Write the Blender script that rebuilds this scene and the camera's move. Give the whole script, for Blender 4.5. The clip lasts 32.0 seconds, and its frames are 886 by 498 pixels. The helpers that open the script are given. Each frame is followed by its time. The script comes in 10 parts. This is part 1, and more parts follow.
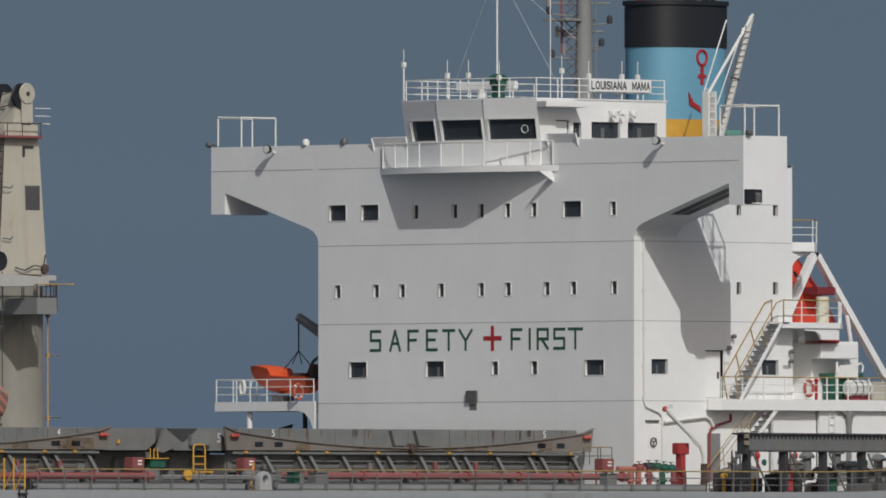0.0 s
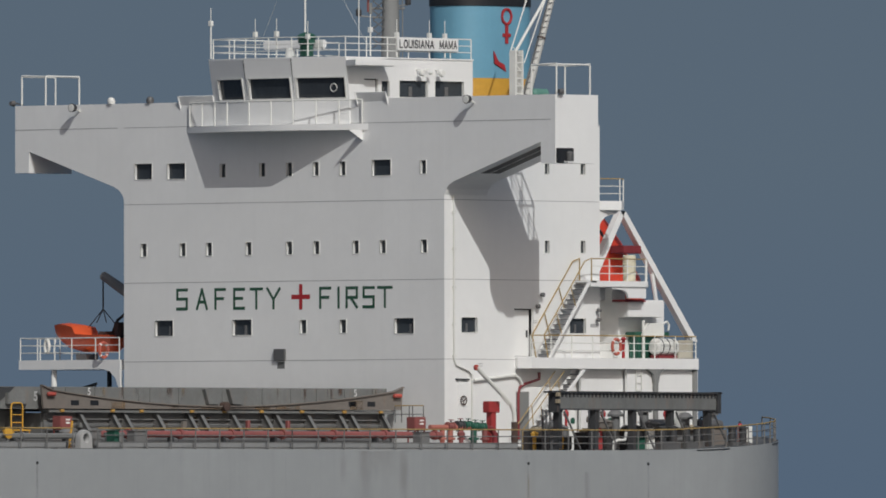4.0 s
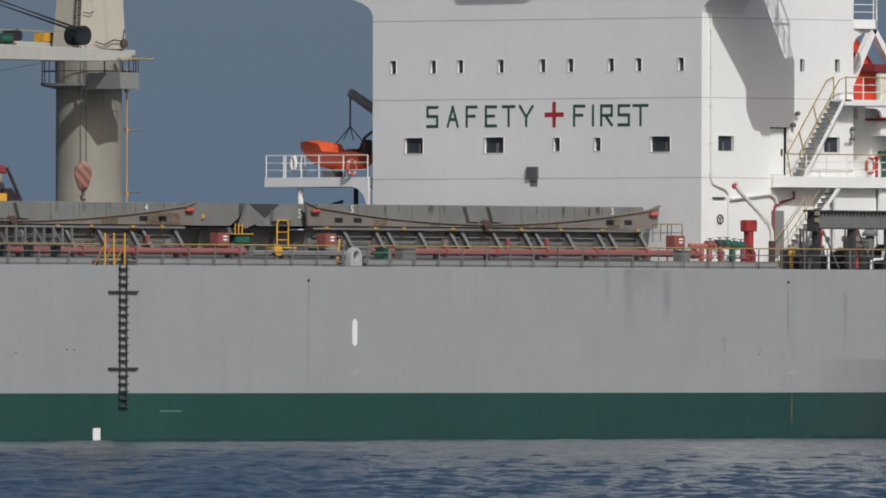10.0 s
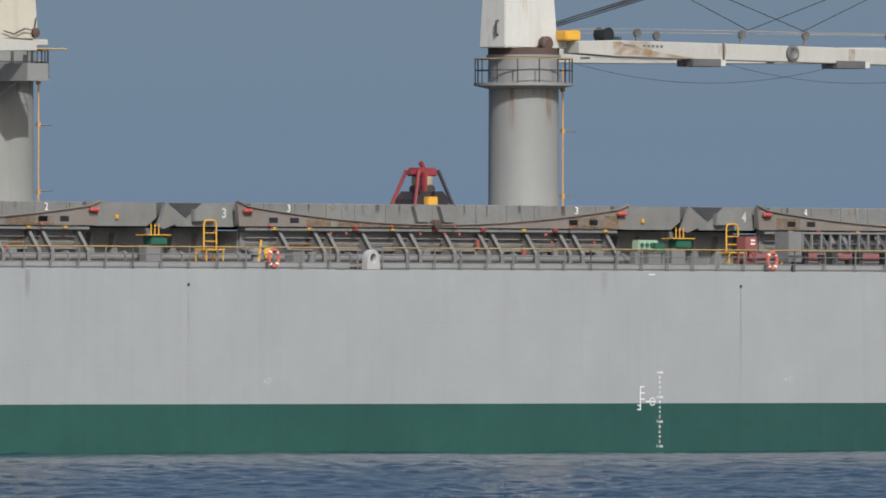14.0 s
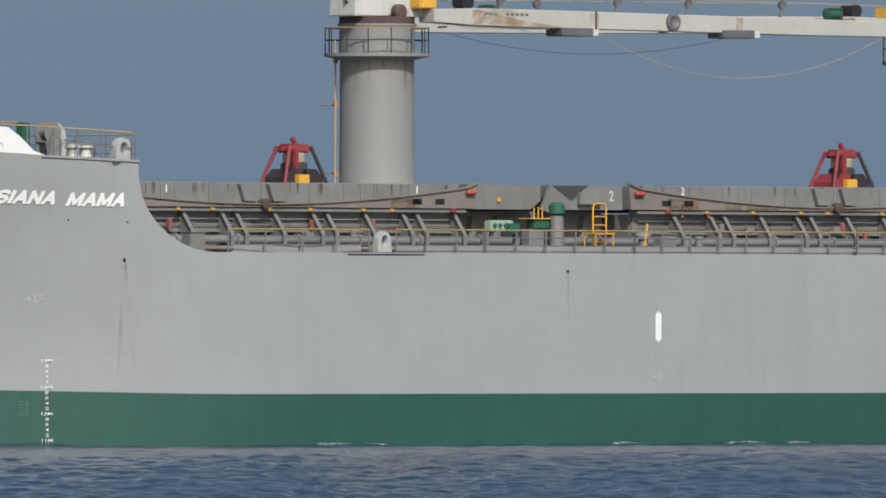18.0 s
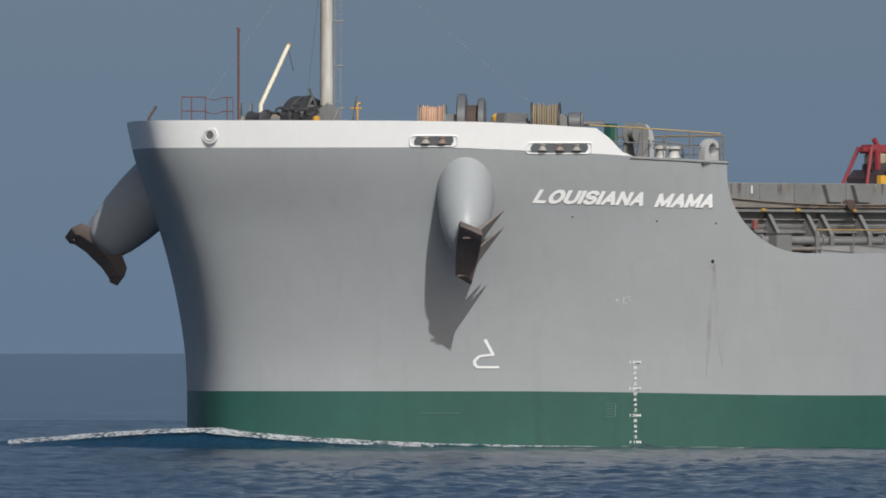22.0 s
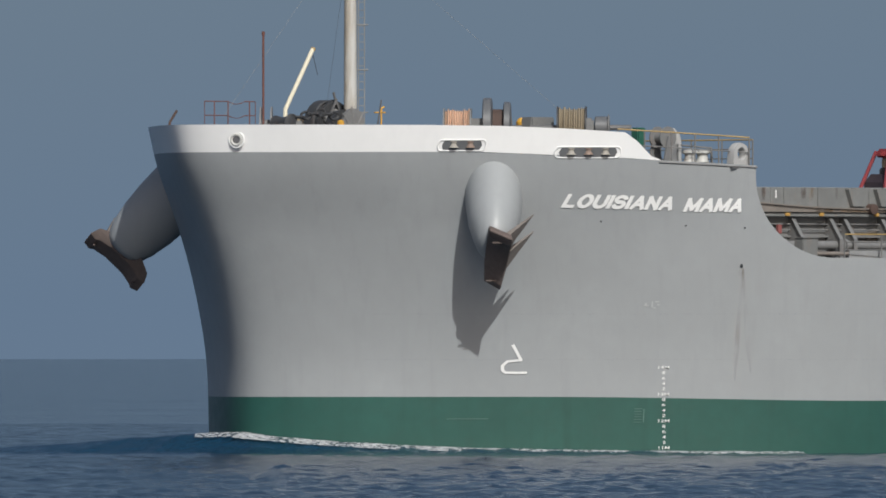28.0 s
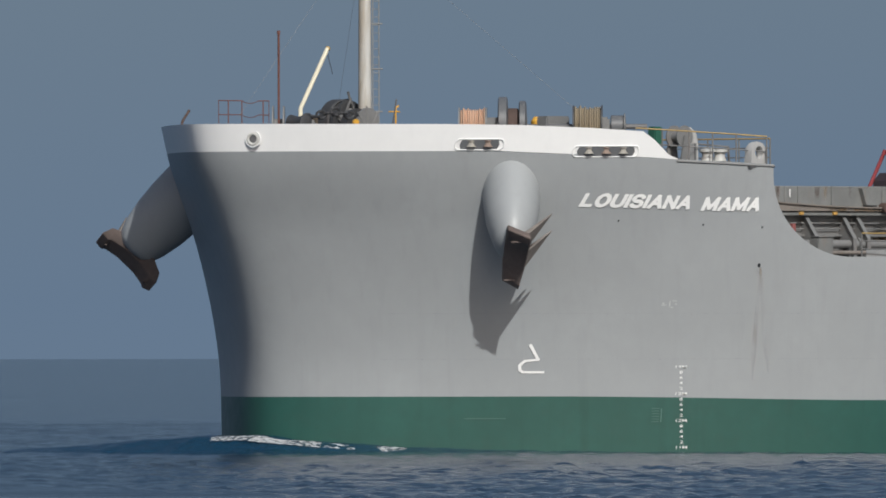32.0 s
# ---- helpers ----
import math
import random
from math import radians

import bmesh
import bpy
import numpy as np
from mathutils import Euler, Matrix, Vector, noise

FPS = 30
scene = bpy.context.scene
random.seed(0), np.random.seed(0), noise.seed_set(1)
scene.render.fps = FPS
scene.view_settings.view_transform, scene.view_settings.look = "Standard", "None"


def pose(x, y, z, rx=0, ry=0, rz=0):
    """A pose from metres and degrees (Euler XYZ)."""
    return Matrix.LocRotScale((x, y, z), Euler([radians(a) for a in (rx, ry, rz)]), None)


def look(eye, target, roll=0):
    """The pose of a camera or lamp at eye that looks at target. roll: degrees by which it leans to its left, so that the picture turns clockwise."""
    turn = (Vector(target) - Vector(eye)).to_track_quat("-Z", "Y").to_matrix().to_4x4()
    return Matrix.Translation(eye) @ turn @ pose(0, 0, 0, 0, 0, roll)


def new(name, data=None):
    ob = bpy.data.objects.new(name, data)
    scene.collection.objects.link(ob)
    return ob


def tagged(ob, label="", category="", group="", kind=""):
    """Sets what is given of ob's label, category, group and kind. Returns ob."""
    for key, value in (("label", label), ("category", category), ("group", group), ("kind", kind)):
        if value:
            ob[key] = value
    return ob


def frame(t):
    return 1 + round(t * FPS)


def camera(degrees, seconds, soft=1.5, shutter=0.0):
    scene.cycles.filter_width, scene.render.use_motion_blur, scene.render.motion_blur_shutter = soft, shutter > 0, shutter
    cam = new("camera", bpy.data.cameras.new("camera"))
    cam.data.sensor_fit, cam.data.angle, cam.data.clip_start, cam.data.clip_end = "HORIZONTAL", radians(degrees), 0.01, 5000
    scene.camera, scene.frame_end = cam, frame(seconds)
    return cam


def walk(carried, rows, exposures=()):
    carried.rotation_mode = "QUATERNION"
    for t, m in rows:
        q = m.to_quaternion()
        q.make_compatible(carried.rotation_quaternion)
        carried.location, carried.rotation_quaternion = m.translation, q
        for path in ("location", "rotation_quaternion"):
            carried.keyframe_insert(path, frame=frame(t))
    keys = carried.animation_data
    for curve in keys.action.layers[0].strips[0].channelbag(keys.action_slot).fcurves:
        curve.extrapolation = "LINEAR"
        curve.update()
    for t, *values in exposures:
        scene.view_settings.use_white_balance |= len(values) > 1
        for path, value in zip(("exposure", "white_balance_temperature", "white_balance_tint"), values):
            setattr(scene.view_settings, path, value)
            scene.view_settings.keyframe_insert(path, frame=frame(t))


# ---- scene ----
# Ship coordinates: x forward from the stern, y to port, z up from the 11 m draft mark.
EYE_Z = 3.96
PATH = (
    # seconds, eye x, eye y, heading, tilt, lean
    (0.0, 629.86, 589.79, -135.399, 0.947, -0.068),
    (0.5, 631.16, 588.63, -135.589, 0.931, -0.087),
    (1.0, 632.46, 587.47, -135.804, 0.911, -0.024),
    (1.5, 633.76, 586.31, -136.037, 0.833, -0.038),
    (2.0, 635.06, 585.14, -136.196, 0.866, -0.060),
    (2.5, 636.36, 583.98, -136.323, 0.856, -0.042),
    (3.0, 637.66, 582.82, -136.445, 0.841, -0.071),
    (3.5, 638.96, 581.66, -136.717, 0.849, -0.079),
    (5.5, 643.96, 576.60, -137.284, 0.652, -0.097),
    (6.0, 645.20, 575.30, -137.429, 0.507, -0.073),
    (6.5, 646.43, 574.00, -137.567, 0.404, -0.118),
    (7.0, 647.67, 572.70, -137.714, 0.318, -0.087),
    (7.5, 648.91, 571.41, -137.852, 0.319, -0.083),
    (8.0, 650.14, 570.11, -137.865, 0.317, -0.062),
    (8.5, 650.61, 568.47, -137.786, 0.346, -0.025),
    (9.0, 651.09, 566.84, -137.735, 0.353, 0.057),
    (9.5, 651.56, 565.20, -137.690, 0.291, 0.115),
    (10.0, 652.04, 563.57, -137.555, 0.276, 0.103),
    (10.5, 652.51, 561.93, -137.418, 0.284, 0.143),
    (11.0, 652.98, 560.30, -137.232, 0.259, 0.146),
    (11.5, 653.46, 558.67, -137.076, 0.254, 0.206),
    (12.0, 653.93, 557.03, -136.856, 0.261, 0.116),
    (12.5, 654.42, 555.69, -136.545, 0.256, 0.026),
    (13.0, 654.91, 554.34, -136.195, 0.247, 0.104),
    (13.5, 655.39, 553.00, -135.874, 0.248, 0.023),
    (14.0, 655.88, 551.66, -135.563, 0.299, 0.049),
    (14.5, 656.37, 550.31, -135.354, 0.365, 0.099),
    (16.5, 658.48, 545.54, -134.332, 0.303, 0.146),
    (17.0, 659.13, 544.80, -134.097, 0.252, 0.122),
    (17.5, 659.77, 544.06, -133.740, 0.253, 0.038),
    (18.0, 660.42, 543.32, -133.432, 0.260, 0.055),
    (18.5, 661.07, 542.58, -133.093, 0.266, 0.080),
    (19.0, 661.72, 541.84, -132.783, 0.283, -0.014),
    (19.5, 662.36, 541.10, -132.514, 0.287, 0.001),
    (20.0, 663.01, 540.36, -132.432, 0.286, 0.057),
    (20.5, 663.53, 539.57, -132.389, 0.277, 0.048),
    (21.0, 664.05, 538.78, -132.333, 0.266, 0.091),
    (21.5, 664.57, 537.99, -132.290, 0.263, 0.040),
    (22.0, 665.09, 537.19, -132.272, 0.263, 0.016),
    (22.5, 665.61, 536.40, -132.296, 0.250, 0.026),
    (23.0, 666.13, 535.61, -132.276, 0.232, 0.064),
    (23.5, 666.65, 534.82, -132.433, 0.232, 0.078),
    (24.0, 667.17, 534.03, -132.530, 0.328, 0.023),
    (24.5, 667.78, 532.98, -132.697, 0.306, -0.040),
    (25.0, 668.39, 531.93, -132.713, 0.287, -0.028),
    (25.5, 669.00, 530.88, -132.843, 0.282, -0.055),
    (27.5, 671.45, 526.68, -133.135, 0.253, -0.041),
    (28.0, 672.06, 525.63, -133.230, 0.279, -0.032),
    (28.5, 672.77, 524.66, -133.324, 0.272, -0.066),
    (29.0, 673.49, 523.69, -133.408, 0.245, 0.017),
    (29.5, 674.20, 522.73, -133.494, 0.250, 0.037),
    (30.0, 674.92, 521.76, -133.583, 0.299, 0.010),
    (30.5, 675.63, 520.80, -133.665, 0.286, 0.006),
    (31.0, 676.35, 519.83, -133.742, 0.289, -0.028),
    (31.5, 677.06, 518.86, -133.842, 0.309, -0.056),
    (32.0, 677.78, 517.90, -133.942, 0.278, -0.098),
)
cam = camera(2.66, 32.0, soft=1.75)
EXPOSURES = (
    (0.0, -0.80), (3.0, -0.79), (6.0, -0.76), (7.0, -0.67), (8.0, -0.60), (9.0, -0.57), (10.5, -0.46), (12.0, -0.1),
    (14.0, 0.0), (17.0, -0.02), (19.0, -0.17), (21.0, -0.24), (24.0, -0.24), (32.0, -0.25),
)
walk(cam, [(t, pose(x, y, EYE_Z, 90 + tilt, 0, heading - 90) @ pose(0, 0, 0, 0, 0, lean))
           for t, x, y, heading, tilt, lean in PATH], EXPOSURES)

# ---- daylight: sun on the port bow, hazy blue sky ----
SUN = Vector((3.3, 6.5, 6.2)).normalized()
world = bpy.data.worlds.new("sky")
scene.world = world
world.use_nodes = True
wn = world.node_tree.nodes
sky = wn.new("ShaderNodeTexSky")
sky.sky_type = "NISHITA"
sky.sun_disc = False
sky.sun_elevation = math.asin(SUN.z)
sky.sun_rotation = math.atan2(SUN.x, SUN.y)
sky.air_density, sky.dust_density, sky.ozone_density = 1.0, 3.8, 1.3
wn["Background"].inputs["Strength"].default_value = 0.074
# the haze lifts the dome's blue down to the sea's edge
way, cut, lift, join = wn.new("ShaderNodeTexCoord"), wn.new("ShaderNodeSeparateXYZ"), wn.new("ShaderNodeMath"), wn.new("ShaderNodeCombineXYZ")
lift.operation = "MULTIPLY_ADD"
lift.inputs[1].default_value, lift.inputs[2].default_value = 0.85, 0.24
wl_ = world.node_tree.links
wl_.new(way.outputs["Generated"], cut.inputs[0])
wl_.new(cut.outputs[0], join.inputs[0])
wl_.new(cut.outputs[1], join.inputs[1])
wl_.new(cut.outputs[2], lift.inputs[0])
wl_.new(lift.outputs[0], join.inputs[2])
wl_.new(join.outputs[0], sky.inputs[0])
# pale grey haze that lies a degree above the horizon
rise, wane, both, veil = wn.new("ShaderNodeMapRange"), wn.new("ShaderNodeMapRange"), wn.new("ShaderNodeMath"), wn.new("ShaderNodeMix")
rise.inputs["From Min"].default_value, rise.inputs["From Max"].default_value = 0.002, 0.019
wane.inputs["From Min"].default_value, wane.inputs["From Max"].default_value = 0.30, 0.08
both.operation, veil.data_type, veil.blend_type = "MULTIPLY", "RGBA", "MULTIPLY"
veil.inputs["B"].default_value = (1.175, 1.10, 0.985, 1)
wl_.new(cut.outputs[2], rise.inputs["Value"])
wl_.new(cut.outputs[2], wane.inputs["Value"])
wl_.new(rise.outputs[0], both.inputs[0])
wl_.new(wane.outputs[0], both.inputs[1])
wl_.new(both.outputs[0], veil.inputs["Factor"])
wl_.new(sky.outputs[0], veil.inputs["A"])
wl_.new(veil.outputs["Result"], wn["Background"].inputs["Color"])
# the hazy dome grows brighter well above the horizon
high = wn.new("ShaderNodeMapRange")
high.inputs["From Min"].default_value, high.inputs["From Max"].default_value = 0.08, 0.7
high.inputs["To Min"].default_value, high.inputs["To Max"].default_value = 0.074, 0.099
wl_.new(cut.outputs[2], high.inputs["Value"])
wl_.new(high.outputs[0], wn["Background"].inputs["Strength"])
sun_data = bpy.data.lights.new("sun", "SUN")
sun_data.energy, sun_data.angle, sun_data.color = 3.75, radians(0.53), (0.98, 0.985, 0.968)
sun = new("sun", sun_data)
sun.matrix_world = look(SUN * 300, (0, 0, 0))

# ---- materials ----
def mat(name, col, rough=0.5, metal=0.0, var=0.10, rust=0.0, streak=0.0, dirt=0.0, bump=0.0, grain=6.0, coord="Object", hue=(0.30, 0.15, 0.07)):
    """Painted or bare surface: base colour with patchy fading, fine grain, run-off streaks and rust."""
    m = bpy.data.materials.new(name)
    m.use_nodes = True
    nt = m.node_tree
    n, l = nt.nodes, nt.links
    b = n["Principled BSDF"]
    b.inputs["Metallic"].default_value = metal
    tc = n.new("ShaderNodeTexCoord")

    def tex(scale, stretch=(1, 1, 1), detail=4.0, roughness=0.6):
        mp = n.new("ShaderNodeMapping")
        mp.inputs["Scale"].default_value = stretch
        l.new(tc.outputs[coord], mp.inputs["Vector"])
        t = n.new("ShaderNodeTexNoise")
        t.inputs["Scale"].default_value, t.inputs["Detail"].default_value, t.inputs["Roughness"].default_value = scale, detail, roughness
        l.new(mp.outputs[0], t.inputs["Vector"])
        return t.outputs["Fac"]

    def ramp(fac, a, b_):
        r = n.new("ShaderNodeMapRange")
        r.inputs["From Min"].default_value, r.inputs["From Max"].default_value = a, b_
        l.new(fac, r.inputs["Value"])
        return r.outputs[0]

    def mix(fac, a, b_, gain=1.0):
        x = n.new("ShaderNodeMix")
        x.data_type = "RGBA"
        if gain != 1.0:
            k = n.new("ShaderNodeMath")
            k.operation = "MULTIPLY"
            k.inputs[1].default_value = gain
            l.new(fac, k.inputs[0])
            fac = k.outputs[0]
        l.new(fac, x.inputs["Factor"])
        for v, s in ((a, x.inputs["A"]), (b_, x.inputs["B"])):
            if isinstance(v, tuple):
                s.default_value = (*v, 1)
            else:
                l.new(v, s)
        return x.outputs["Result"]

    lo = tuple(max(0.0, c * (1 - var)) for c in col)
    hi = tuple(min(0.92, c * (1 + var)) for c in col)
    c = mix(ramp(tex(0.35), 0.3, 0.7), lo, hi)
    c = mix(ramp(tex(grain), 0.35, 0.75), c, tuple(x * (1 - var * 1.2) for x in col), 0.5)
    if streak:
        c = mix(ramp(tex(1.0, (2.2, 2.2, 0.10), 5.0), 0.52, 0.80), c, tuple(x * 0.55 for x in col), streak)
    if dirt:
        c = mix(ramp(tex(1.1, (1, 1, 1), 6.0, 0.7), 0.5, 0.75), c, (0.06, 0.055, 0.05), dirt)
    if rust:
        c = mix(ramp(tex(1.6, (1.6, 1.6, 0.35), 6.0, 0.72), 0.56, 0.72), c, hue, rust)
    l.new(c, b.inputs["Base Color"])
    rr = n.new("ShaderNodeMapRange")
    rr.inputs["To Min"].default_value, rr.inputs["To Max"].default_value = max(0.03, rough - 0.1), min(1, rough + 0.1)
    l.new(tex(2.3), rr.inputs["Value"])
    l.new(rr.outputs[0], b.inputs["Roughness"])
    if bump:
        bp = n.new("ShaderNodeBump")
        bp.inputs["Strength"].default_value, bp.inputs["Distance"].default_value = 0.6, bump
        l.new(tex(grain * 0.6), bp.inputs["Height"])
        l.new(bp.outputs[0], b.inputs["Normal"])
    return m


HULL_GREY = mat("hull_grey_paint", (0.317, 0.332, 0.337), 0.45, var=0.05, streak=0.16, rust=0.02, bump=0.006, grain=1.5)
BOOT_GREEN = mat("boot_green_paint", (0.023, 0.090, 0.072), 0.45, var=0.12, streak=0.3, dirt=0.12, bump=0.006, grain=2.0)
# the green turns duller and darker from the bow towards the stern
_n, _l = BOOT_GREEN.node_tree.nodes, BOOT_GREEN.node_tree.links
_t, _s, _r, _m = _n.new("ShaderNodeTexCoord"), _n.new("ShaderNodeSeparateXYZ"), _n.new("ShaderNodeMapRange"), _n.new("ShaderNodeMix")
_r.inputs["From Min"].default_value, _r.inputs["From Max"].default_value = 60.0, -70.0
_m.data_type, _m.blend_type = "RGBA", "MULTIPLY"
_m.inputs["B"].default_value = (0.85, 0.66, 0.78, 1)
_l.new(_t.outputs["Object"], _s.inputs[0])
_l.new(_s.outputs[0], _r.inputs["Value"])
_l.new(_r.outputs[0], _m.inputs["Factor"])
_l.new(_n["Principled BSDF"].inputs["Base Color"].links[0].from_socket, _m.inputs["A"])
_l.new(_m.outputs["Result"], _n["Principled BSDF"].inputs["Base Color"])
WHITE = mat("white_paint", (0.84, 0.84, 0.825), 0.42, var=0.03, streak=0.06, rust=0.015, bump=0.004, grain=2.0)
RAIL_WHITE = mat("rail_white_paint", (0.78, 0.78, 0.74), 0.45, var=0.06, rust=0.05)
DECK_GREY = mat("deck_grey_paint", (0.115, 0.12, 0.122), 0.6, var=0.16, rust=0.22, dirt=0.25)
HATCH_GREY = mat("hatch_grey_paint", (0.185, 0.19, 0.185), 0.55, var=0.16, rust=0.32, streak=0.4, dirt=0.2)
COAM_GREY = mat("coaming_grey_paint", (0.19, 0.192, 0.19), 0.55, var=0.15, rust=0.28, dirt=0.25)
RUSTY_BAND = mat("rust_stained_paint", (0.2, 0.178, 0.158), 0.7, var=0.2, rust=0.35, dirt=0.2)
CRANE_WHITE = mat("crane_white_paint", (0.545, 0.545, 0.515), 0.5, var=0.06, streak=0.3, rust=0.38)
CRANE_GREY = mat("crane_grey_paint", (0.225, 0.23, 0.225), 0.68, var=0.06, streak=0.12, rust=0.05)
CRANE_JIB = mat("weathered_jib_paint", (0.44, 0.436, 0.405), 0.5, var=0.08, streak=0.25, rust=0.35)
CRANE_CREAM = mat("weathered_cream_paint", (0.50, 0.47, 0.39), 0.5, var=0.08, streak=0.3, rust=0.3)
PEDESTAL_GREY = mat("dull_pedestal_paint", (0.205, 0.21, 0.2), 0.7, var=0.10, streak=0.3, rust=0.1)
CRANE_TAN = mat("weathered_tan_paint", (0.245, 0.233, 0.198), 0.68, var=0.10, streak=0.3, rust=0.12)
RED = mat("red_paint", (0.235, 0.035, 0.042), 0.55, var=0.18, rust=0.12)
PIPE_RED = mat("pipe_red_primer", (0.275, 0.088, 0.082), 0.6, var=0.18, rust=0.2)
ORANGE = mat("orange_plastic", (0.75, 0.11, 0.03), 0.4, var=0.08)
YELLOW = mat("yellow_paint", (0.66, 0.36, 0.05), 0.5, var=0.12, rust=0.12)
BLACK = mat("black_paint", (0.018, 0.02, 0.024), 0.5, var=0.2)
SKYBLUE = mat("funnel_blue_paint", (0.16, 0.37, 0.50), 0.45, var=0.05, streak=0.1)
GREEN = mat("green_paint", (0.025, 0.11, 0.075), 0.5, var=0.15)
GLASS = mat("dark_window_glass", (0.045, 0.052, 0.06), 0.08, var=0.2)
MARK_WHITE = mat("white_marking_paint", (0.82, 0.82, 0.80), 0.5, var=0.05)
LETTER_GREEN = mat("letter_green_paint", (0.03, 0.10, 0.06), 0.5, var=0.1)
LETTER_RED = mat("letter_red_paint", (0.42, 0.03, 0.035), 0.5, var=0.1)
WIRE = mat("wire_rope", (0.03, 0.03, 0.032), 0.6, var=0.2)
ROPE = mat("mooring_rope", (0.62, 0.42, 0.30), 0.85, var=0.2, grain=20)
ROPE_TAN = mat("tan_mooring_rope", (0.37, 0.31, 0.22), 0.85, var=0.25, grain=20)
RUST = mat("rusty_steel", (0.088, 0.056, 0.046), 0.8, var=0.35, dirt=0.4, bump=0.01)
STEEL = mat("worn_steel", (0.16, 0.16, 0.16), 0.55, 0.3, var=0.25, rust=0.3)
DARK = mat("dark_machinery", (0.05, 0.052, 0.055), 0.6, var=0.3, rust=0.2)


# ---- building helpers ----
BASE = {}


def thing(name, base, label, category, group="", kind=""):
    ob = new(name)
    ob.empty_display_size = 0.5
    ob.location = base
    BASE[ob.name] = Vector(base)
    return tagged(ob, label, category, group, kind)


def mesh_of(name, bm, material, smooth=35):
    me = bpy.data.meshes.new(name)
    bm.normal_update()
    bm.to_mesh(me)
    bm.free()
    me.materials.append(material)
    if smooth:
        me.polygons.foreach_set("use_smooth", [True] * len(me.polygons))
        me.set_sharp_from_angle(angle=radians(smooth))
    return me


def part(name, bm, material, parent, label="", smooth=35):
    """One mesh object under a thing or a part; bm holds world coordinates."""
    base = BASE[parent.name]
    bmesh.ops.translate(bm, verts=bm.verts, vec=-base)
    ob = new(name, mesh_of(name, bm, material, smooth))
    ob.parent = parent
    BASE[ob.name] = base
    if label:
        ob["label"] = label
    return ob


def solo(name, bm, material, base, label, category, group="", kind="", smooth=35):
    """A thing that is one mesh."""
    bmesh.ops.translate(bm, verts=bm.verts, vec=-Vector(base))
    ob = new(name, mesh_of(name, bm, material, smooth))
    ob.location = base
    BASE[ob.name] = Vector(base)
    return tagged(ob, label, category, group, kind)


def B():
    return bmesh.new()


def hexa(bm, pts):
    """A block from eight corners: bottom four, then top four, both anticlockwise from above."""
    v = [bm.verts.new(p) for p in pts]
    for f in ((3, 2, 1, 0), (4, 5, 6, 7), (0, 1, 5, 4), (1, 2, 6, 5), (2, 3, 7, 6), (3, 0, 4, 7)):
        bm.faces.new([v[i] for i in f])
    return bm


def box(bm, x0, x1, y0, y1, z0, z1):
    return hexa(bm, [(x0, y0, z0), (x1, y0, z0), (x1, y1, z0), (x0, y1, z0), (x0, y0, z1), (x1, y0, z1), (x1, y1, z1), (x0, y1, z1)])


def bevelled(bm, w=0.03, seg=2):
    bmesh.ops.bevel(bm, geom=list(bm.edges), offset=w, segments=seg, affect="EDGES", clamp_overlap=True)
    return bm


def tube(bm, p, q, r, seg=8, r2=None):
    p, q = Vector(p), Vector(q)
    d = q - p
    if d.length < 1e-6:
        return bm
    u = d.orthogonal().normalized()
    w = d.normalized().cross(u)
    r2 = r if r2 is None else r2
    a = [bm.verts.new(p + (u * math.cos(k * math.tau / seg) + w * math.sin(k * math.tau / seg)) * r) for k in range(seg)]
    c = [bm.verts.new(q + (u * math.cos(k * math.tau / seg) + w * math.sin(k * math.tau / seg)) * r2) for k in range(seg)]
    for k in range(seg):
        bm.faces.new((a[k], a[(k + 1) % seg], c[(k + 1) % seg], c[k]))
    bm.faces.new(a[::-1])
    bm.faces.new(c)
    return bm


def pipe(bm, pts, r, seg=8):
    """A bent tube along points, one skin from end to end."""
    pts = [Vector(p) for p in pts]
    rings, u = [], None
    for k, p in enumerate(pts):
        d = (pts[min(k + 1, len(pts) - 1)] - p).normalized() + (p - pts[max(k - 1, 0)]).normalized()
        d.normalize()
        u = d.orthogonal().normalized() if u is None else (u - d * u.dot(d)).normalized()
        w = d.cross(u)
        rings.append([bm.verts.new(p + (u * math.cos(j * math.tau / seg) + w * math.sin(j * math.tau / seg)) * r) for j in range(seg)])
    for a, c in zip(rings, rings[1:]):
        for j in range(seg):
            bm.faces.new((a[j], a[(j + 1) % seg], c[(j + 1) % seg], c[j]))
    bm.faces.new(rings[0][::-1])
    bm.faces.new(rings[-1])
    return bm


def lathe(bm, prof, centre=(0, 0, 0), axis="Z", seg=24):
    """Turns (radius, height) pairs about an axis through centre."""
    c = Vector(centre)
    rings = []
    for r, h in prof:
        ring = []
        for k in range(seg):
            a = k * math.tau / seg
            x, y = r * math.cos(a), r * math.sin(a)
            p = {"Z": (x, y, h), "Y": (y, h, x), "X": (h, x, y)}[axis]
            ring.append(bm.verts.new(c + Vector(p)))
        rings.append(ring)
    for a, b_ in zip(rings, rings[1:]):
        for k in range(seg):
            bm.faces.new((a[k], a[(k + 1) % seg], b_[(k + 1) % seg], b_[k]))
    bm.faces.new(rings[0][::-1])
    bm.faces.new(rings[-1])
    return bm


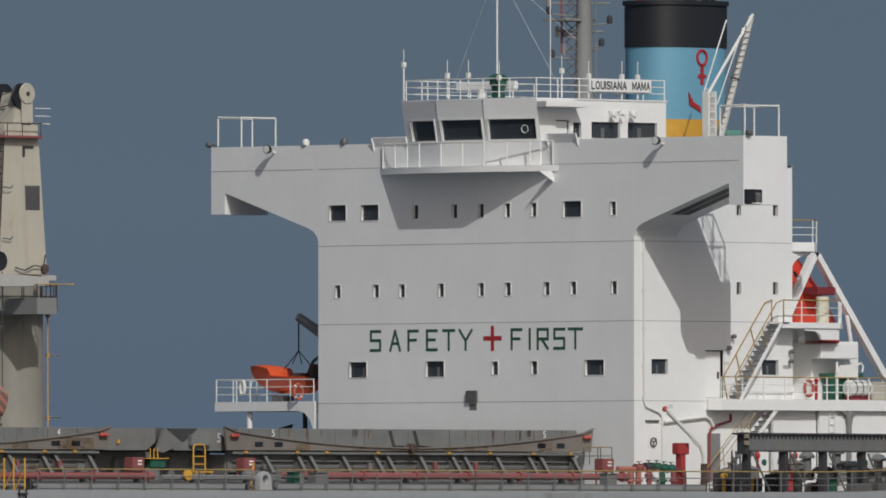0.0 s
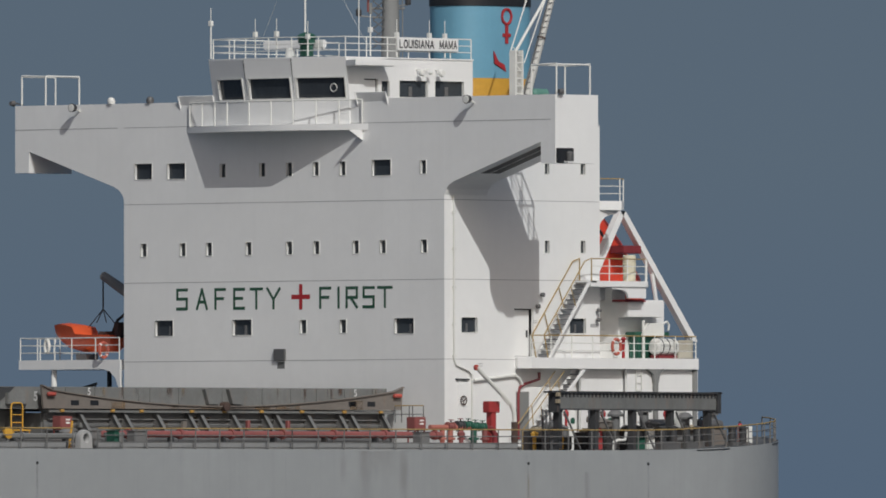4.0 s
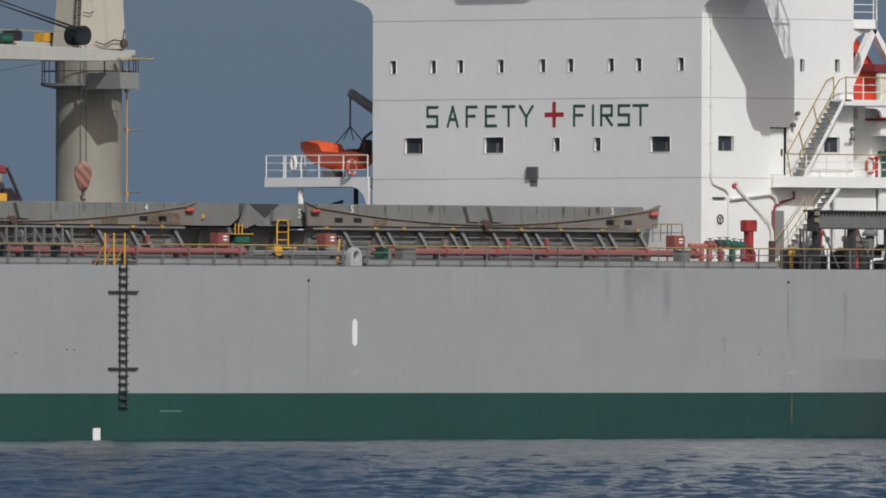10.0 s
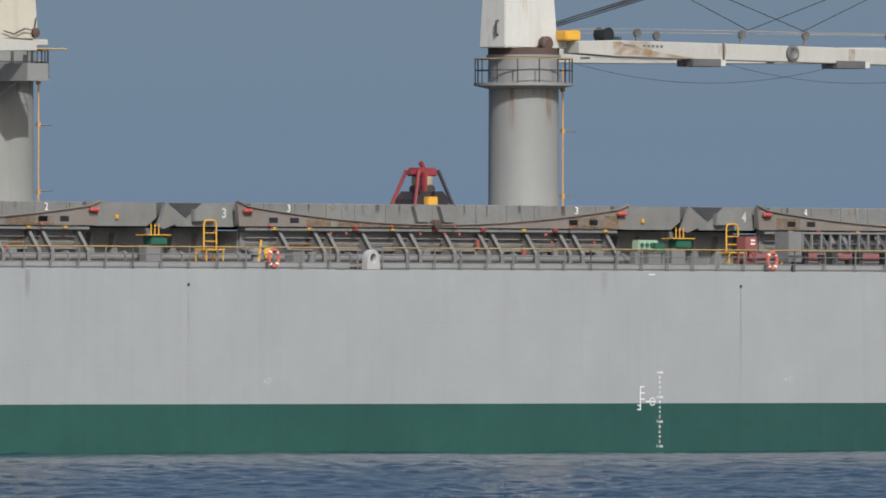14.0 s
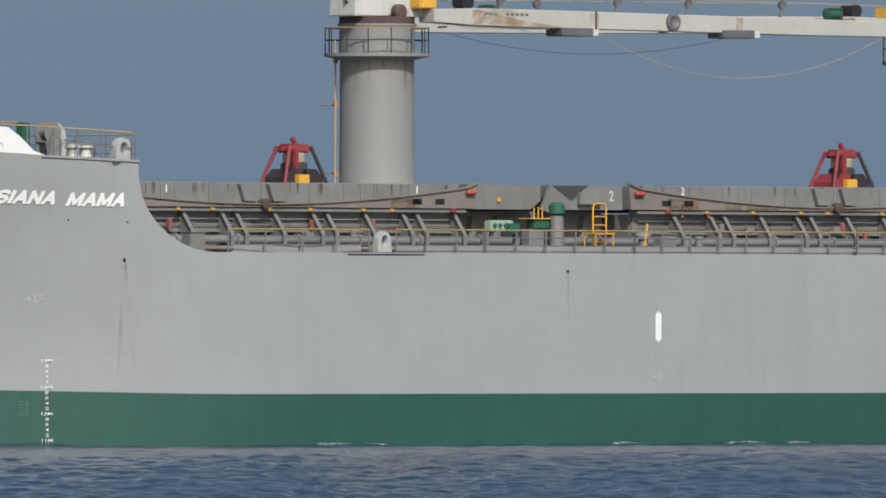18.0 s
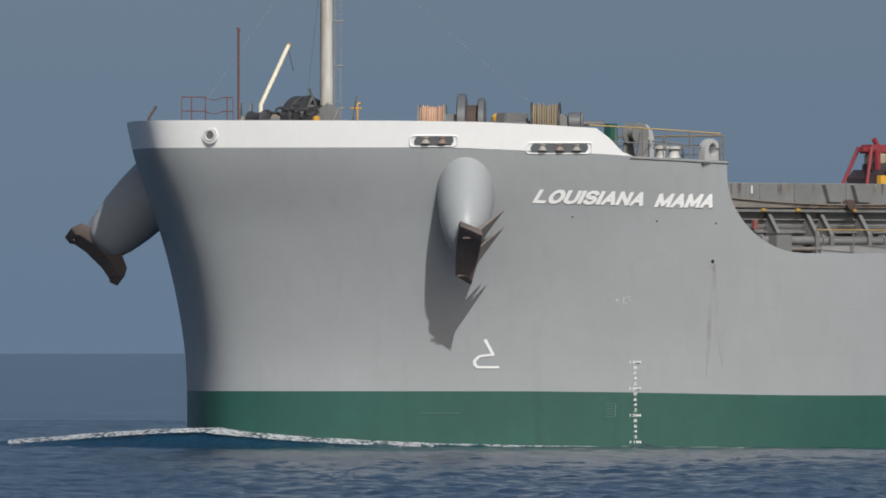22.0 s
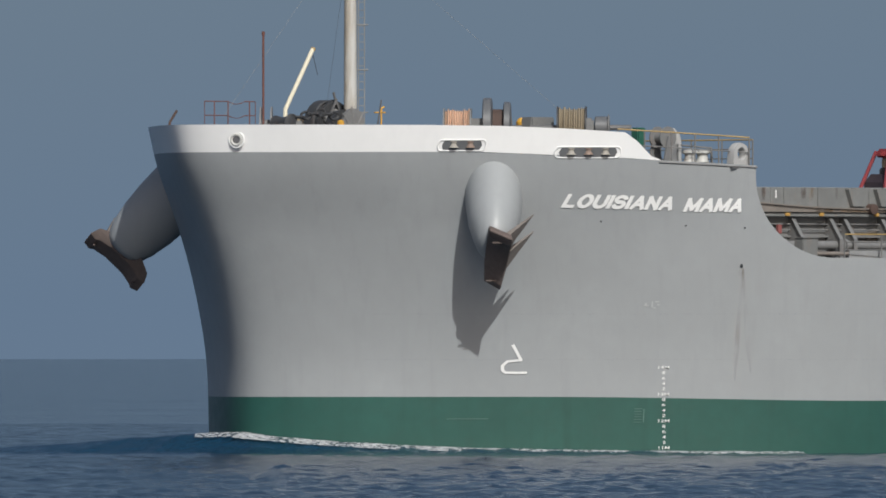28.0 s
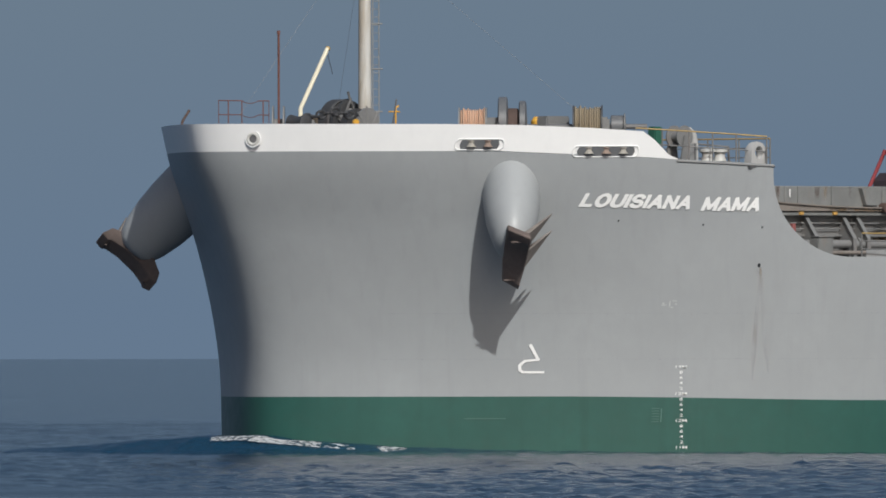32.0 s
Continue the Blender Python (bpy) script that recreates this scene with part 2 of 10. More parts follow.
def prism(bm, poly, plane, a, b_):
    """Extrudes a polygon given in a plane ('xy', 'xz' or 'yz') from a to b along the third axis."""
    def at(p, h):
        return {"xy": (p[0], p[1], h), "xz": (p[0], h, p[1]), "yz": (h, p[0], p[1])}[plane]
    lo = [bm.verts.new(at(p, a)) for p in poly]
    hi = [bm.verts.new(at(p, b_)) for p in poly]
    n = len(poly)
    for k in range(n):
        bm.faces.new((lo[k], lo[(k + 1) % n], hi[(k + 1) % n], hi[k]))
    bm.faces.new(lo[::-1])
    bm.faces.new(hi)
    bmesh.ops.recalc_face_normals(bm, faces=bm.faces)
    return bm


def text_mesh(words, size, shear=0.0, fat=0.0, depth=0.0, spacing=1.0, align="LEFT"):
    """A flat mesh of the words in the built-in font, in its own x and y."""
    cu = bpy.data.curves.new("lettering", "FONT")
    cu.body, cu.size, cu.shear, cu.offset, cu.extrude, cu.space_character, cu.align_x = words, size, shear, fat, depth, spacing, align
    ob = bpy.data.objects.new("lettering", cu)
    scene.collection.objects.link(ob)
    bpy.context.view_layer.update()
    me = bpy.data.meshes.new_from_object(ob.evaluated_get(bpy.context.evaluated_depsgraph_get()))
    bpy.data.objects.remove(ob)
    bm = bmesh.new()
    bm.from_mesh(me)
    bpy.data.meshes.remove(me)
    return bm


def extent(bm):
    xs = [v.co.x for v in bm.verts]
    ys = [v.co.y for v in bm.verts]
    return min(xs), max(xs), min(ys), max(ys)

# ---- hull ----
HB = 16.13
BOWS = {}
US = [1 - (1 - k / 60) ** 2 for k in range(61)]


def entry(u, z):
    """Half breadth along the bow, from the shoulder to the stem; finer at the water than above."""
    v = max(0.0, 1 - u * u)
    nose = 0.15 + 0.15 * min(1.0, max(0.0, (8.0 - z) / 8.0))
    return (v * (v + nose) / (1 + nose)) ** 0.5


WATER_Z = -0.22
STEM = ((-3.0, 2.34), (0.7, 2.33), (3.2, 2.25), (5.4, 1.92), (7.9, 1.3), (10.7, 0.34), (12.2, 0.0))
TUCK = ((-3.0, 8.5), (-0.2, 1.6), (0.5, 0.95), (1.8, 0.28), (3.2, 0.0), (4.0, 0.0), (13.0, 0.0))


def table(rows, v):
    for (a, p), (b_, q) in zip(rows, rows[1:]):
        if v <= b_:
            return p + (q - p) * max(0.0, (v - a) / (b_ - a))
    return rows[-1][1]


def smooth_table(rows, v):
    """A table read along a smooth curve."""
    n = len(rows)
    d = [(rows[k + 1][1] - rows[k][1]) / (rows[k + 1][0] - rows[k][0]) for k in range(n - 1)]
    m = [d[0]] + [(d[k - 1] + d[k]) / 2 if d[k - 1] * d[k] > 0 else 0.0 for k in range(1, n - 1)] + [d[-1]]
    v = min(max(v, rows[0][0]), rows[-1][0])
    k = next(k for k in range(n - 1) if v <= rows[k + 1][0])
    h = rows[k + 1][0] - rows[k][0]
    t = (v - rows[k][0]) / h
    return rows[k][1] * (1 + 2 * t) * (1 - t) ** 2 + m[k] * h * t * (1 - t) ** 2 + rows[k + 1][1] * t * t * (3 - 2 * t) + m[k + 1] * h * t * t * (t - 1)


def bow(z):
    """Start of the bow's curve, and its length, at a height."""
    key = round(z, 3)
    if key not in BOWS:
        x0 = 170 - 4 * (1 - min(z, 12) / 12)
        reach = 192.97 - smooth_table(STEM, z) / 0.744
        lo, hi = 4.0, 28.0
        for _ in range(30):
            mid = (lo + hi) / 2
            far = max(x0 + mid * u + 0.898 * HB * entry(u, z) for u in US)
            lo, hi = (mid, hi) if far < reach else (lo, mid)
        BOWS[key] = (x0, lo)
    return BOWS[key]


def aft(z):
    reach = 1.64 - table(TUCK, z)
    xc = 19.9
    return xc, math.sqrt(max(1.0, (reach + 0.681 * xc) ** 2 - 11.8 ** 2)) / 0.681


def tucked(x, z):
    """Share of the breadth left under the stern's knuckle."""
    return 1 - 0.055 * min(1.0, max(0.0, (27 - x) / 10)) * min(1.3, max(0.0, (3.4 - z) / 3.4))


def half(x, z):
    """The hull's half breadth."""
    x0, a = bow(z)
    if x > x0:
        return HB * entry(min(1.0, (x - x0) / a), z)
    xc, c = aft(z)
    if x < xc:
        return HB * max(0.0, 1 - ((xc - x) / c) ** 2) ** 0.5 * tucked(x, z)
    return HB * tucked(x, z)


def deck_edge(x):
    """Height of the main deck's edge."""
    return 7.1 + 0.55 * max(0.0, (24 - x) / 14) ** 1.5


def outline(z, n_bow=64, n_mid=64, n_aft=24):
    """Points of one waterline from the stern's middle along port to the stem."""
    xc, c = aft(z)
    x0, a = bow(z)
    pts = []
    for k in range(n_aft):
        w = k / n_aft * math.pi / 2
        pts.append((xc - c * math.cos(w), HB * math.sin(w)))
    for k in range(n_mid):
        pts.append((xc + (x0 - xc) * k / n_mid, HB))
    for u in sorted({1 - (1 - k / n_bow) ** 1.8 for k in range(n_bow + 1)}):
        pts.append((x0 + a * u, HB * entry(u, z)))
    return pts


def shell(bm, levels, x_from=None):
    """Plating between height functions of x, both sides. Levels are callables of x."""
    for side in (1, -1):
        rows = []
        for lev in levels:
            ring = []
            for x, y in outline(4.0):
                q = (x, y)
                for _ in range(12):
                    z = lev(q[0])
                    q = outline_point(x, y, z)
                ring.append(bm.verts.new((q[0], side * q[1], z)))
            rows.append(ring)
        for a, b_ in zip(rows, rows[1:]):
            for k in range(len(a) - 1):
                if x_from is not None and (a[k].co.x < x_from or a[k + 1].co.x < x_from):
                    continue
                q = (a[k], b_[k], b_[k + 1], a[k + 1])
                bm.faces.new(q if side > 0 else q[::-1])
    loose = [v for v in bm.verts if not v.link_faces]
    bmesh.ops.delete(bm, geom=loose, context="VERTS")
    bmesh.ops.remove_doubles(bm, verts=bm.verts, dist=0.002)
    return bm


def outline_point(x, y, z):
    """The same place along the hull at another height."""
    x0, a = bow(4.0)
    x1, a1 = bow(z)
    xc, c = aft(4.0)
    xd, c1 = aft(z)
    if x > x0:
        u = min(1.0, (x - x0) / a)
        return x1 + a1 * u, HB * entry(u, z)
    if x < xc:
        x = xd - c1 * (xc - x) / c
    else:
        x = xd + (x - xc) * (x1 - xd) / (x0 - xc)
    return x, y * tucked(x, z)


BOOT = 1.75


def boot_top(x):
    """The boot topping's upper edge, which lifts a little towards the stem."""
    f = min(1.0, max(0.0, (x - 171) / 11))
    return BOOT + 0.16 * f * f * (3 - 2 * f)


FC_AFT = 175.82


def paint_top(x):
    """Top of the grey side plating: the deck edge, then the forecastle edge."""
    if x < 172.6:
        return deck_edge(x)
    if x < FC_AFT:
        return 7.1
    return 10.54 + 0.5 * min(1.0, (x - FC_AFT) / 9)


ship = thing("cargo_ship_hull", (95, 0, WATER_Z), "grey steel bulk carrier hull with green boot topping, afloat", "ship")
lv = [(lambda x, s=s: boot_top(x) + (deck_edge(x) - boot_top(x)) * s) for s in [k / 18 for k in range(19)]]
part("side_plating", shell(B(), lv), HULL_GREY, ship, "light grey painted side plating with faint streaks", 25)
part("boot_topping", shell(B(), [(lambda x, s=s: -3.0 + (boot_top(x) + 3.0) * s) for s in (0.0, 0.25, 0.45, 0.55, 0.63, 0.74, 0.86, 1.0)]), BOOT_GREEN, ship, "dark green boot topping", 25)


def break_edge(z):
    """Where the forecastle plating ends aft: a concave sweep down to the deck edge."""
    return 172.6 + (FC_AFT - 172.6) * max(0.0, 1 - (1 - min(1.0, (z - 7.1) / 3.44)) ** 2) ** (1 / 1.85)


def forecastle_side():
    bm = B()
    for side in (1, -1):
        rows = []
        for j in range(29):
            row = []
            for k in range(81):
                f = 1 - (1 - k / 80) ** 1.8
                tip = sum(bow(10.8))
                top = paint_top(FC_AFT + (tip - FC_AFT) * f + 0.001)
                z = 7.1 + (top - 7.1) * (j / 28) ** 1.25
                xa = break_edge(z)
                x = xa + (sum(bow(z)) - xa) * f
                row.append(bm.verts.new((x, side * half(x, z), z)))
            rows.append(row)
        for a, b_ in zip(rows, rows[1:]):
            for k in range(80):
                q = (a[k], b_[k], b_[k + 1], a[k + 1])
                bm.faces.new(q if side > 0 else q[::-1])
    bmesh.ops.remove_doubles(bm, verts=bm.verts, dist=0.0015)
    return bm


part("forecastle_plating", forecastle_side(), HULL_GREY, ship, "light grey flared bow plating", 25)


def deck_sheet(bm, zf, x_lo, x_hi, inset=0.02):
    pts = [(x, y) for x, y in outline(7.0) if x_lo <= x <= x_hi]
    top = [bm.verts.new((x, y - inset, zf(x))) for x, y in pts]
    low = [bm.verts.new((x, -y + inset, zf(x))) for x, y in pts]
    for k in range(len(pts) - 1):
        bm.faces.new((low[k], low[k + 1], top[k + 1], top[k]))
    return bm


part("main_deck", deck_sheet(B(), lambda x: deck_edge(x) - 0.01, 5, 175.5), DECK_GREY, ship, "grey main deck plating")


def bulwark_top(x):
    return table(((178.75, 10.64), (179.0, 10.68), (179.3, 10.78), (179.6, 10.97), (179.85, 11.25), (180.05, 11.55), (180.2, 11.75), (182.0, 11.89), (184.0, 12.0), (186.0, 12.04), (191.0, 12.07)), x)


def bulwark():
    """Outer sheet, top and inner sheet of the forecastle bulwark on both sides."""
    bm = B()
    cols = []
    for x, y in outline(4.0, 90):
        q = (x, y)
        for _ in range(12):
            z = bulwark_top(q[0])
            q = outline_point(x, y, z)
        z0 = paint_top(q[0])
        p = outline_point(x, y, z0)
        if p[0] >= 178.75:
            cols.append((p[0], p[1], z0, q[0], q[1], z))
    for s in (1, -1):
        ring = []
        for xa, ya, za, xb, yb, zb in cols:
            k = 0.13
            ring.append([bm.verts.new(v) for v in ((xa, s * ya, za), (xb, s * yb, zb), (xb - k * 0.7, s * max(0, yb - k * 0.8), zb), (xa - k * 0.7, s * max(0, ya - k * 0.8), za))])
        for a, b_ in zip(ring, ring[1:]):
            for i in range(3):
                q = (a[i], a[i + 1], b_[i + 1], b_[i])
                bm.faces.new(q if s > 0 else q[::-1])
    bmesh.ops.remove_doubles(bm, verts=bm.verts, dist=0.002)
    return bm


part("forecastle_bulwark", bulwark(), WHITE, ship, "white painted forecastle bulwark", 30)
fc = B()
pts = [outline_point(x, y, 10.4) for x, y in outline(4.0)]
pts = [p for p in pts if p[0] >= FC_AFT - 0.4]
up = [fc.verts.new((x, y - 0.05, 10.45)) for x, y in pts]
dn = [fc.verts.new((x, -y + 0.05, 10.45)) for x, y in pts]
for k in range(len(pts) - 1):
    fc.faces.new((dn[k], dn[k + 1], up[k + 1], up[k]))
part("forecastle_deck", fc, DECK_GREY, ship)
part("forecastle_bulkhead", box(B(), FC_AFT - 0.2, FC_AFT - 0.05, -14.2, 14.2, 7.0, 10.4), HULL_GREY, ship)


# ---- hull markings ----
def on_hull(x, z, out=0.012):
    return (x, half(x, z) + out + (0.03 if x > 165 else 0), z)


def hull_patch(bm, x0, x1, z0, z1, out=0.012, n=6):
    """A thin painted patch that follows the port side."""
    for i in range(n):
        a, b_ = x0 + (x1 - x0) * i / n, x0 + (x1 - x0) * (i + 1) / n
        bm.faces.new([bm.verts.new(on_hull(*p, out)) for p in ((a, z0), (b_, z0), (b_, z1), (a, z1))])
    bmesh.ops.remove_doubles(bm, verts=bm.verts, dist=0.0005)
    bmesh.ops.recalc_face_normals(bm, faces=bm.faces)
    return bm


def hull_words(words, x_left, x_right, z_left, z_right, height, fat=0.0, shear=0.0, out=0.014):
    def to3d(u, v):
        x = x_left - u
        return on_hull(x, z_left + (z_right - z_left) * u / (x_left - x_right) + v, out)
    return flat_words(words, 1.0, to3d, x_left - x_right, height, fat, shear)


def flat_words(words, size, to3d, width, height, fat=0.0, shear=0.0):
    """Lettering fitted into width by height, mapped by to3d(u, v)."""
    bm = text_mesh(words, size, shear, 0.0 if fat > 0.02 else fat, spacing=1.22 if len(words) > 3 else 1.0)
    x0, x1, y0, y1 = extent(bm)
    for k in range(1, int(width / 0.08)):  # slices, so that the letters bend with the plating
        bmesh.ops.bisect_plane(bm, geom=list(bm.verts) + list(bm.edges) + list(bm.faces), plane_co=(x0 + (x1 - x0) * k * 0.08 / width, 0, 0), plane_no=(1, 0, 0))
    for v in bm.verts:
        v.co = Vector(to3d((v.co.x - x0) / (x1 - x0) * width, (v.co.y - y0) / (y1 - y0) * height))
    bmesh.ops.recalc_face_normals(bm, faces=bm.faces)
    return bm


def arc(cx, cy, rx, ry, a0, a1, n=8):
    return [(cx + rx * math.cos(radians(a0 + (a1 - a0) * k / n)), cy + ry * math.sin(radians(a0 + (a1 - a0) * k / n))) for k in range(n + 1)]


# block letters as centre lines in a box one high: width, then strokes
BLOCK = {"L": (0.58, (((0, 1), (0, 0), (0.58, 0)),)),
         "O": (0.74, (arc(0.37, 0.5, 0.37, 0.5, 90, 450, 20),)),
         "U": (0.70, ([(0, 1), (0, 0.34)] + arc(0.35, 0.34, 0.35, 0.34, 180, 360, 10) + [(0.70, 0.34), (0.70, 1)],)),
         "I": (0.0, (((0, 0), (0, 1)),)),
         "S": (0.64, (arc(0.32, 0.74, 0.32, 0.26, 20, 270, 12) + arc(0.32, 0.26, 0.32, 0.26, 90, -160, 12),)),
         "A": (0.74, (((0, 0), (0.37, 1), (0.74, 0)), ((0.14, 0.32), (0.60, 0.32)))),
         "N": (0.68, (((0, 0), (0, 1), (0.68, 0), (0.68, 1)),)),
         "M": (0.86, (((0, 0), (0, 1), (0.43, 0.12), (0.86, 1), (0.86, 0)),))}


def block_words(words, to3d, width, height, stroke, slant):
    """Painted block letters fitted into width by height; to3d(u, v, layer) lays them on the plating."""
    gap, t = 0.34, stroke / height
    total = sum(BLOCK[c][0] for c in words) + gap * (len(words) - 1)
    k = (width - stroke - slant * height) / (total * height)
    bm, u0, layer = B(), 0.0, 0
    for c in words:
        w, strokes = BLOCK[c]
        for line in strokes:
            line = [Vector(p) for p in line]
            for a, b_ in zip(line, line[1:]):
                for i in range(4):
                    p, q = a + (b_ - a) * i / 4, a + (b_ - a) * (i + 1) / 4
                    d = (b_ - a).normalized() * t / 2
                    n = Vector((-d.y, d.x))
                    if i == 0:
                        p = p - d * 0.85
                    if i == 3:
                        q = q + d * 0.85
                    quad = []
                    for r in (p - n, q - n, q + n, p + n):
                        v = t / 2 + r.y * (1 - t)
                        quad.append(bm.verts.new(to3d(((u0 + r.x) * k + t / 2 + slant * v) * height, v * height, layer)))
                    bm.faces.new(quad)
                layer = (layer + 1) % 6
        u0 += w + gap
    bmesh.ops.recalc_face_normals(bm, faces=bm.faces)
    return bm


def hull_name(words, x_left, x_right, z_left, z_right, height, stroke):
    def to3d(u, v, layer):
        return on_hull(x_left - u, z_left + (z_right - z_left) * u / (x_left - x_right) + v, 0.016 + 0.0015 * layer)
    return block_words(words, to3d, x_left - x_right, height, stroke, 0.24)


part("lettering", hull_name("LOUISIANA", 181.9, 178.4, 8.94, 8.82, 0.57, 0.162), MARK_WHITE, ship, "white slanted ship name lettering", 0)
part("lettering", hull_name("MAMA", 178.2, 176.06, 8.78, 8.76, 0.57, 0.162), MARK_WHITE, ship, "white slanted ship name lettering", 0)


def draft_marks(x_of):
    for k in range(16):
        z = k * 0.2 - 0.05
        metre, rest = 11 + k // 5, (k % 5) * 2
        words = f"{metre}M" if rest == 0 else str(rest)
        w = 0.34 if rest == 0 else 0.10
        xc = x_of(z)
        part("draft_mark", hull_words(words, xc + w / 2, xc - w / 2, z, z, 0.11, 0.006), MARK_WHITE, ship, "small white draft figure", 0)


draft_marks(lambda z: 97.17)
draft_marks(lambda z: 177.9 + 0.055 * z)
FADED_WHITE = mat("worn_white_marking", (0.52, 0.52, 0.51), 0.6)
for k in range(20):
    z = 0.05 + k * 0.2
    x = 19.4 - 0.13 * z
    part("draft_mark", hull_patch(B(), x - 0.04, x + 0.04, z, z + 0.09, 0.035, 1), FADED_WHITE, ship, "small white stern draft figure")
# load line: disc, bar and ladder of lines
bm = B()
for k in range(18):
    a, c = k * math.tau / 18, (k + 1) * math.tau / 18
    bm.faces.new([bm.verts.new(on_hull(97.6 + r * math.cos(w), 1.82 + r * math.sin(w), 0.014)) for r, w in ((0.13, a), (0.17, a), (0.17, c), (0.13, c))])
part("load_line_disc", bm, MARK_WHITE, ship, "white load line disc")
bm = hull_patch(B(), 97.4, 98.0, 1.80, 1.84, 0.016, 1)
for z, x0, x1 in ((2.4, 98.05, 98.3), (2.15, 98.05, 98.3), (1.9, 98.05, 98.3), (1.65, 98.3, 98.5), (1.48, 98.3, 98.5)):
    hull_patch(bm, x0, x1, z, z + 0.04, 0.016, 1)
hull_patch(bm, 98.28, 98.33, 1.48, 2.44, 0.017, 1)
part("load_line_ladder", bm, MARK_WHITE, ship, "white load line ladder")
# tug push marks
for x in (58.99, 149.92):
    bm = hull_patch(B(), x - 0.16, x + 0.16, 3.85, 4.78, 0.014, 1)
    for z0, z1 in ((4.78, 4.92), (3.85, 3.72)):
        bm.faces.new([bm.verts.new(on_hull(*p, 0.014)) for p in ((x - 0.16, z0), (x + 0.16, z0), (x, z1))])
    bmesh.ops.recalc_face_normals(bm, faces=bm.faces)
    part("tug_mark", bm, MARK_WHITE, ship, "white upright tug mark")
SCUFF = mat("scuffed_green_paint", (0.10, 0.19, 0.16), 0.6)
FADED = mat("faded_marking", (0.5, 0.505, 0.5), 0.6)
for x, z in ((58.99, 2.6), (149.9, 2.42), (119.65, 2.66), (89.54, 2.73), (178.64, 5.34), (31.0, 2.6)):
    bm = B()
    for u0, u1, v0, v1 in ((0.1, 0.24, -0.05, -0.02), (0.16, 0.22, 0.0, 0.05), (-0.02, 0.01, -0.1, 0.12), (-0.2, -0.08, 0.1, 0.13), (-0.22, -0.16, -0.02, 0.02), (-0.12, -0.04, -0.13, -0.1)):
        hull_patch(bm, x + u0, x + u1, z + v0, z + v1, 0.006, 1)
    part("faded_mark", bm, FADED, ship, "faded pale stencil mark")
part("white_square", hull_patch(B(), 74.62, 75.08, -0.2, 0.3, 0.015, 1), MARK_WHITE, ship, "small white square patch at the waterline")
part("deck_line", hull_patch(B(), 97.45, 97.85, 6.95, 6.99, 0.015, 1), MARK_WHITE, ship)
bm = B()
for k in range(6):
    hull_patch(bm, 178.64, 178.86, 0.95 + 0.1 * k, 0.97 + 0.1 * k, 0.014, 1)
hull_patch(bm, 178.56, 178.59, 0.95, 1.45, 0.016, 1)
part("faded_mark", bm, SCUFF, ship)


def hull_stroke(bm, pts, w):
    """A painted line along points (x, z) on the port side."""
    for (xa, za), (xb, zb) in zip(pts, pts[1:]):
        d = Vector((xb - xa, zb - za))
        n = Vector((-d.y, d.x)).normalized() * w / 2
        d = d.normalized() * w * 0.3
        q = ((xa - n.x - d.x, za - n.y - d.y), (xb - n.x + d.x, zb - n.y + d.y), (xb + n.x + d.x, zb + n.y + d.y), (xa + n.x - d.x, za + n.y - d.y))
        bm.faces.new([bm.verts.new(on_hull(*p, 0.016)) for p in q])
    bmesh.ops.recalc_face_normals(bm, faces=bm.faces)
    return bm


# bulbous bow symbol
bulb = [(182.37, 3.83), (182.12, 3.28), (182.47, 3.23), (182.59, 3.07), (182.58, 2.9), (182.5, 2.81), (181.96, 2.81)]
part("bulb_mark", hull_stroke(B(), bulb, 0.085), MARK_WHITE, ship, "white bulbous bow mark")


def stain_material(name, col, strength, stretch=(6, 6, 0.5), soft=False):
    m = bpy.data.materials.new(name)
    m.use_nodes = True
    n, l = m.node_tree.nodes, m.node_tree.links
    b = n["Principled BSDF"]
    b.inputs["Base Color"].default_value = (*col, 1)
    b.inputs["Roughness"].default_value = 0.8
    tc, mp, t, r = n.new("ShaderNodeTexCoord"), n.new("ShaderNodeMapping"), n.new("ShaderNodeTexNoise"), n.new("ShaderNodeMapRange")
    mp.inputs["Scale"].default_value = stretch
    t.inputs["Scale"].default_value, t.inputs["Detail"].default_value = 1.2, 5
    r.inputs["From Min"].default_value, r.inputs["From Max"].default_value, r.inputs["To Max"].default_value = 0.35, 0.75, strength
    l.new(tc.outputs["Object"], mp.inputs["Vector"])
    l.new(mp.outputs[0], t.inputs["Vector"])
    l.new(t.outputs["Fac"], r.inputs["Value"])
    out = r.outputs[0]
    if soft:  # thins out to its sides and its lower end
        cut = n.new("ShaderNodeSeparateXYZ")
        l.new(tc.outputs["Generated"], cut.inputs[0])
        mid = n.new("ShaderNodeMath")
        mid.operation, mid.inputs[1].default_value = "SUBTRACT", 0.5
        l.new(cut.outputs[0], mid.inputs[0])
        off = n.new("ShaderNodeMath")
        off.operation = "ABSOLUTE"
        l.new(mid.outputs[0], off.inputs[0])
        for src, lo, hi in ((off.outputs[0], 0.5, 0.06), (cut.outputs[2], 0.0, 0.7)):
            f = n.new("ShaderNodeMapRange")
            f.interpolation_type = "SMOOTHSTEP"
            f.inputs["From Min"].default_value, f.inputs["From Max"].default_value = lo, hi
            l.new(src, f.inputs["Value"])
            k = n.new("ShaderNodeMath")
            k.operation = "MULTIPLY"
            l.new(out, k.inputs[0])
            l.new(f.outputs[0], k.inputs[1])
            out = k.outputs[0]
    l.new(out, b.inputs["Alpha"])
    return m


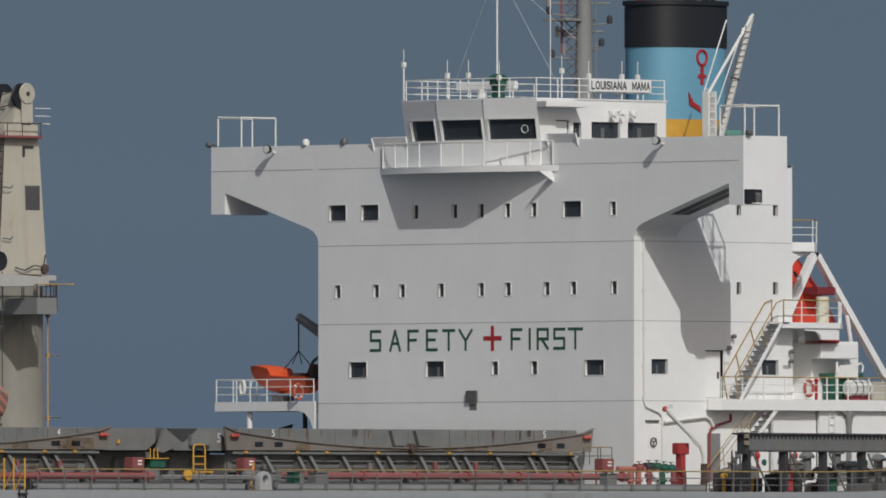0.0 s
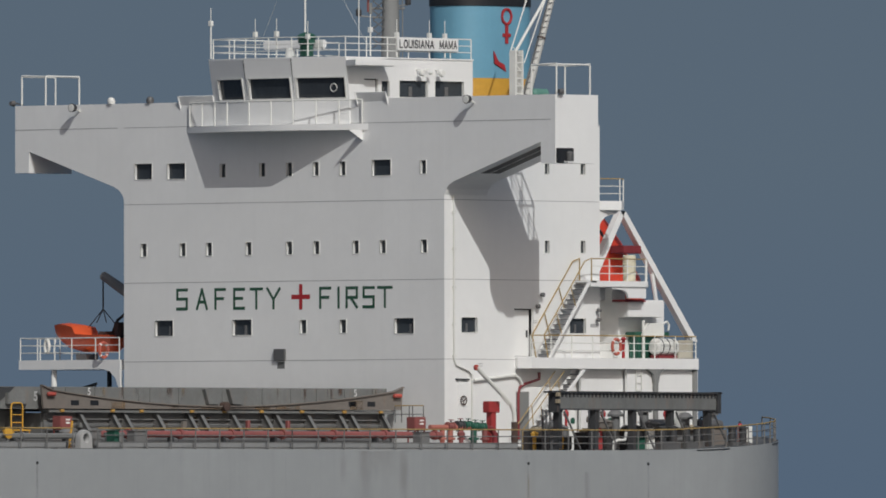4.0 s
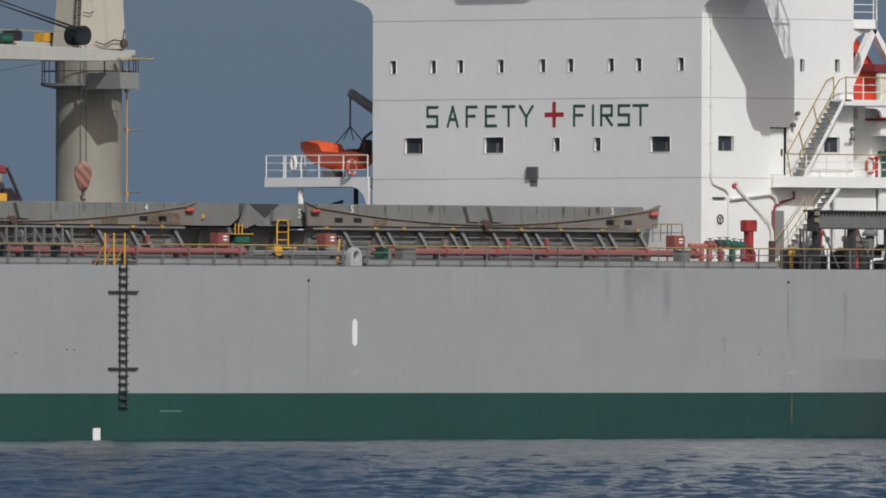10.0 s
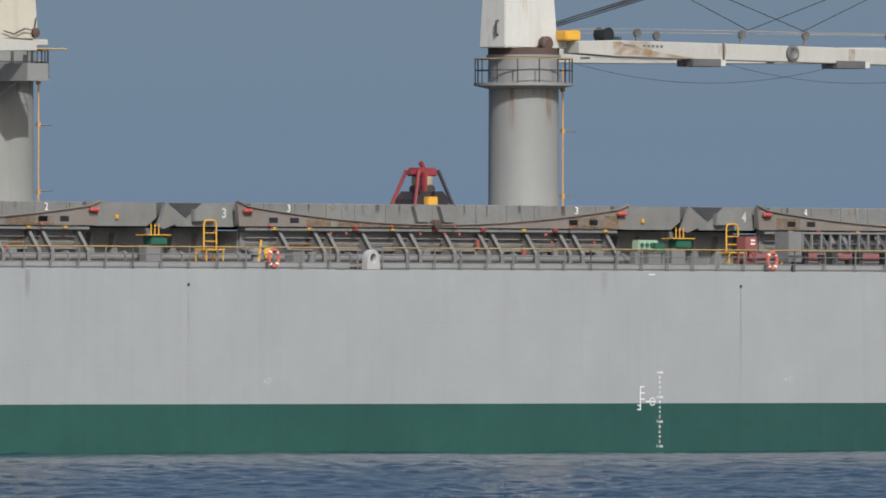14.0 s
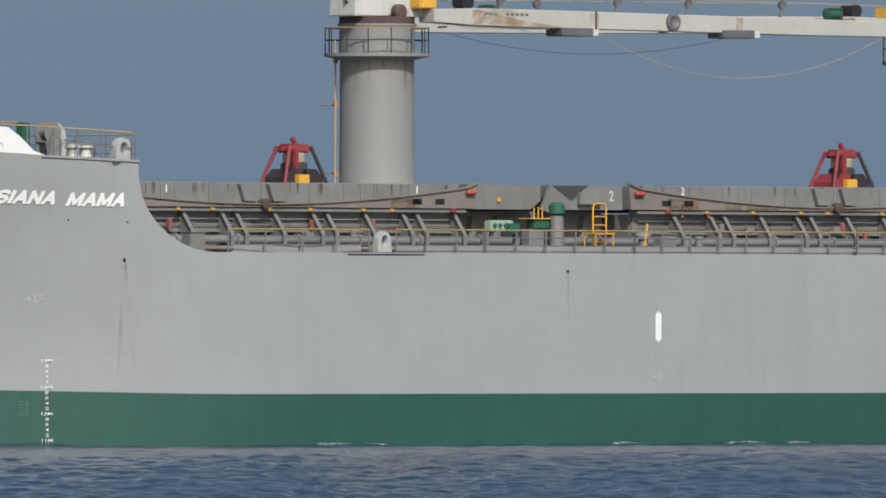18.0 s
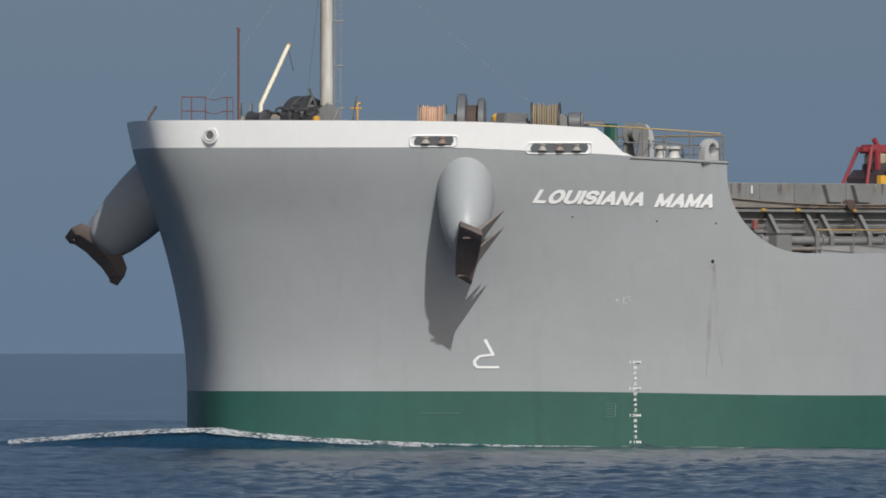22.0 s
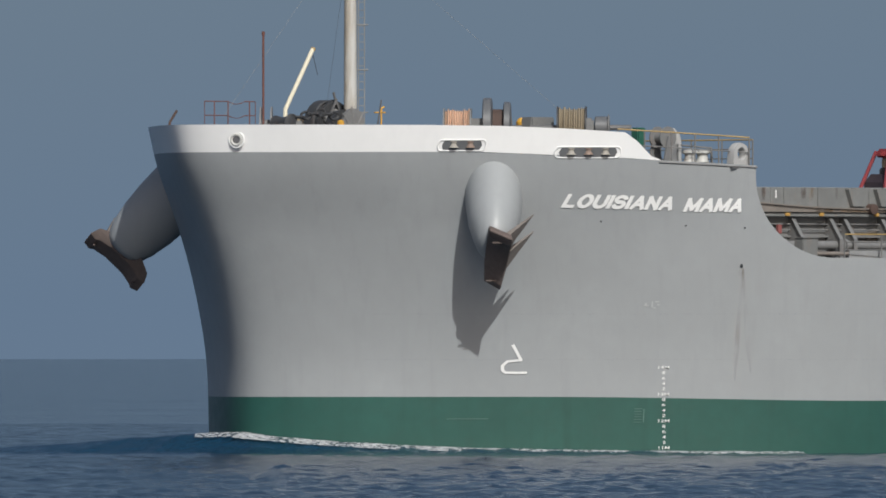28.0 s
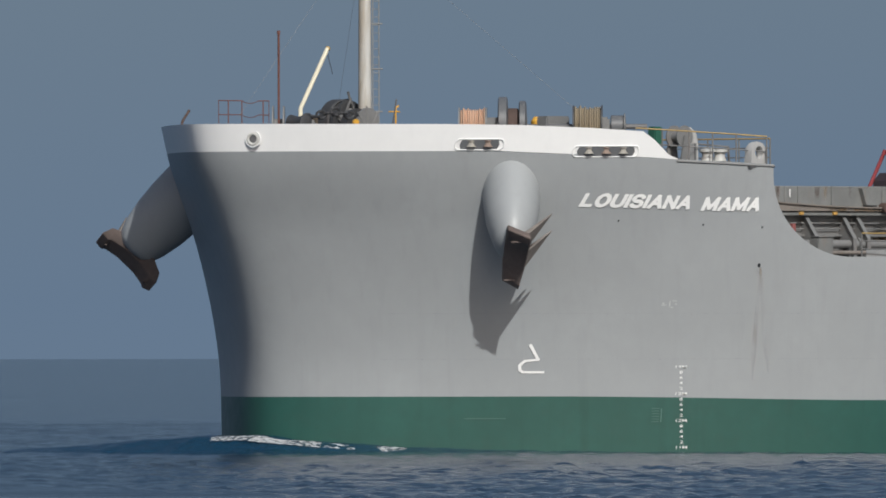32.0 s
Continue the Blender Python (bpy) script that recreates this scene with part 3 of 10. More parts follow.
STAIN = stain_material("rust_run", (0.33, 0.25, 0.16), 0.5, soft=True)
STAIN_GREY = stain_material("grey_run", (0.2, 0.18, 0.165), 0.24, (2.5, 2.5, 0.5), soft=True)
STAIN_YELLOW = stain_material("yellow_run", (0.38, 0.31, 0.16), 0.5, (3, 3, 0.6), soft=True)
STAIN_BROWN = stain_material("thin_brown_run", (0.17, 0.12, 0.10), 0.9, (2, 2, 0.4))
# scuppers with their run-off
for x, z, dz, m in ((61.87, 6.5, 5.0, STAIN_GREY), (92.4, 6.5, 4.0, STAIN_GREY), (124.1, 6.48, 4.6, STAIN_GREY), (154.75, 6.42, 1.5, STAIN_GREY), (31.27, 6.52, 2.9, STAIN_YELLOW), (175.91, 6.79, 0.35, STAIN), (23.55, 6.5, 3.2, STAIN_GREY)):
    sc = part("scupper", lathe(B(), [(0.07, 0.0), (0.07, 0.03), (0.045, 0.04)], (x, half(x, z) - 0.01, z), "Y", 10), BLACK, ship)
    bm = B()
    for k in range(8):
        a, b_ = k / 8, (k + 1) / 8
        w = 0.06 + 0.08 * math.sin(3 * a)
        q = ((x - w, z - 0.1 - dz * a), (x + w, z - 0.1 - dz * a), (x + w, z - 0.1 - dz * b_), (x - w, z - 0.1 - dz * b_))
        bm.faces.new([bm.verts.new(on_hull(*p, 0.008)) for p in q])
    bmesh.ops.recalc_face_normals(bm, faces=bm.faces)
    part("run_off_stain", bm, m, ship, "thin vertical run-off stain")
SLANT = stain_material("brown_run", (0.37, 0.28, 0.2), 0.24, (3, 3, 0.5))
for lean, spread, long in ((0.62, 0.1, 3.9), (0.1, 0.08, 4.2)):
    bm = B()
    for k in range(8):
        a, b_ = k / 8, (k + 1) / 8
        wa, wb = ((0.03 + spread * f) * min(1.0, 3.2 * (1.03 - f)) for f in (a, b_))
        q = ((175.87 - lean * a + wa, 6.7 - long * a), (175.87 - lean * a - wa, 6.7 - long * a), (175.87 - lean * b_ - wb, 6.7 - long * b_), (175.87 - lean * b_ + wb, 6.7 - long * b_))
        bm.faces.new([bm.verts.new(on_hull(*p, 0.011 + 0.003 * (lean < 0.5))) for p in q])
    bmesh.ops.recalc_face_normals(bm, faces=bm.faces)
    part("run_off_stain", bm, SLANT, ship, "slanting brown run-off stain")
part("run_off_stain", hull_patch(B(), 23.535, 23.565, 3.2, 6.45, 0.013, 1), STAIN_BROWN, ship, "thin brown run-off line")
part("run_off_stain", hull_patch(B(), 30.95, 31.15, -0.1, 1.72, 0.024, 1), STAIN_YELLOW, ship, "pale yellow run-off on the green paint")
for x, z, w, h in ((35.5, 3.4, 0.55, 1.5), (32.5, 2.6, 0.28, 0.35), (33.1, 3.5, 0.2, 0.3), (27.5, 4.4, 0.5, 3.5)):
    part("grey_stain", hull_patch(B(), x - w / 2, x + w / 2, z - h / 2, z + h / 2, 0.007, 3), STAIN_GREY, ship, "faint grey smear on the side")
for x, z in ((76.65, 3.57), (76.2, 3.57), (79.73, 3.45), (180.59, 8.44), (177.97, 8.29), (175.97, 8.21), (33.2, 3.4)):
    part("plug", lathe(B(), [(0.035, 0.0), (0.035, 0.03), (0.02, 0.035)], (x, half(x, z) - 0.005, z), "Y", 8), DARK, ship)
part("scrape", hull_patch(B(), 69.7, 71.0, 0.97, 1.03, 0.012, 3), SCUFF, ship, "pale scrape in the green paint")
part("scrape", hull_patch(B(), 182.9, 183.95, 1.075, 1.1, 0.014, 5), SCUFF, ship, "pale scrape in the green paint")
# fine butt joints of the shell plating
JOINT = stain_material("plate_joint", (0.24, 0.24, 0.24), 0.1)
for x in (23.6, 31.4, 46.6, 61.9, 77.2, 92.4, 108.2, 124.1, 139.4, 154.7, 166.0):
    part("plate_joint", hull_patch(B(), x - 0.02, x + 0.02, BOOT + 0.02, 7.0, 0.005, 1), JOINT, ship)
for z in (3.3, 5.0):
    part("plate_joint", hull_patch(B(), 22, 186, z - 0.012, z + 0.012, 0.005, 120), JOINT, ship)

# shade under the stern knuckle, painted as a dark film that thins out forward
BAND = bpy.data.materials.new("knuckle_shade_band")
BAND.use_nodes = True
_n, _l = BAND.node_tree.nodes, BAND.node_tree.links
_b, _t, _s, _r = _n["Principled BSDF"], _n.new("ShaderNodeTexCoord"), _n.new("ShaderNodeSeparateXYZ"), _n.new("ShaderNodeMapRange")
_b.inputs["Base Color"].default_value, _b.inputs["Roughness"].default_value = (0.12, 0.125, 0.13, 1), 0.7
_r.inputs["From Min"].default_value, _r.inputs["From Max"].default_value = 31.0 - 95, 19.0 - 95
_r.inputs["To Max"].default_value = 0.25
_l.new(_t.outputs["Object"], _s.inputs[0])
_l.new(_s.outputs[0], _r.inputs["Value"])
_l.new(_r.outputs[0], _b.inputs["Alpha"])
part("knuckle_shade_band", hull_patch(B(), 11.0, 31.0, BOOT + 0.01, 3.2, 0.02, 90), BAND, ship, "dark band painting the shade on the stern run")
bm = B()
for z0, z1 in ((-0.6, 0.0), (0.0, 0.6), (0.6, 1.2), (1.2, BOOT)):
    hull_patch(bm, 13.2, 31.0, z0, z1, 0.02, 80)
part("knuckle_shade_band", bm, BAND, ship, "dark band painting the shade on the green stern run")

SMEAR = stain_material("brown_smear", (0.18, 0.14, 0.11), 0.3, (0.5, 0.5, 0.3), soft=True)
for x, w, h in ((40.6, 3.6, 2.4), (41.6, 1.0, 3.3), (39.2, 0.8, 2.6), (43.0, 0.6, 1.7), (100.4, 0.5, 1.2), (133.0, 0.45, 1.4)):
    part("brown_smear", hull_patch(B(), x - w / 2, x + w / 2, 7.05 - h, 7.05, 0.009, 3), SMEAR, ship, "brown run-off smear below the deck edge")

# ---- deckhouse ----
GRID = {"front": lambda u, v, d: (30.0 - d, u, v), "port": lambda u, v, d: (u, HW - d, v)}
SEAM = mat("weld_seam_shadow", (0.42, 0.42, 0.42), 0.6)
INSIDE = mat("dim_interior", (0.05, 0.05, 0.05), 0.8)
HW = 9.95
HS = 9.56


def holed(bm, u0, u1, v0, v1, holes, to3d, depth):
    """A wall face with rectangular openings and their reveals."""
    us = sorted({u0, u1, *[h[0] for h in holes], *[h[1] for h in holes]})
    vs = sorted({v0, v1, *[h[2] for h in holes], *[h[3] for h in holes]})
    seen = {}

    def vert(u, v, d):
        k = (round(u, 4), round(v, 4), d)
        if k not in seen:
            seen[k] = bm.verts.new(to3d(u, v, d))
        return seen[k]
    for a, b_ in zip(us, us[1:]):
        for c, d in zip(vs, vs[1:]):
            mu, mv = (a + b_) / 2, (c + d) / 2
            if any(h[0] < mu < h[1] and h[2] < mv < h[3] for h in holes):
                continue
            bm.faces.new([vert(a, c, 0), vert(b_, c, 0), vert(b_, d, 0), vert(a, d, 0)])
    for h in holes:
        q = ((h[0], h[2]), (h[1], h[2]), (h[1], h[3]), (h[0], h[3]))
        for (a, c), (b_, d) in zip(q, q[1:] + q[:1]):
            bm.faces.new([vert(a, c, 0), vert(b_, d, 0), vert(b_, d, depth), vert(a, c, depth)])
    bmesh.ops.recalc_face_normals(bm, faces=bm.faces)
    return bm


def frame_bars(bm, h, to3d, w=0.03, out=0.02):
    u0, u1, v0, v1 = h
    for a, b_, c, d in ((u0 - w, u1 + w, v1, v1 + w), (u0 - w, u1 + w, v0 - w, v0), (u0 - w, u0, v0, v1), (u1, u1 + w, v0, v1)):
        lo = [to3d(a, c, 0.02), to3d(b_, c, 0.02), to3d(b_, d, 0.02), to3d(a, d, 0.02)]
        hi = [to3d(a, c, -out), to3d(b_, c, -out), to3d(b_, d, -out), to3d(a, d, -out)]
        hexa(bm, lo + hi)
    bmesh.ops.recalc_face_normals(bm, faces=bm.faces)
    return bm


def window(house, h, to3d, depth, curtain=0.0, label="dark glazed window with white frame"):
    u0, u1, v0, v1 = h
    fr = part("window", frame_bars(B(), h, to3d), RAIL_WHITE, house, label, 0)
    bm = B()
    bm.faces.new([bm.verts.new(to3d(*p, depth - 0.02)) for p in ((u0, v0), (u1, v0), (u1, v1), (u0, v1))])
    bmesh.ops.recalc_face_normals(bm, faces=bm.faces)
    part("pane", bm, GLASS, fr)
    if curtain:
        bm = B()
        w = (u1 - u0) * 0.12
        mid = u0 + (u1 - u0) * curtain
        hexa(bm, [to3d(mid, v0 + 0.02, depth - 0.03), to3d(mid + w, v0 + 0.02, depth - 0.03), to3d(mid + w, v0 + 0.02, depth - 0.05), to3d(mid, v0 + 0.02, depth - 0.05),
                  to3d(mid, v1 - 0.25, depth - 0.03), to3d(mid + w, v1 - 0.25, depth - 0.03), to3d(mid + w, v1 - 0.25, depth - 0.05), to3d(mid, v1 - 0.25, depth - 0.05)])
        bmesh.ops.recalc_face_normals(bm, faces=bm.faces)
        part("curtain", bm, STEEL, fr)


house = thing("deckhouse", (25, 0, 7.1), "tall white steel deckhouse with dark windows and overhanging bridge wings", "deckhouse")
SMALL = ((-3.63, 19.25, 19.84), (-1.21, 19.25, 19.84), (0.43, 19.25, 19.84), (2.05, 19.25, 19.84), (3.67, 19.25, 19.84), (8.53, 19.25, 19.83))
front_holes = [(u, u + 0.33, a, b_) for u, a, b_ in SMALL]
front_holes += [(-8.87, -7.82, 19.22, 19.91), (-6.86, -5.78, 19.21, 19.90), (5.62, 6.74, 19.20, 19.89)]
front_holes += [(u, u + 0.34, 15.79, 16.35) for u in (-8.5, -6.1, -4.48, -2.06, 0.42, 2.07, 4.46, 6.09, 8.57)]
front_holes += [(-7.62, -6.54, 12.25, 12.93), (-2.86, -1.72, 12.25, 12.93), (1.24, 1.62, 12.31, 12.89), (3.66, 4.03, 12.31, 12.88), (6.97, 8.11, 12.25, 12.92)]
part("front_wall", holed(B(), -HS, HW, 7.1, 22.6, front_holes, GRID["front"], 0.14), WHITE, house, "white painted front wall", 0)
for i, h in enumerate(front_holes):
    window(house, h, GRID["front"], 0.14, (0.55 if i % 2 else 0.7) if h[1] - h[0] > 0.8 and h[2] < 13 else 0)
port_holes = [(27.9, 28.92, 12.29, 12.94), (23.24, 23.52, 19.30, 19.74), (20.9, 21.2, 19.31, 19.76), (23.24, 23.52, 15.82, 16.35), (20.9, 21.2, 15.84, 16.37), (20.88, 21.92, 12.29, 12.94)]
door_hole = [(24.25, 25.5, 11.25, 13.35)]
part("port_wall", holed(B(), 19.95, 30.0, 7.1, 21.5, port_holes + door_hole, GRID["port"], 0.14), WHITE, house, "white sunlit side wall", 0)
for h in port_holes:
    window(house, h, GRID["port"], 0.14, 0.5 if h[1] - h[0] > 0.8 else 0)
part("bridge_bulwark", box(B(), 29.86, 29.995, -HS, HW, 21.5, 22.58), WHITE, house)
part("starboard_wall", box(B(), 20.0, 29.98, -HS, -HS + 0.14, 7.1, 21.5), WHITE, house)
part("aft_wall", box(B(), 19.95, 20.1, -HS + 0.15, HW - 0.16, 7.1, 21.5), WHITE, house)
part("bridge_deck", box(B(), 20.0, 29.85, -HS, HW, 21.42, 21.52), DECK_GREY, house)
part("inner_core", box(B(), 20.3, 29.7, -9.3, 9.5, 7.2, 21.4), INSIDE, house)
for s, root, tip in ((1, HW, 16.58), (-1, HS, 16.32)):
    wing_poly = ((root, 18.3), (root + 0.1, 18.55), (root + 0.3, 18.75), (root + 0.6, 18.9), (tip - 0.87, 20.55), (tip - 0.85, 19.6), (tip, 19.6), (tip, 22.6), (tip - 0.12, 22.6), (tip - 0.12, 21.5), (root, 21.5))
    w = part("bridge_wing", prism(B(), [(s * y, z) for y, z in wing_poly], "yz", 27.25, 29.998), WHITE, house, "overhanging white bridge wing", 0)
    part("wing_front_bulwark", box(B(), 29.86, 29.995, min(s * root, s * (tip - 0.12)), max(s * root, s * (tip - 0.12)), 21.5, 22.6), WHITE, w)
    # flat dark sheets paint the shade of the recessed soffit louvre
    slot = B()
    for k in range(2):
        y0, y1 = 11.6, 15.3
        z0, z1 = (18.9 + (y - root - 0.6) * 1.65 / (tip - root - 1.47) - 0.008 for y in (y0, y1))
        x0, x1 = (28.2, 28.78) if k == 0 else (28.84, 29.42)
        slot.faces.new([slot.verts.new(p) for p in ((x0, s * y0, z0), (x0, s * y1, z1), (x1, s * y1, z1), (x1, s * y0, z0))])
    part("soffit_recess_shade", slot, DARK, w, "flat dark sheet for the soffit louvre's shaded recess")
# weld seams between the storeys
for z in (21.52, 18.1, 14.61, 11.11):
    part("front_seam", box(B(), 30.0, 30.006, -HS, HW, z - 0.014, z + 0.014), SEAM, house)
    if z < 20:
        part("side_seam", box(B(), 20.0, 30.0, HW, HW + 0.006, z - 0.014, z + 0.014), SEAM, house)
for s in (1, -1):
    part("wing_seam", box(B(), 30.0, 30.006, min(s * HW, s * 16.3), max(s * HW, s * 16.3), 21.505, 21.535), SEAM, house)
# recessed door and its jamb
door = part("door", box(B(), 24.3, 25.45, 9.65, 9.7, 11.27, 13.3), WHITE, house, "white weathertight side door")
part("handle", box(B(), 24.42, 24.5, 9.7, 9.75, 12.1, 12.4), DARK, door)
low = part("door", bevelled(box(B(), 28.6, 29.2, HW, HW + 0.05, 8.35, 10.05), 0.02), WHITE, house, "white watertight door with a handwheel")
bm = B()
for k in range(16):
    a, c = k * math.tau / 16, (k + 1) * math.tau / 16
    tube(bm, (28.88 + 0.19 * math.cos(a), 10.06, 9.3 + 0.19 * math.sin(a)), (28.88 + 0.19 * math.cos(c), 10.06, 9.3 + 0.19 * math.sin(c)), 0.025, 6)
for k in range(3):
    a = k * math.tau / 3 + 0.5
    tube(bm, (28.88, 10.06, 9.3), (28.88 + 0.19 * math.cos(a), 10.06, 9.3 + 0.19 * math.sin(a)), 0.02, 6)
part("handwheel", bm, RUST, low)
part("rain_gutter", box(B(), 28.5, 29.3, HW, HW + 0.1, 10.2, 10.26), DARK, house)
shaded = part("door", box(B(), 24.6, 25.4, HW, HW + 0.04, 7.6, 9.7), CRANE_GREY, house, "grey shaded deck door")
part("vent_box", bevelled(box(B(), 30.0, 30.12, -0.29, 0.38, 11.1, 11.62), 0.02), STEEL, house, "dark wall ventilator")
part("stain", box(B(), 30.0, 30.004, -0.15, 0.3, 10.75, 11.05), HATCH_GREY, house, "grey soot stain under the ventilator")
# walkway round the wheelhouse front
plan = ((29.99, -5.7), (31.3, -2.0), (31.3, 2.0), (29.99, 5.4))
part("walkway", prism(B(), plan, "xy", 21.22, 21.5), WHITE, house, "white walkway before the wheelhouse windows")
bm = B()
prism(bm, ((30.0, 20.75), (30.9, 21.22), (30.0, 21.22)), "xz", 5.0, 5.06)
part("bracket", bm, WHITE, house)
for y0, y1 in ((-6.05, -3.95), (4.75, 6.55)):
    bm = prism(B(), ((29.998, 22.45), (30.14, 22.86), (30.11, 22.88), (29.96, 22.5)), "xz", y0, y1)
    defl = part("wind_deflector", bm, WHITE, house, "slanted white wind deflector plate", 0)
    for y in (y0 - 0.03, y1):
        part("gusset", prism(B(), ((29.998, 22.22), (30.2, 22.88), (29.998, 22.62)), "xz", y, y + 0.03), WHITE, defl, "", 0)
# side pipes
bm = pipe(B(), [(29.45, 10.02, 18.3), (29.45, 10.02, 11.1), (29.3, 10.02, 10.85), (28.5, 10.02, 10.6), (28.3, 10.02, 10.4), (28.3, 10.02, 7.2)], 0.045)
for z in (17.5, 15.9, 14.2, 12.6, 11.2):
    box(bm, 29.38, 29.52, 9.95, 10.08, z, z + 0.1)
part("drain_pipe", bm, RAIL_WHITE, house)
bm = pipe(B(), [(28.2, 10.05, 10.18), (25.6, 10.05, 10.42), (25.3, 10.05, 10.3), (25.1, 10.05, 10.0)], 0.07)
part("fire_main", bm, RAIL_WHITE, house, "rust-spotted white fire main")
bm = pipe(B(), [(24.0, 10.05, 10.55), (24.0, 10.05, 10.25), (24.9, 10.05, 10.05), (25.25, 10.05, 9.9), (25.35, 10.05, 9.6), (25.35, 10.05, 7.6)], 0.06)
part("fire_branch", bm, RED, house, "dark red fire branch pipe")
# side light box at the port wing tip
bm = bevelled(box(B(), 28.95, 29.95, 16.53, 16.72, 19.62, 20.26), 0.02)
lamp_box = part("side_light_box", bm, BLACK, house, "black side light screen at the wing tip")
part("side_light", lathe(B(), [(0.12, 19.7), (0.15, 19.75), (0.15, 20.05), (0.08, 20.12)], (29.3, 16.78, 0), seg=14), STEEL, lamp_box, "grey side lamp")
part("lamp_shelf", box(B(), 29.0, 29.6, 16.72, 16.95, 19.62, 19.68), WHITE, lamp_box)

# small fittings on the port side wall
for x, z in ((23.86, 13.97), (24.15, 13.46), (20.19, 13.32), (20.22, 12.9)):
    lm = part("wall_lamp", lathe(B(), [(0.04, 0), (0.09, 0.06), (0.1, 0.2), (0.06, 0.24)], (x, HW + 0.05, z), "Y", 10), STEEL, house, "small grey wall lamp")
    part("lamp_bracket", tube(B(), (x, HW, z), (x, HW + 0.08, z), 0.03, 6), RAIL_WHITE, lm)
for x, z, w, h in ((20.35, 12.56, 0.42, 0.16), (24.15, 12.8, 0.3, 0.03), (24.15, 12.72, 0.3, 0.03), (27.7, 10.9, 0.28, 0.03), (27.7, 10.8, 0.28, 0.03)):
    part("notice_plate", box(B(), x - w / 2, x + w / 2, HW, HW + 0.008, z, z + h), SEAM, house, "small grey notice plate")

# painted motto, built of straight strokes
STROKES = {"S": ((1, 1, 0, 1), (0, 1, 0, 0.52), (0, 0.52, 1, 0.52), (1, 0.52, 1, 0), (1, 0, 0, 0)),
           "A": ((0, 0, 0.5, 1), (0.5, 1, 1, 0), (0.25, 0.35, 0.75, 0.35)), "F": ((0, 0, 0, 1), (0, 1, 1, 1), (0, 0.52, 0.8, 0.52)),
           "E": ((0, 0, 0, 1), (0, 1, 1, 1), (0, 0.52, 0.8, 0.52), (0, 0, 1, 0)), "T": ((0, 1, 1, 1), (0.5, 1, 0.5, 0)),
           "Y": ((0, 1, 0.5, 0.45), (1, 1, 0.5, 0.45), (0.5, 0.45, 0.5, 0)), "I": ((0, 0, 0, 1),),
           "R": ((0, 0, 0, 1), (0, 1, 1, 1), (1, 1, 1, 0.5), (1, 0.5, 0, 0.5), (0.4, 0.5, 1, 0)), "+": ((0, 0.5, 1, 0.5), (0.5, 0, 0.5, 1))}


def stroke_letter(bm, ch, y0, w, z0, h, t, x=30.008):
    for a, b_, c, d in STROKES[ch]:
        p, q = Vector((y0 + a * w, z0 + b_ * h)), Vector((y0 + c * w, z0 + d * h))
        u = (q - p).normalized()
        n = Vector((-u.y, u.x)) * t / 2
        p, q = p - u * t / 2, q + u * t / 2
        f = [bm.verts.new((x, *v)) for v in (p - n, q - n, q + n, p + n)]
        bm.faces.new(f)
        x += 0.0015
    bmesh.ops.recalc_face_normals(bm, faces=bm.faces)
    return bm


for ch, y0, w in (("S", -6.26, 0.58), ("A", -5.05, 0.6), ("F", -3.92, 0.58), ("E", -2.77, 0.6), ("T", -1.76, 0.68), ("Y", -0.74, 0.74), ("F", 2.47, 0.6), ("I", 3.58, 0.0), ("R", 4.07, 0.62), ("S", 5.1, 0.6), ("T", 5.98, 0.8)):
    part("letter", stroke_letter(B(), ch, y0, w, 13.44, 0.84, 0.13), LETTER_GREEN, house, "dark green painted letter of the safety motto", 0)
part("cross", stroke_letter(B(), "+", 0.82, 0.93, 13.45, 0.92, 0.2), LETTER_RED, house, "red painted cross", 0)


# ---- railings ----
def railing(pts, height, label, mat_post, mat_top, step=1.5, rails=3, r=0.028, group="ship railings", name="railing"):
    """Posts and bars along a polyline; base points carry their own height."""
    pts = [Vector(p) for p in pts]
    th = thing(name, pts[0], label, "railing", group)
    up = Vector((0, 0, height))
    for k in range(rails):
        f = 1 - k / rails
        bm = pipe(B(), [p + up * f for p in pts], r if k == 0 else r * 0.75, 6)
        part("top_rail" if k == 0 else "mid_rail", bm, mat_top if k == 0 else mat_post, th)
    first = True
    for p, q in zip(pts, pts[1:]):
        n = max(1, round((q - p).length / step))
        for i in range(0 if first else 1, n + 1):
            b_ = p + (q - p) * (i / n)
            part("post", tube(B(), b_, b_ + up, r * 1.1, 6), mat_post, th)
        first = False
    return th


railing([(30.1, -5.4, 21.5), (31.25, -2.0, 21.5), (31.25, 2.0, 21.5), (30.1, 5.1, 21.5)], 1.05, "white pipe railing round the bridge walkway", RAIL_WHITE, RAIL_WHITE, 1.3, 1, 0.034)

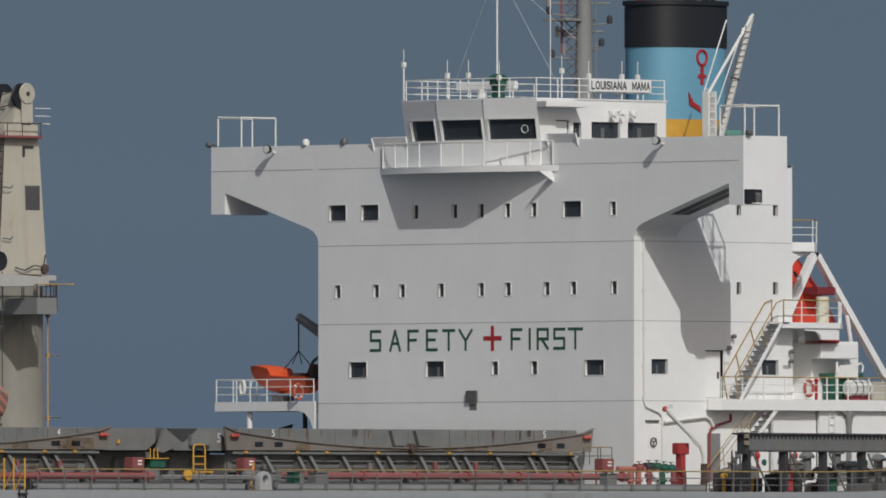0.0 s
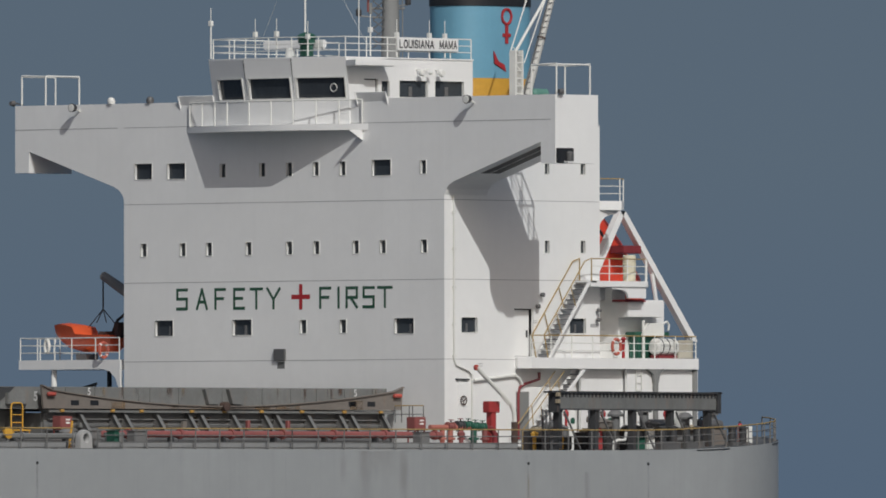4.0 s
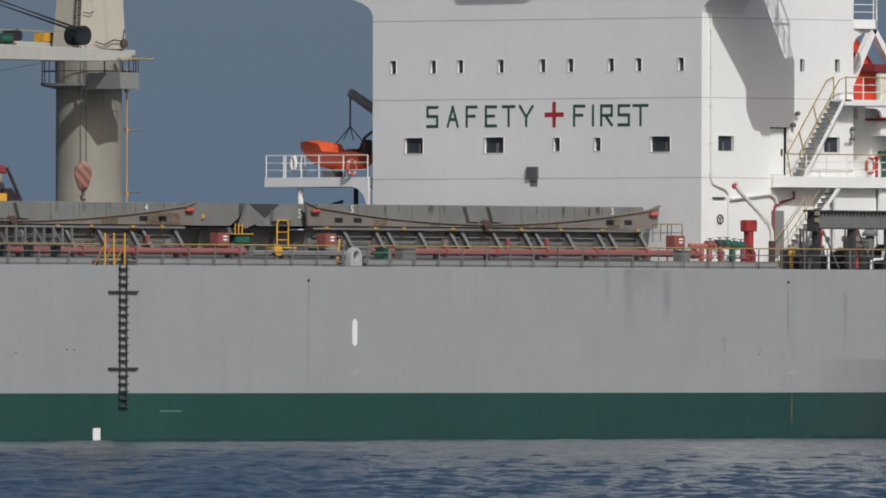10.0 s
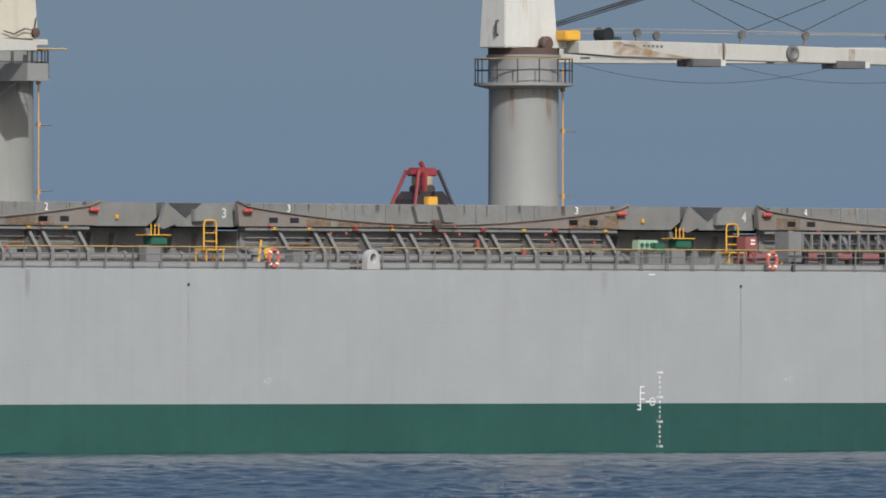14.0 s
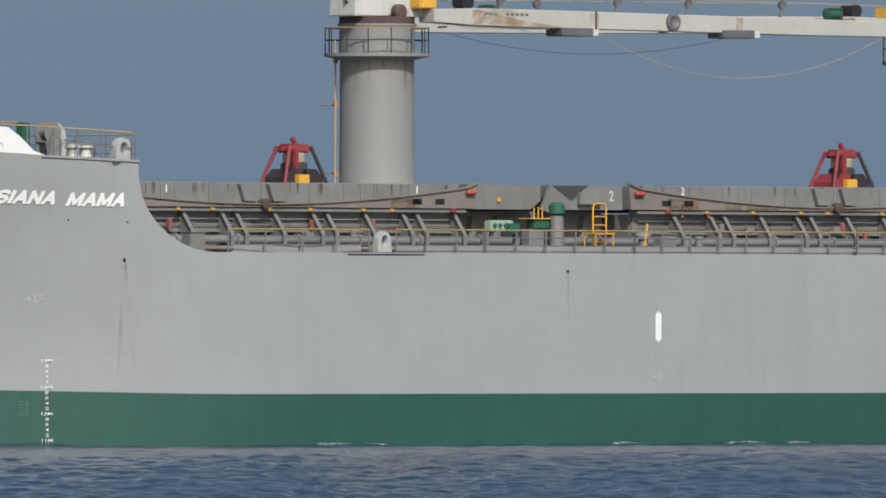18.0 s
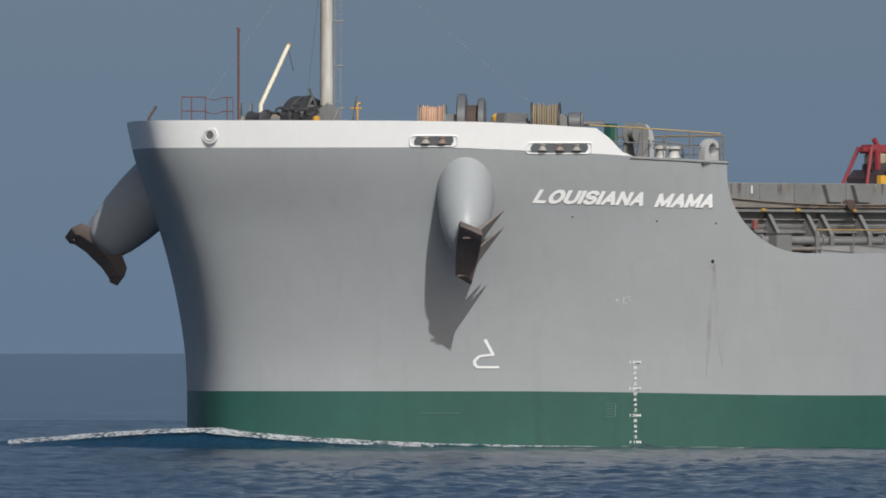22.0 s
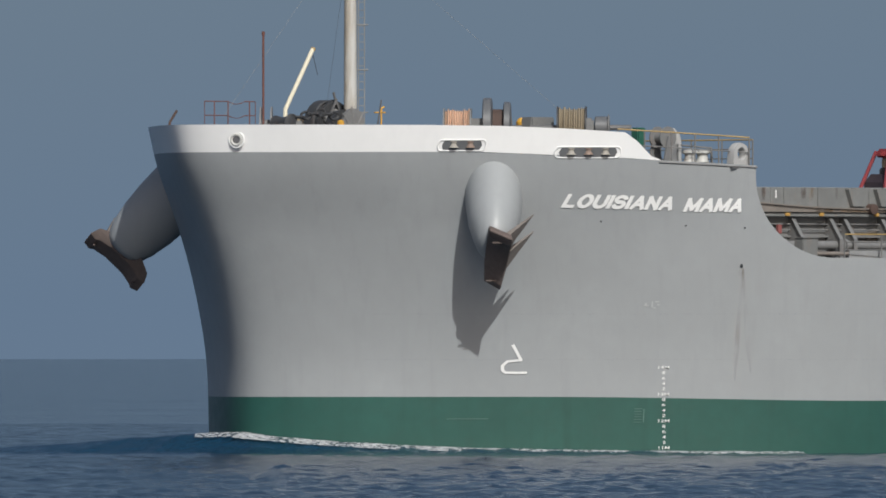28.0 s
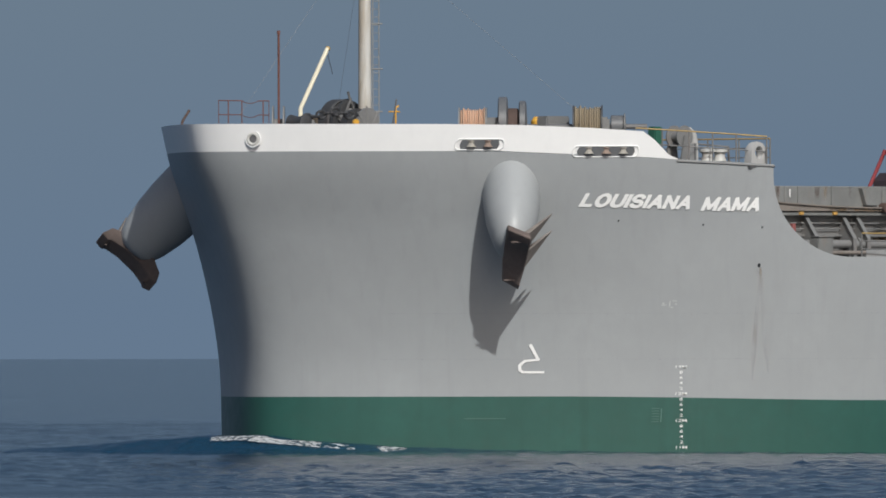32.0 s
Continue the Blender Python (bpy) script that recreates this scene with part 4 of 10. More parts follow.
# ---- wheelhouse ----
wheel = thing("wheelhouse", (26, 0, 21.5), "white wheelhouse with large slanted dark windows", "wheelhouse")
facets = (((30.05, -3.95), (30.6, -1.35), 0.2, 0.9), ((30.6, -1.35), (30.6, 1.5), 0.06, 0.94), ((30.6, 1.5), (30.05, 4.3), 0.06, 0.94))
for (xa, ya), (xb, yb), h0, h1 in facets:
    n = Vector((yb - ya, xa - xb, 0)).normalized()
    ln = math.hypot(xb - xa, yb - ya)

    def to3d(u, v, d, xa=xa, ya=ya, xb=xb, yb=yb, n=n):
        lean = (v - 22.55) * 0.16 if v > 22.55 else 0
        return (xa + (xb - xa) * u + n.x * (lean - d), ya + (yb - ya) * u + n.y * (lean - d), v)
    hole = (h0, h1, 22.66, 23.54)
    part("front_panel", holed(B(), 0, 1, 21.5, 22.55, [], to3d, 0.1), WHITE, wheel, "", 0)
    part("front_panel", holed(B(), 0, 1, 22.55, 24.4, [hole], to3d, 0.12), WHITE, wheel, "slanted white window panel", 0)
    bm = B()
    bm.faces.new([bm.verts.new(to3d(*p, 0.1)) for p in ((h0, 22.66), (h1, 22.66), (h1, 23.54), (h0, 23.54))])
    part("windscreen", bm, GLASS, wheel, "dark wheelhouse windscreen")
    fb = B()
    for a, b_, c, d in ((h0 - 0.022, h1 + 0.022, 23.54, 23.6), (h0 - 0.022, h1 + 0.022, 22.6, 22.66), (h0 - 0.022, h0, 22.66, 23.54), (h1, h1 + 0.022, 22.66, 23.54)):
        hexa(fb, [to3d(a, c, 0.02), to3d(b_, c, 0.02), to3d(b_, d, 0.02), to3d(a, d, 0.02), to3d(a, c, -0.035), to3d(b_, c, -0.035), to3d(b_, d, -0.035), to3d(a, d, -0.035)])
    bmesh.ops.recalc_face_normals(fb, faces=fb.faces)
    part("window_frame", fb, RAIL_WHITE, wheel)
    for u, far in ((0, ya < -3), (1, yb > 4)):
        if far:  # closes the leaning panel's end
            bm = B()
            bm.faces.new([bm.verts.new(to3d(u, v, d)) for v, d in ((22.55, 0.0), (24.4, 0.0), (24.4, 0.3))])
            part("panel_end", bm, WHITE, wheel, "", 0)
    if yb > 4:
        bm = B()
        c0 = Vector(to3d(0.72, 23.1, 0.05))
        side = (Vector(to3d(1, 23.1, 0.05)) - Vector(to3d(0, 23.1, 0.05))).normalized()
        for k in range(20):
            a, c = k * math.tau / 20, (k + 1) * math.tau / 20
            tube(bm, c0 + side * 0.17 * math.cos(a) + Vector((0, 0, 0.17 * math.sin(a))), c0 + side * 0.17 * math.cos(c) + Vector((0, 0, 0.17 * math.sin(c))), 0.018, 5)
        part("clear_view_screen", bm, RAIL_WHITE, wheel)
port = lambda u, v, d: (u, 4.3 - d, v)
side_holes = [(25.05, 26.85, 22.73, 23.45), (22.7, 24.55, 22.74, 23.46), (27.5, 28.0, 22.75, 23.4)]
part("side_wall", holed(B(), 22.1, 30.05, 21.5, 24.4, side_holes + [(28.2, 29.1, 21.6, 23.5)], port, 0.12), WHITE, wheel, "", 0)
for h in side_holes:
    window(wheel, h, port, 0.12, 0.5)
part("door", box(B(), 28.25, 29.05, 4.12, 4.17, 21.6, 23.45), WHITE, wheel, "white wheelhouse side door")
part("starboard_side_wall", box(B(), 22.1, 30.05, -3.95, -3.83, 21.5, 24.4), WHITE, wheel)
part("aft_wall", box(B(), 22.1, 22.2, -3.82, 4.17, 21.5, 24.4), WHITE, wheel)
part("roof", prism(B(), ((22.05, -4.0), (30.33, -4.02), (30.9, -1.38), (30.9, 1.52), (30.35, 4.34), (22.05, 4.34)), "xy", 24.4, 24.46), WHITE, wheel)
part("inner_core", box(B(), 22.5, 29.5, -3.7, 4.0, 21.6, 24.3), INSIDE, wheel)
bm = prism(B(), ((27.95, 4.3), (30.3, 4.3), (30.55, 5.15), (27.95, 5.15)), "xy", 24.04, 24.31)
part("door_canopy", bevelled(bm, 0.03), WHITE, wheel, "white canopy over the side door")
for x in (25.75, 25.15, 24.5):
    bm = tube(B(), (x, 4.3, 23.95), (x, 4.5, 23.95), 0.03, 6)
    lathe(bm, [(0.05, 0), (0.12, 0.05), (0.17, 0.2), (0.13, 0.27)] if x != 25.15 else [(0.04, 0), (0.07, 0.05), (0.07, 0.2), (0.04, 0.24)], (x, 4.5, 23.8), "Y", 14)
    part("deck_lamp", bm, RAIL_WHITE, wheel, "round white deck lamp")
railing([(22.1, -3.85, 24.46), (30.2, -3.85, 24.46), (30.75, -1.35, 24.46), (30.75, 1.45, 24.46), (30.2, 4.2, 24.46), (22.1, 4.2, 24.46)], 0.88, "white pipe railing on the wheelhouse roof", RAIL_WHITE, RAIL_WHITE, 1.35)




board = thing("name_board", (25, 4.3, 24.75), "white ship name board with black letters on the roof rail", "sign")
part("panel", bevelled(box(B(), 23.05, 26.98, 4.28, 4.33, 24.78, 25.36), 0.015), MARK_WHITE, board)
for words, left, right in (("LOUISIANA", 26.88, 24.62), ("MAMA", 24.3, 23.13)):
    bm = block_words(words, lambda u, v, layer, left=left: (left - u, 4.334 + 0.0008 * layer, 24.87 + v), left - right, 0.4, 0.085, 0.0)
    part("lettering", bm, BLACK, board, "black lettering", 0)

# ---- roof outfit ----
mast = thing("signal_mast", (24.2, 1.0, 24.5), "grey steel signal mast with crossarms behind the wheelhouse roof", "mast")
bm = tube(B(), (24.2, 1.0, 24.46), (24.2, 1.0, 36), 0.42, 16, 0.2)
part("pole", bm, CRANE_GREY, mast)
for z, w in ((26.75, 0.9), (27.55, 1.2), (28.8, 1.6), (30.5, 1.4)):
    bm = tube(B(), (24.2 + w * 0.7, 1.0 - w * 0.7, z), (24.2 - w * 0.5, 1.0 + w * 0.5, z), 0.05, 6)
    tube(bm, (24.2 + w * 0.7, 1.0 - w * 0.7, z - 0.25), (24.2 + w * 0.7, 1.0 - w * 0.7, z + 0.25), 0.09, 8)
    part("crossarm", bm, CRANE_GREY, mast)
bm = B()
for k in range(26):
    z = 24.6 + k * 0.35
    tube(bm, (24.0, 1.55, z), (23.75, 1.3, z), 0.015, 5)
tube(bm, (24.0, 1.55, 24.5), (24.0, 1.55, 34), 0.02, 5)
tube(bm, (23.75, 1.3, 24.5), (23.75, 1.3, 34), 0.02, 5)
part("ladder", bm, CRANE_GREY, mast)
bm = tube(B(), (24.9, 0.3, 26.6), (24.9, 0.3, 34), 0.06, 6)
tube(bm, (24.9, 0.3, 27.4), (24.2, 1.0, 27.4), 0.04, 6)
part("signal_halyard_pole", bm, PIPE_RED, mast)
part("radar_platform", bevelled(box(B(), 23.6, 25.6, -0.2, 1.2, 28.0, 28.12), 0.02), CRANE_GREY, mast, "grey radar platform")
for x, y, z in ((25.3, 0.1, 26.4), (25.0, 0.6, 27.3), (23.7, 1.6, 26.9), (23.5, 1.9, 27.9), (25.4, 0.0, 28.3)):
    lm = part("mast_lamp", lathe(B(), [(0.1, z), (0.13, z + 0.05), (0.13, z + 0.28), (0.05, z + 0.36)], (x, y, 0), seg=10), DARK, mast, "dark navigation lamp")
    part("lamp_bracket", tube(B(), (x, y, z + 0.02), (24.2, 1.0, z - 0.1), 0.035, 6), CRANE_GREY, lm)
bm = B()
for k in range(10):
    z = 25.0 + 0.42 * k
    tube(bm, (24.75, 0.45, z), (24.6, 1.0, z + 0.4), 0.025, 5)
    tube(bm, (24.6, 1.0, z), (24.75, 0.45, z + 0.4), 0.025, 5)
part("cable_lattice", bm, STEEL, mast, "dark cable lattice up the mast")
mast.location.x -= 0.3

BINN_Y = 1.75
binn = thing("magnetic_compass", (30.1, BINN_Y, 24.46), "green binnacle with magnetic compass on the roof", "compass")
part("stand", lathe(B(), [(0.3, 24.5), (0.3, 25.0), (0.38, 25.05), (0.38, 25.3)], (30.1, BINN_Y, 0), seg=16), GREEN, binn)
part("hood", lathe(B(), [(0.46, 25.3), (0.46, 25.38), (0.3, 25.5), (0.12, 25.56)], (30.1, BINN_Y, 0), seg=16), GREEN, binn)
radar = thing("radar_scanner", (29.5, 0.2, 24.5), "white radar scanner bar on the roof", "radar")
part("pedestal", lathe(B(), [(0.25, 24.5), (0.2, 24.9)], (29.5, 0.2, 0), seg=12), RAIL_WHITE, radar)
part("scanner", bevelled(box(B(), 29.4, 29.62, -1.4, 2.35, 24.85, 25.25), 0.06), WHITE, radar)
for x, y, z in ((30.3, -3.9, 26.3), (30.6, -0.9, 25.75), (30.6, 0.4, 25.75), (28.6, 4.2, 25.9), (26.9, 4.2, 25.7), (24.8, 4.2, 25.7), (23.8, 4.2, 25.7), (30.6, 2.3, 25.6)):
    an = thing("whip_antenna", (x, y, 24.5), "thin white whip antenna on the roof rail", "antenna", "roof antennas")
    part("socket", tube(B(), (x, y, 24.5), (x, y, z - 0.3), 0.04, 6), RAIL_WHITE, an)
    part("whip", tube(B(), (x, y, z - 0.3), (x, y, z + 0.45), 0.018, 5), RAIL_WHITE, an)
    part("base_box", box(B(), x - 0.09, x + 0.09, y - 0.07, y + 0.07, z - 0.35, z - 0.12), RAIL_WHITE, an)
tall = thing("aerial_pole", (29.9, 1.0, 24.5), "tall thin white aerial pole with stays", "antenna")
part("pole", tube(B(), (29.4, 1.0, 24.46), (29.4, 1.0, 33.5), 0.045, 8), RAIL_WHITE, tall)
for q in ((28.5, 4.0, 24.9), (27.6, -3.6, 24.9), (24.4, 1.0, 27.2)):
    part("stay", tube(B(), (29.4, 1.0, 30.2), q, 0.007, 5), RAIL_WHITE, tall)
tall2 = thing("aerial_pole", (27.0, 2.4, 24.5), "tall thin white whip aerial", "antenna")
part("pole", tube(B(), (28.7, 3.6, 24.46), (28.7, 3.6, 33), 0.025, 6), RAIL_WHITE, tall2)

funnel = thing("funnel", (16.5, 0, 18), "oval ship funnel, blue with black top and yellow base", "funnel")


def oval(bm, z0, z1, a=2.45, b_=1.65, cx=17.0, seg=40):
    ps = [(cx + a * math.copysign(abs(math.cos(t)) ** 0.75, math.cos(t)), b_ * math.copysign(abs(math.sin(t)) ** 0.75, math.sin(t))) for t in [k * math.tau / seg for k in range(seg)]]
    return prism(bm, ps, "xy", z0, z1)


part("base", oval(B(), 18.0, 23.75), YELLOW, funnel, "yellow base band")
part("trunk", oval(B(), 23.75, 26.97), SKYBLUE, funnel, "light blue funnel side")
part("cap", oval(B(), 26.97, 28.95, 2.49, 1.69), BLACK, funnel, "black funnel top")
part("rim", oval(B(), 28.85, 29.05, 2.57, 1.77), BLACK, funnel)
for x in (15.0, 16.2, 17.4):
    part("exhaust_pipe", tube(B(), (x, 0.1, 28.5), (x, 0.1, 29.9), 0.3, 12), BLACK, funnel)
bm = B()
for k in range(20):
    a, c = k * math.tau / 20, (k + 1) * math.tau / 20
    tube(bm, (17.05 + 0.3 * math.cos(a), 1.67, 26.5 + 0.33 * math.sin(a)), (17.05 + 0.3 * math.cos(c), 1.67, 26.5 + 0.33 * math.sin(c)), 0.065, 6)
box(bm, 16.96, 17.14, 1.64, 1.69, 25.3, 26.2)
box(bm, 16.8, 17.3, 1.64, 1.692, 25.6, 25.75)
prism(bm, ((17.9, 24.95), (17.85, 24.4), (17.1, 24.05), (17.2, 24.35), (17.6, 24.5)), "xz", 1.64, 1.69)
part("emblem", bm, LETTER_RED, funnel, "red ring and bar emblem")
flag = thing("flag_line", (18.6, -1.2, 24.5), "small red and white flag on a thin line", "flag")
part("line", tube(B(), (19.0, -0.6, 24.6), (19.0, -0.6, 29.6), 0.02, 5), RAIL_WHITE, flag)
part("cloth", hexa(B(), [(19.0, -0.6, 28.75), (18.75, -0.2, 28.6), (18.74, -0.21, 28.6), (18.99, -0.61, 28.75), (19.0, -0.6, 29.35), (18.75, -0.2, 29.2), (18.74, -0.21, 29.2), (18.99, -0.61, 29.35)]), LETTER_RED, flag)
casing = thing("engine_casing", (16.5, 0, 7.1), "white engine casing block behind the deckhouse", "casing")
part("walls", bevelled(box(B(), 13.2, 19.94, -4.5, 2.4, 7.1, 18.0), 0.05), WHITE, casing)

prov = thing("provision_crane", (21.2, 6.0, 21.5), "white lattice provision crane with raised jib and ladder", "crane")
for dx in (-0.3, 0.13):
    part("tower_side", bevelled(box(B(), 21.28 + dx, 21.38 + dx, 5.95, 6.35, 21.5, 24.85), 0.02), RAIL_WHITE, prov, "white tower side plate")
bm = B()
for k in range(9):
    z = 21.9 + k * 0.34
    tube(bm, (21.05, 6.3, z), (21.45, 6.3, z), 0.03, 6)
    if k % 2 == 0:
        tube(bm, (21.0, 6.2, z), (21.5, 6.2, z + 0.34), 0.025, 6)
part("tower_rungs", bm, RAIL_WHITE, prov)
part("jib", tube(B(), (20.85, 6.2, 22.3), (18.62, 6.2, 28.2), 0.21, 12, 0.14), CRANE_WHITE, prov, "white rust-stained jib tube")
for f in (0.52,):
    p, q = Vector((20.85, 6.2, 22.3)), Vector((18.62, 6.2, 28.2))
    part("jib_band", tube(B(), p + (q - p) * f, p + (q - p) * (f + 0.015), 0.23 - 0.07 * f, 12), RUST, prov)
bm = tube(B(), (21.45, 6.3, 24.8), (18.62, 6.3, 28.3), 0.07, 8)
tube(bm, (20.95, 6.35, 24.3), (19.3, 6.35, 27.7), 0.03, 6)
tube(bm, (21.35, 5.9, 24.8), (19.9, 5.9, 28.05), 0.035, 6)
part("jib_stay", bm, RAIL_WHITE, prov, "white jib stay")
bm = B()
for k in range(18):
    f = k / 18
    tube(bm, (20.95 - 1.85 * f, 6.35, 22.9 + 4.9 * f), (20.6 - 1.85 * f, 6.35, 22.9 + 4.9 * f), 0.02, 5)
tube(bm, (20.95, 6.35, 22.9), (19.1, 6.35, 27.8), 0.03, 6)
part("jib_ladder", bm, STEEL, prov)
part("pivot", lathe(B(), [(0.22, 21.5), (0.2, 22.4)], (20.5, 6.2, 0), seg=14), YELLOW, prov, "yellow jib foot")
part("winch", lathe(B(), [(0.16, -0.4), (0.22, -0.38), (0.22, 0.4), (0.1, 0.5)], (19.9, 6.3, 22.95), "X", 14), mat("pale_winch_green", (0.12, 0.28, 0.23), 0.5), prov, "pale green winch motor")

for s in (1, -1):
    aw = thing("awning_frame", (28.6, s * 14.2, 22.6), "white pipe awning frame on the bridge wing", "frame", "wing awning frames")
    ys = (s * 14.8, s * 16.28)
    for y in ys:
        for x in (29.6, 27.45):
            part("post", tube(B(), (x, y, 21.5), (x, y, 23.9), 0.04, 8), RAIL_WHITE, aw)
    bm = B()
    for x in (29.6, 27.45):
        tube(bm, (x, ys[0], 23.9), (x, ys[1], 23.95), 0.04, 8)
    for y in ys:
        tube(bm, (29.6, y, 23.92), (27.45, y, 23.92), 0.04, 8)
    part("top_frame", bm, RAIL_WHITE, aw)
    lampy = -12.3 if s < 0 else 11.75
    fl = thing("flood_lamp", (30.0, lampy, 22.4), "round floodlight on a bracket at the front wall", "lamp", "front floodlights")
    part("bracket", tube(B(), (30.0, lampy, 22.3), (30.35, lampy, 22.45), 0.04, 6), RAIL_WHITE, fl)
    part("housing", lathe(B(), [(0.08, -0.12), (0.17, 0.0), (0.2, 0.14), (0.2, 0.18)], (30.35, lampy, 22.45), "X", 16), DARK, fl)
    part("lens", lathe(B(), [(0.17, 0.0), (0.16, 0.02)], (30.53, lampy, 22.45), "X", 16), RAIL_WHITE, fl)
    tl = thing("wing_lamp", (29.6, s * 16.4, 22.6), "small grey wing tip lamp", "lamp", "wing tip lamps")
    part("arm", tube(B(), (29.6, s * 16.2, 22.65), (29.6, s * 16.7, 22.75), 0.03, 6), STEEL, tl)
    part("head", lathe(B(), [(0.05, 0), (0.14, 0.1), (0.1, 0.3)], (29.6, s * 16.7, 22.72), "X", 10), STEEL, tl)
for y in (-10.4, -8.0):
    bx = thing("bell_beacon", (29.93, y, 22.6), "small pale dome lamp on the bridge bulwark", "lamp")
    part("dome", lathe(B(), [(0.16, 22.6), (0.18, 22.75), (0.13, 22.86), (0.03, 22.9)], (29.93, y, 0), seg=12), RAIL_WHITE if y < -9 else STEEL, bx)

# ---- cargo gear ----
DECK = 7.1
HATCHES = (41.8, 71.4, 101.8, 132.2, 163.0)
CRANES = (58.34, 88.5, 118.9, 149.62)


def shared(name, me, parent, loc=(0, 0, 0), label=""):
    """A piece that shares its mesh; loc is in world metres."""
    ob = new(name, me)
    ob.parent = parent
    ob.location = Vector(loc) - BASE[parent.name]
    BASE[ob.name] = Vector(loc)
    if label:
        ob["label"] = label
    return ob


def ring_rail(bm, c, r, z, tr, a0=0.0, a1=math.tau, n=28):
    return pipe(bm, [(c[0] + r * math.cos(a), c[1] + r * math.sin(a), z) for a in [a0 + (a1 - a0) * k / n for k in range(n + 1)]], tr, 5)


STRIPE = bpy.data.materials.new("striped_hook_paint")
STRIPE.use_nodes = True
_n, _l = STRIPE.node_tree.nodes, STRIPE.node_tree.links
_w, _r, _t = _n.new("ShaderNodeTexWave"), _n.new("ShaderNodeValToRGB"), _n.new("ShaderNodeTexCoord")
_w.bands_direction = "DIAGONAL"
_w.inputs["Scale"].default_value = 1.1
_r.color_ramp.interpolation = "CONSTANT"
_r.color_ramp.elements[0].color = (0.33, 0.12, 0.09, 1)
_r.color_ramp.elements[1].position, _r.color_ramp.elements[1].color = 0.5, (0.12, 0.075, 0.06, 1)
_m = _n.new("ShaderNodeMapping")
_m.inputs["Scale"].default_value = (-1.0, 1.0, 1.2)
_l.new(_t.outputs["Object"], _m.inputs["Vector"])
_l.new(_m.outputs[0], _w.inputs["Vector"])
_l.new(_w.outputs["Fac"], _r.inputs["Fac"])
_l.new(_r.outputs[0], _n["Principled BSDF"].inputs["Base Color"])


CRANE_RUST = stain_material("gallery_rust", (0.28, 0.16, 0.08), 0.68, (3, 3, 0.8), soft=True)
COVER_RUN = stain_material("cover_run", (0.13, 0.085, 0.066), 0.8, (2, 2, 0.5), soft=True)
RUST_WASH = stain_material("rust_wash", (0.38, 0.265, 0.16), 0.58, (1.2, 1.2, 1.0))


RAIL_TAN = mat("worn_tan_rail_paint", (0.40, 0.28, 0.12), 0.6, var=0.25, rust=0.25)
LADDER_TAN = mat("faded_orange_paint", (0.52, 0.29, 0.10), 0.6, var=0.2, rust=0.25)
FOOT_RUST = stain_material("jib_foot_rust", (0.40, 0.23, 0.10), 0.8, (0.9, 0.9, 1.6))


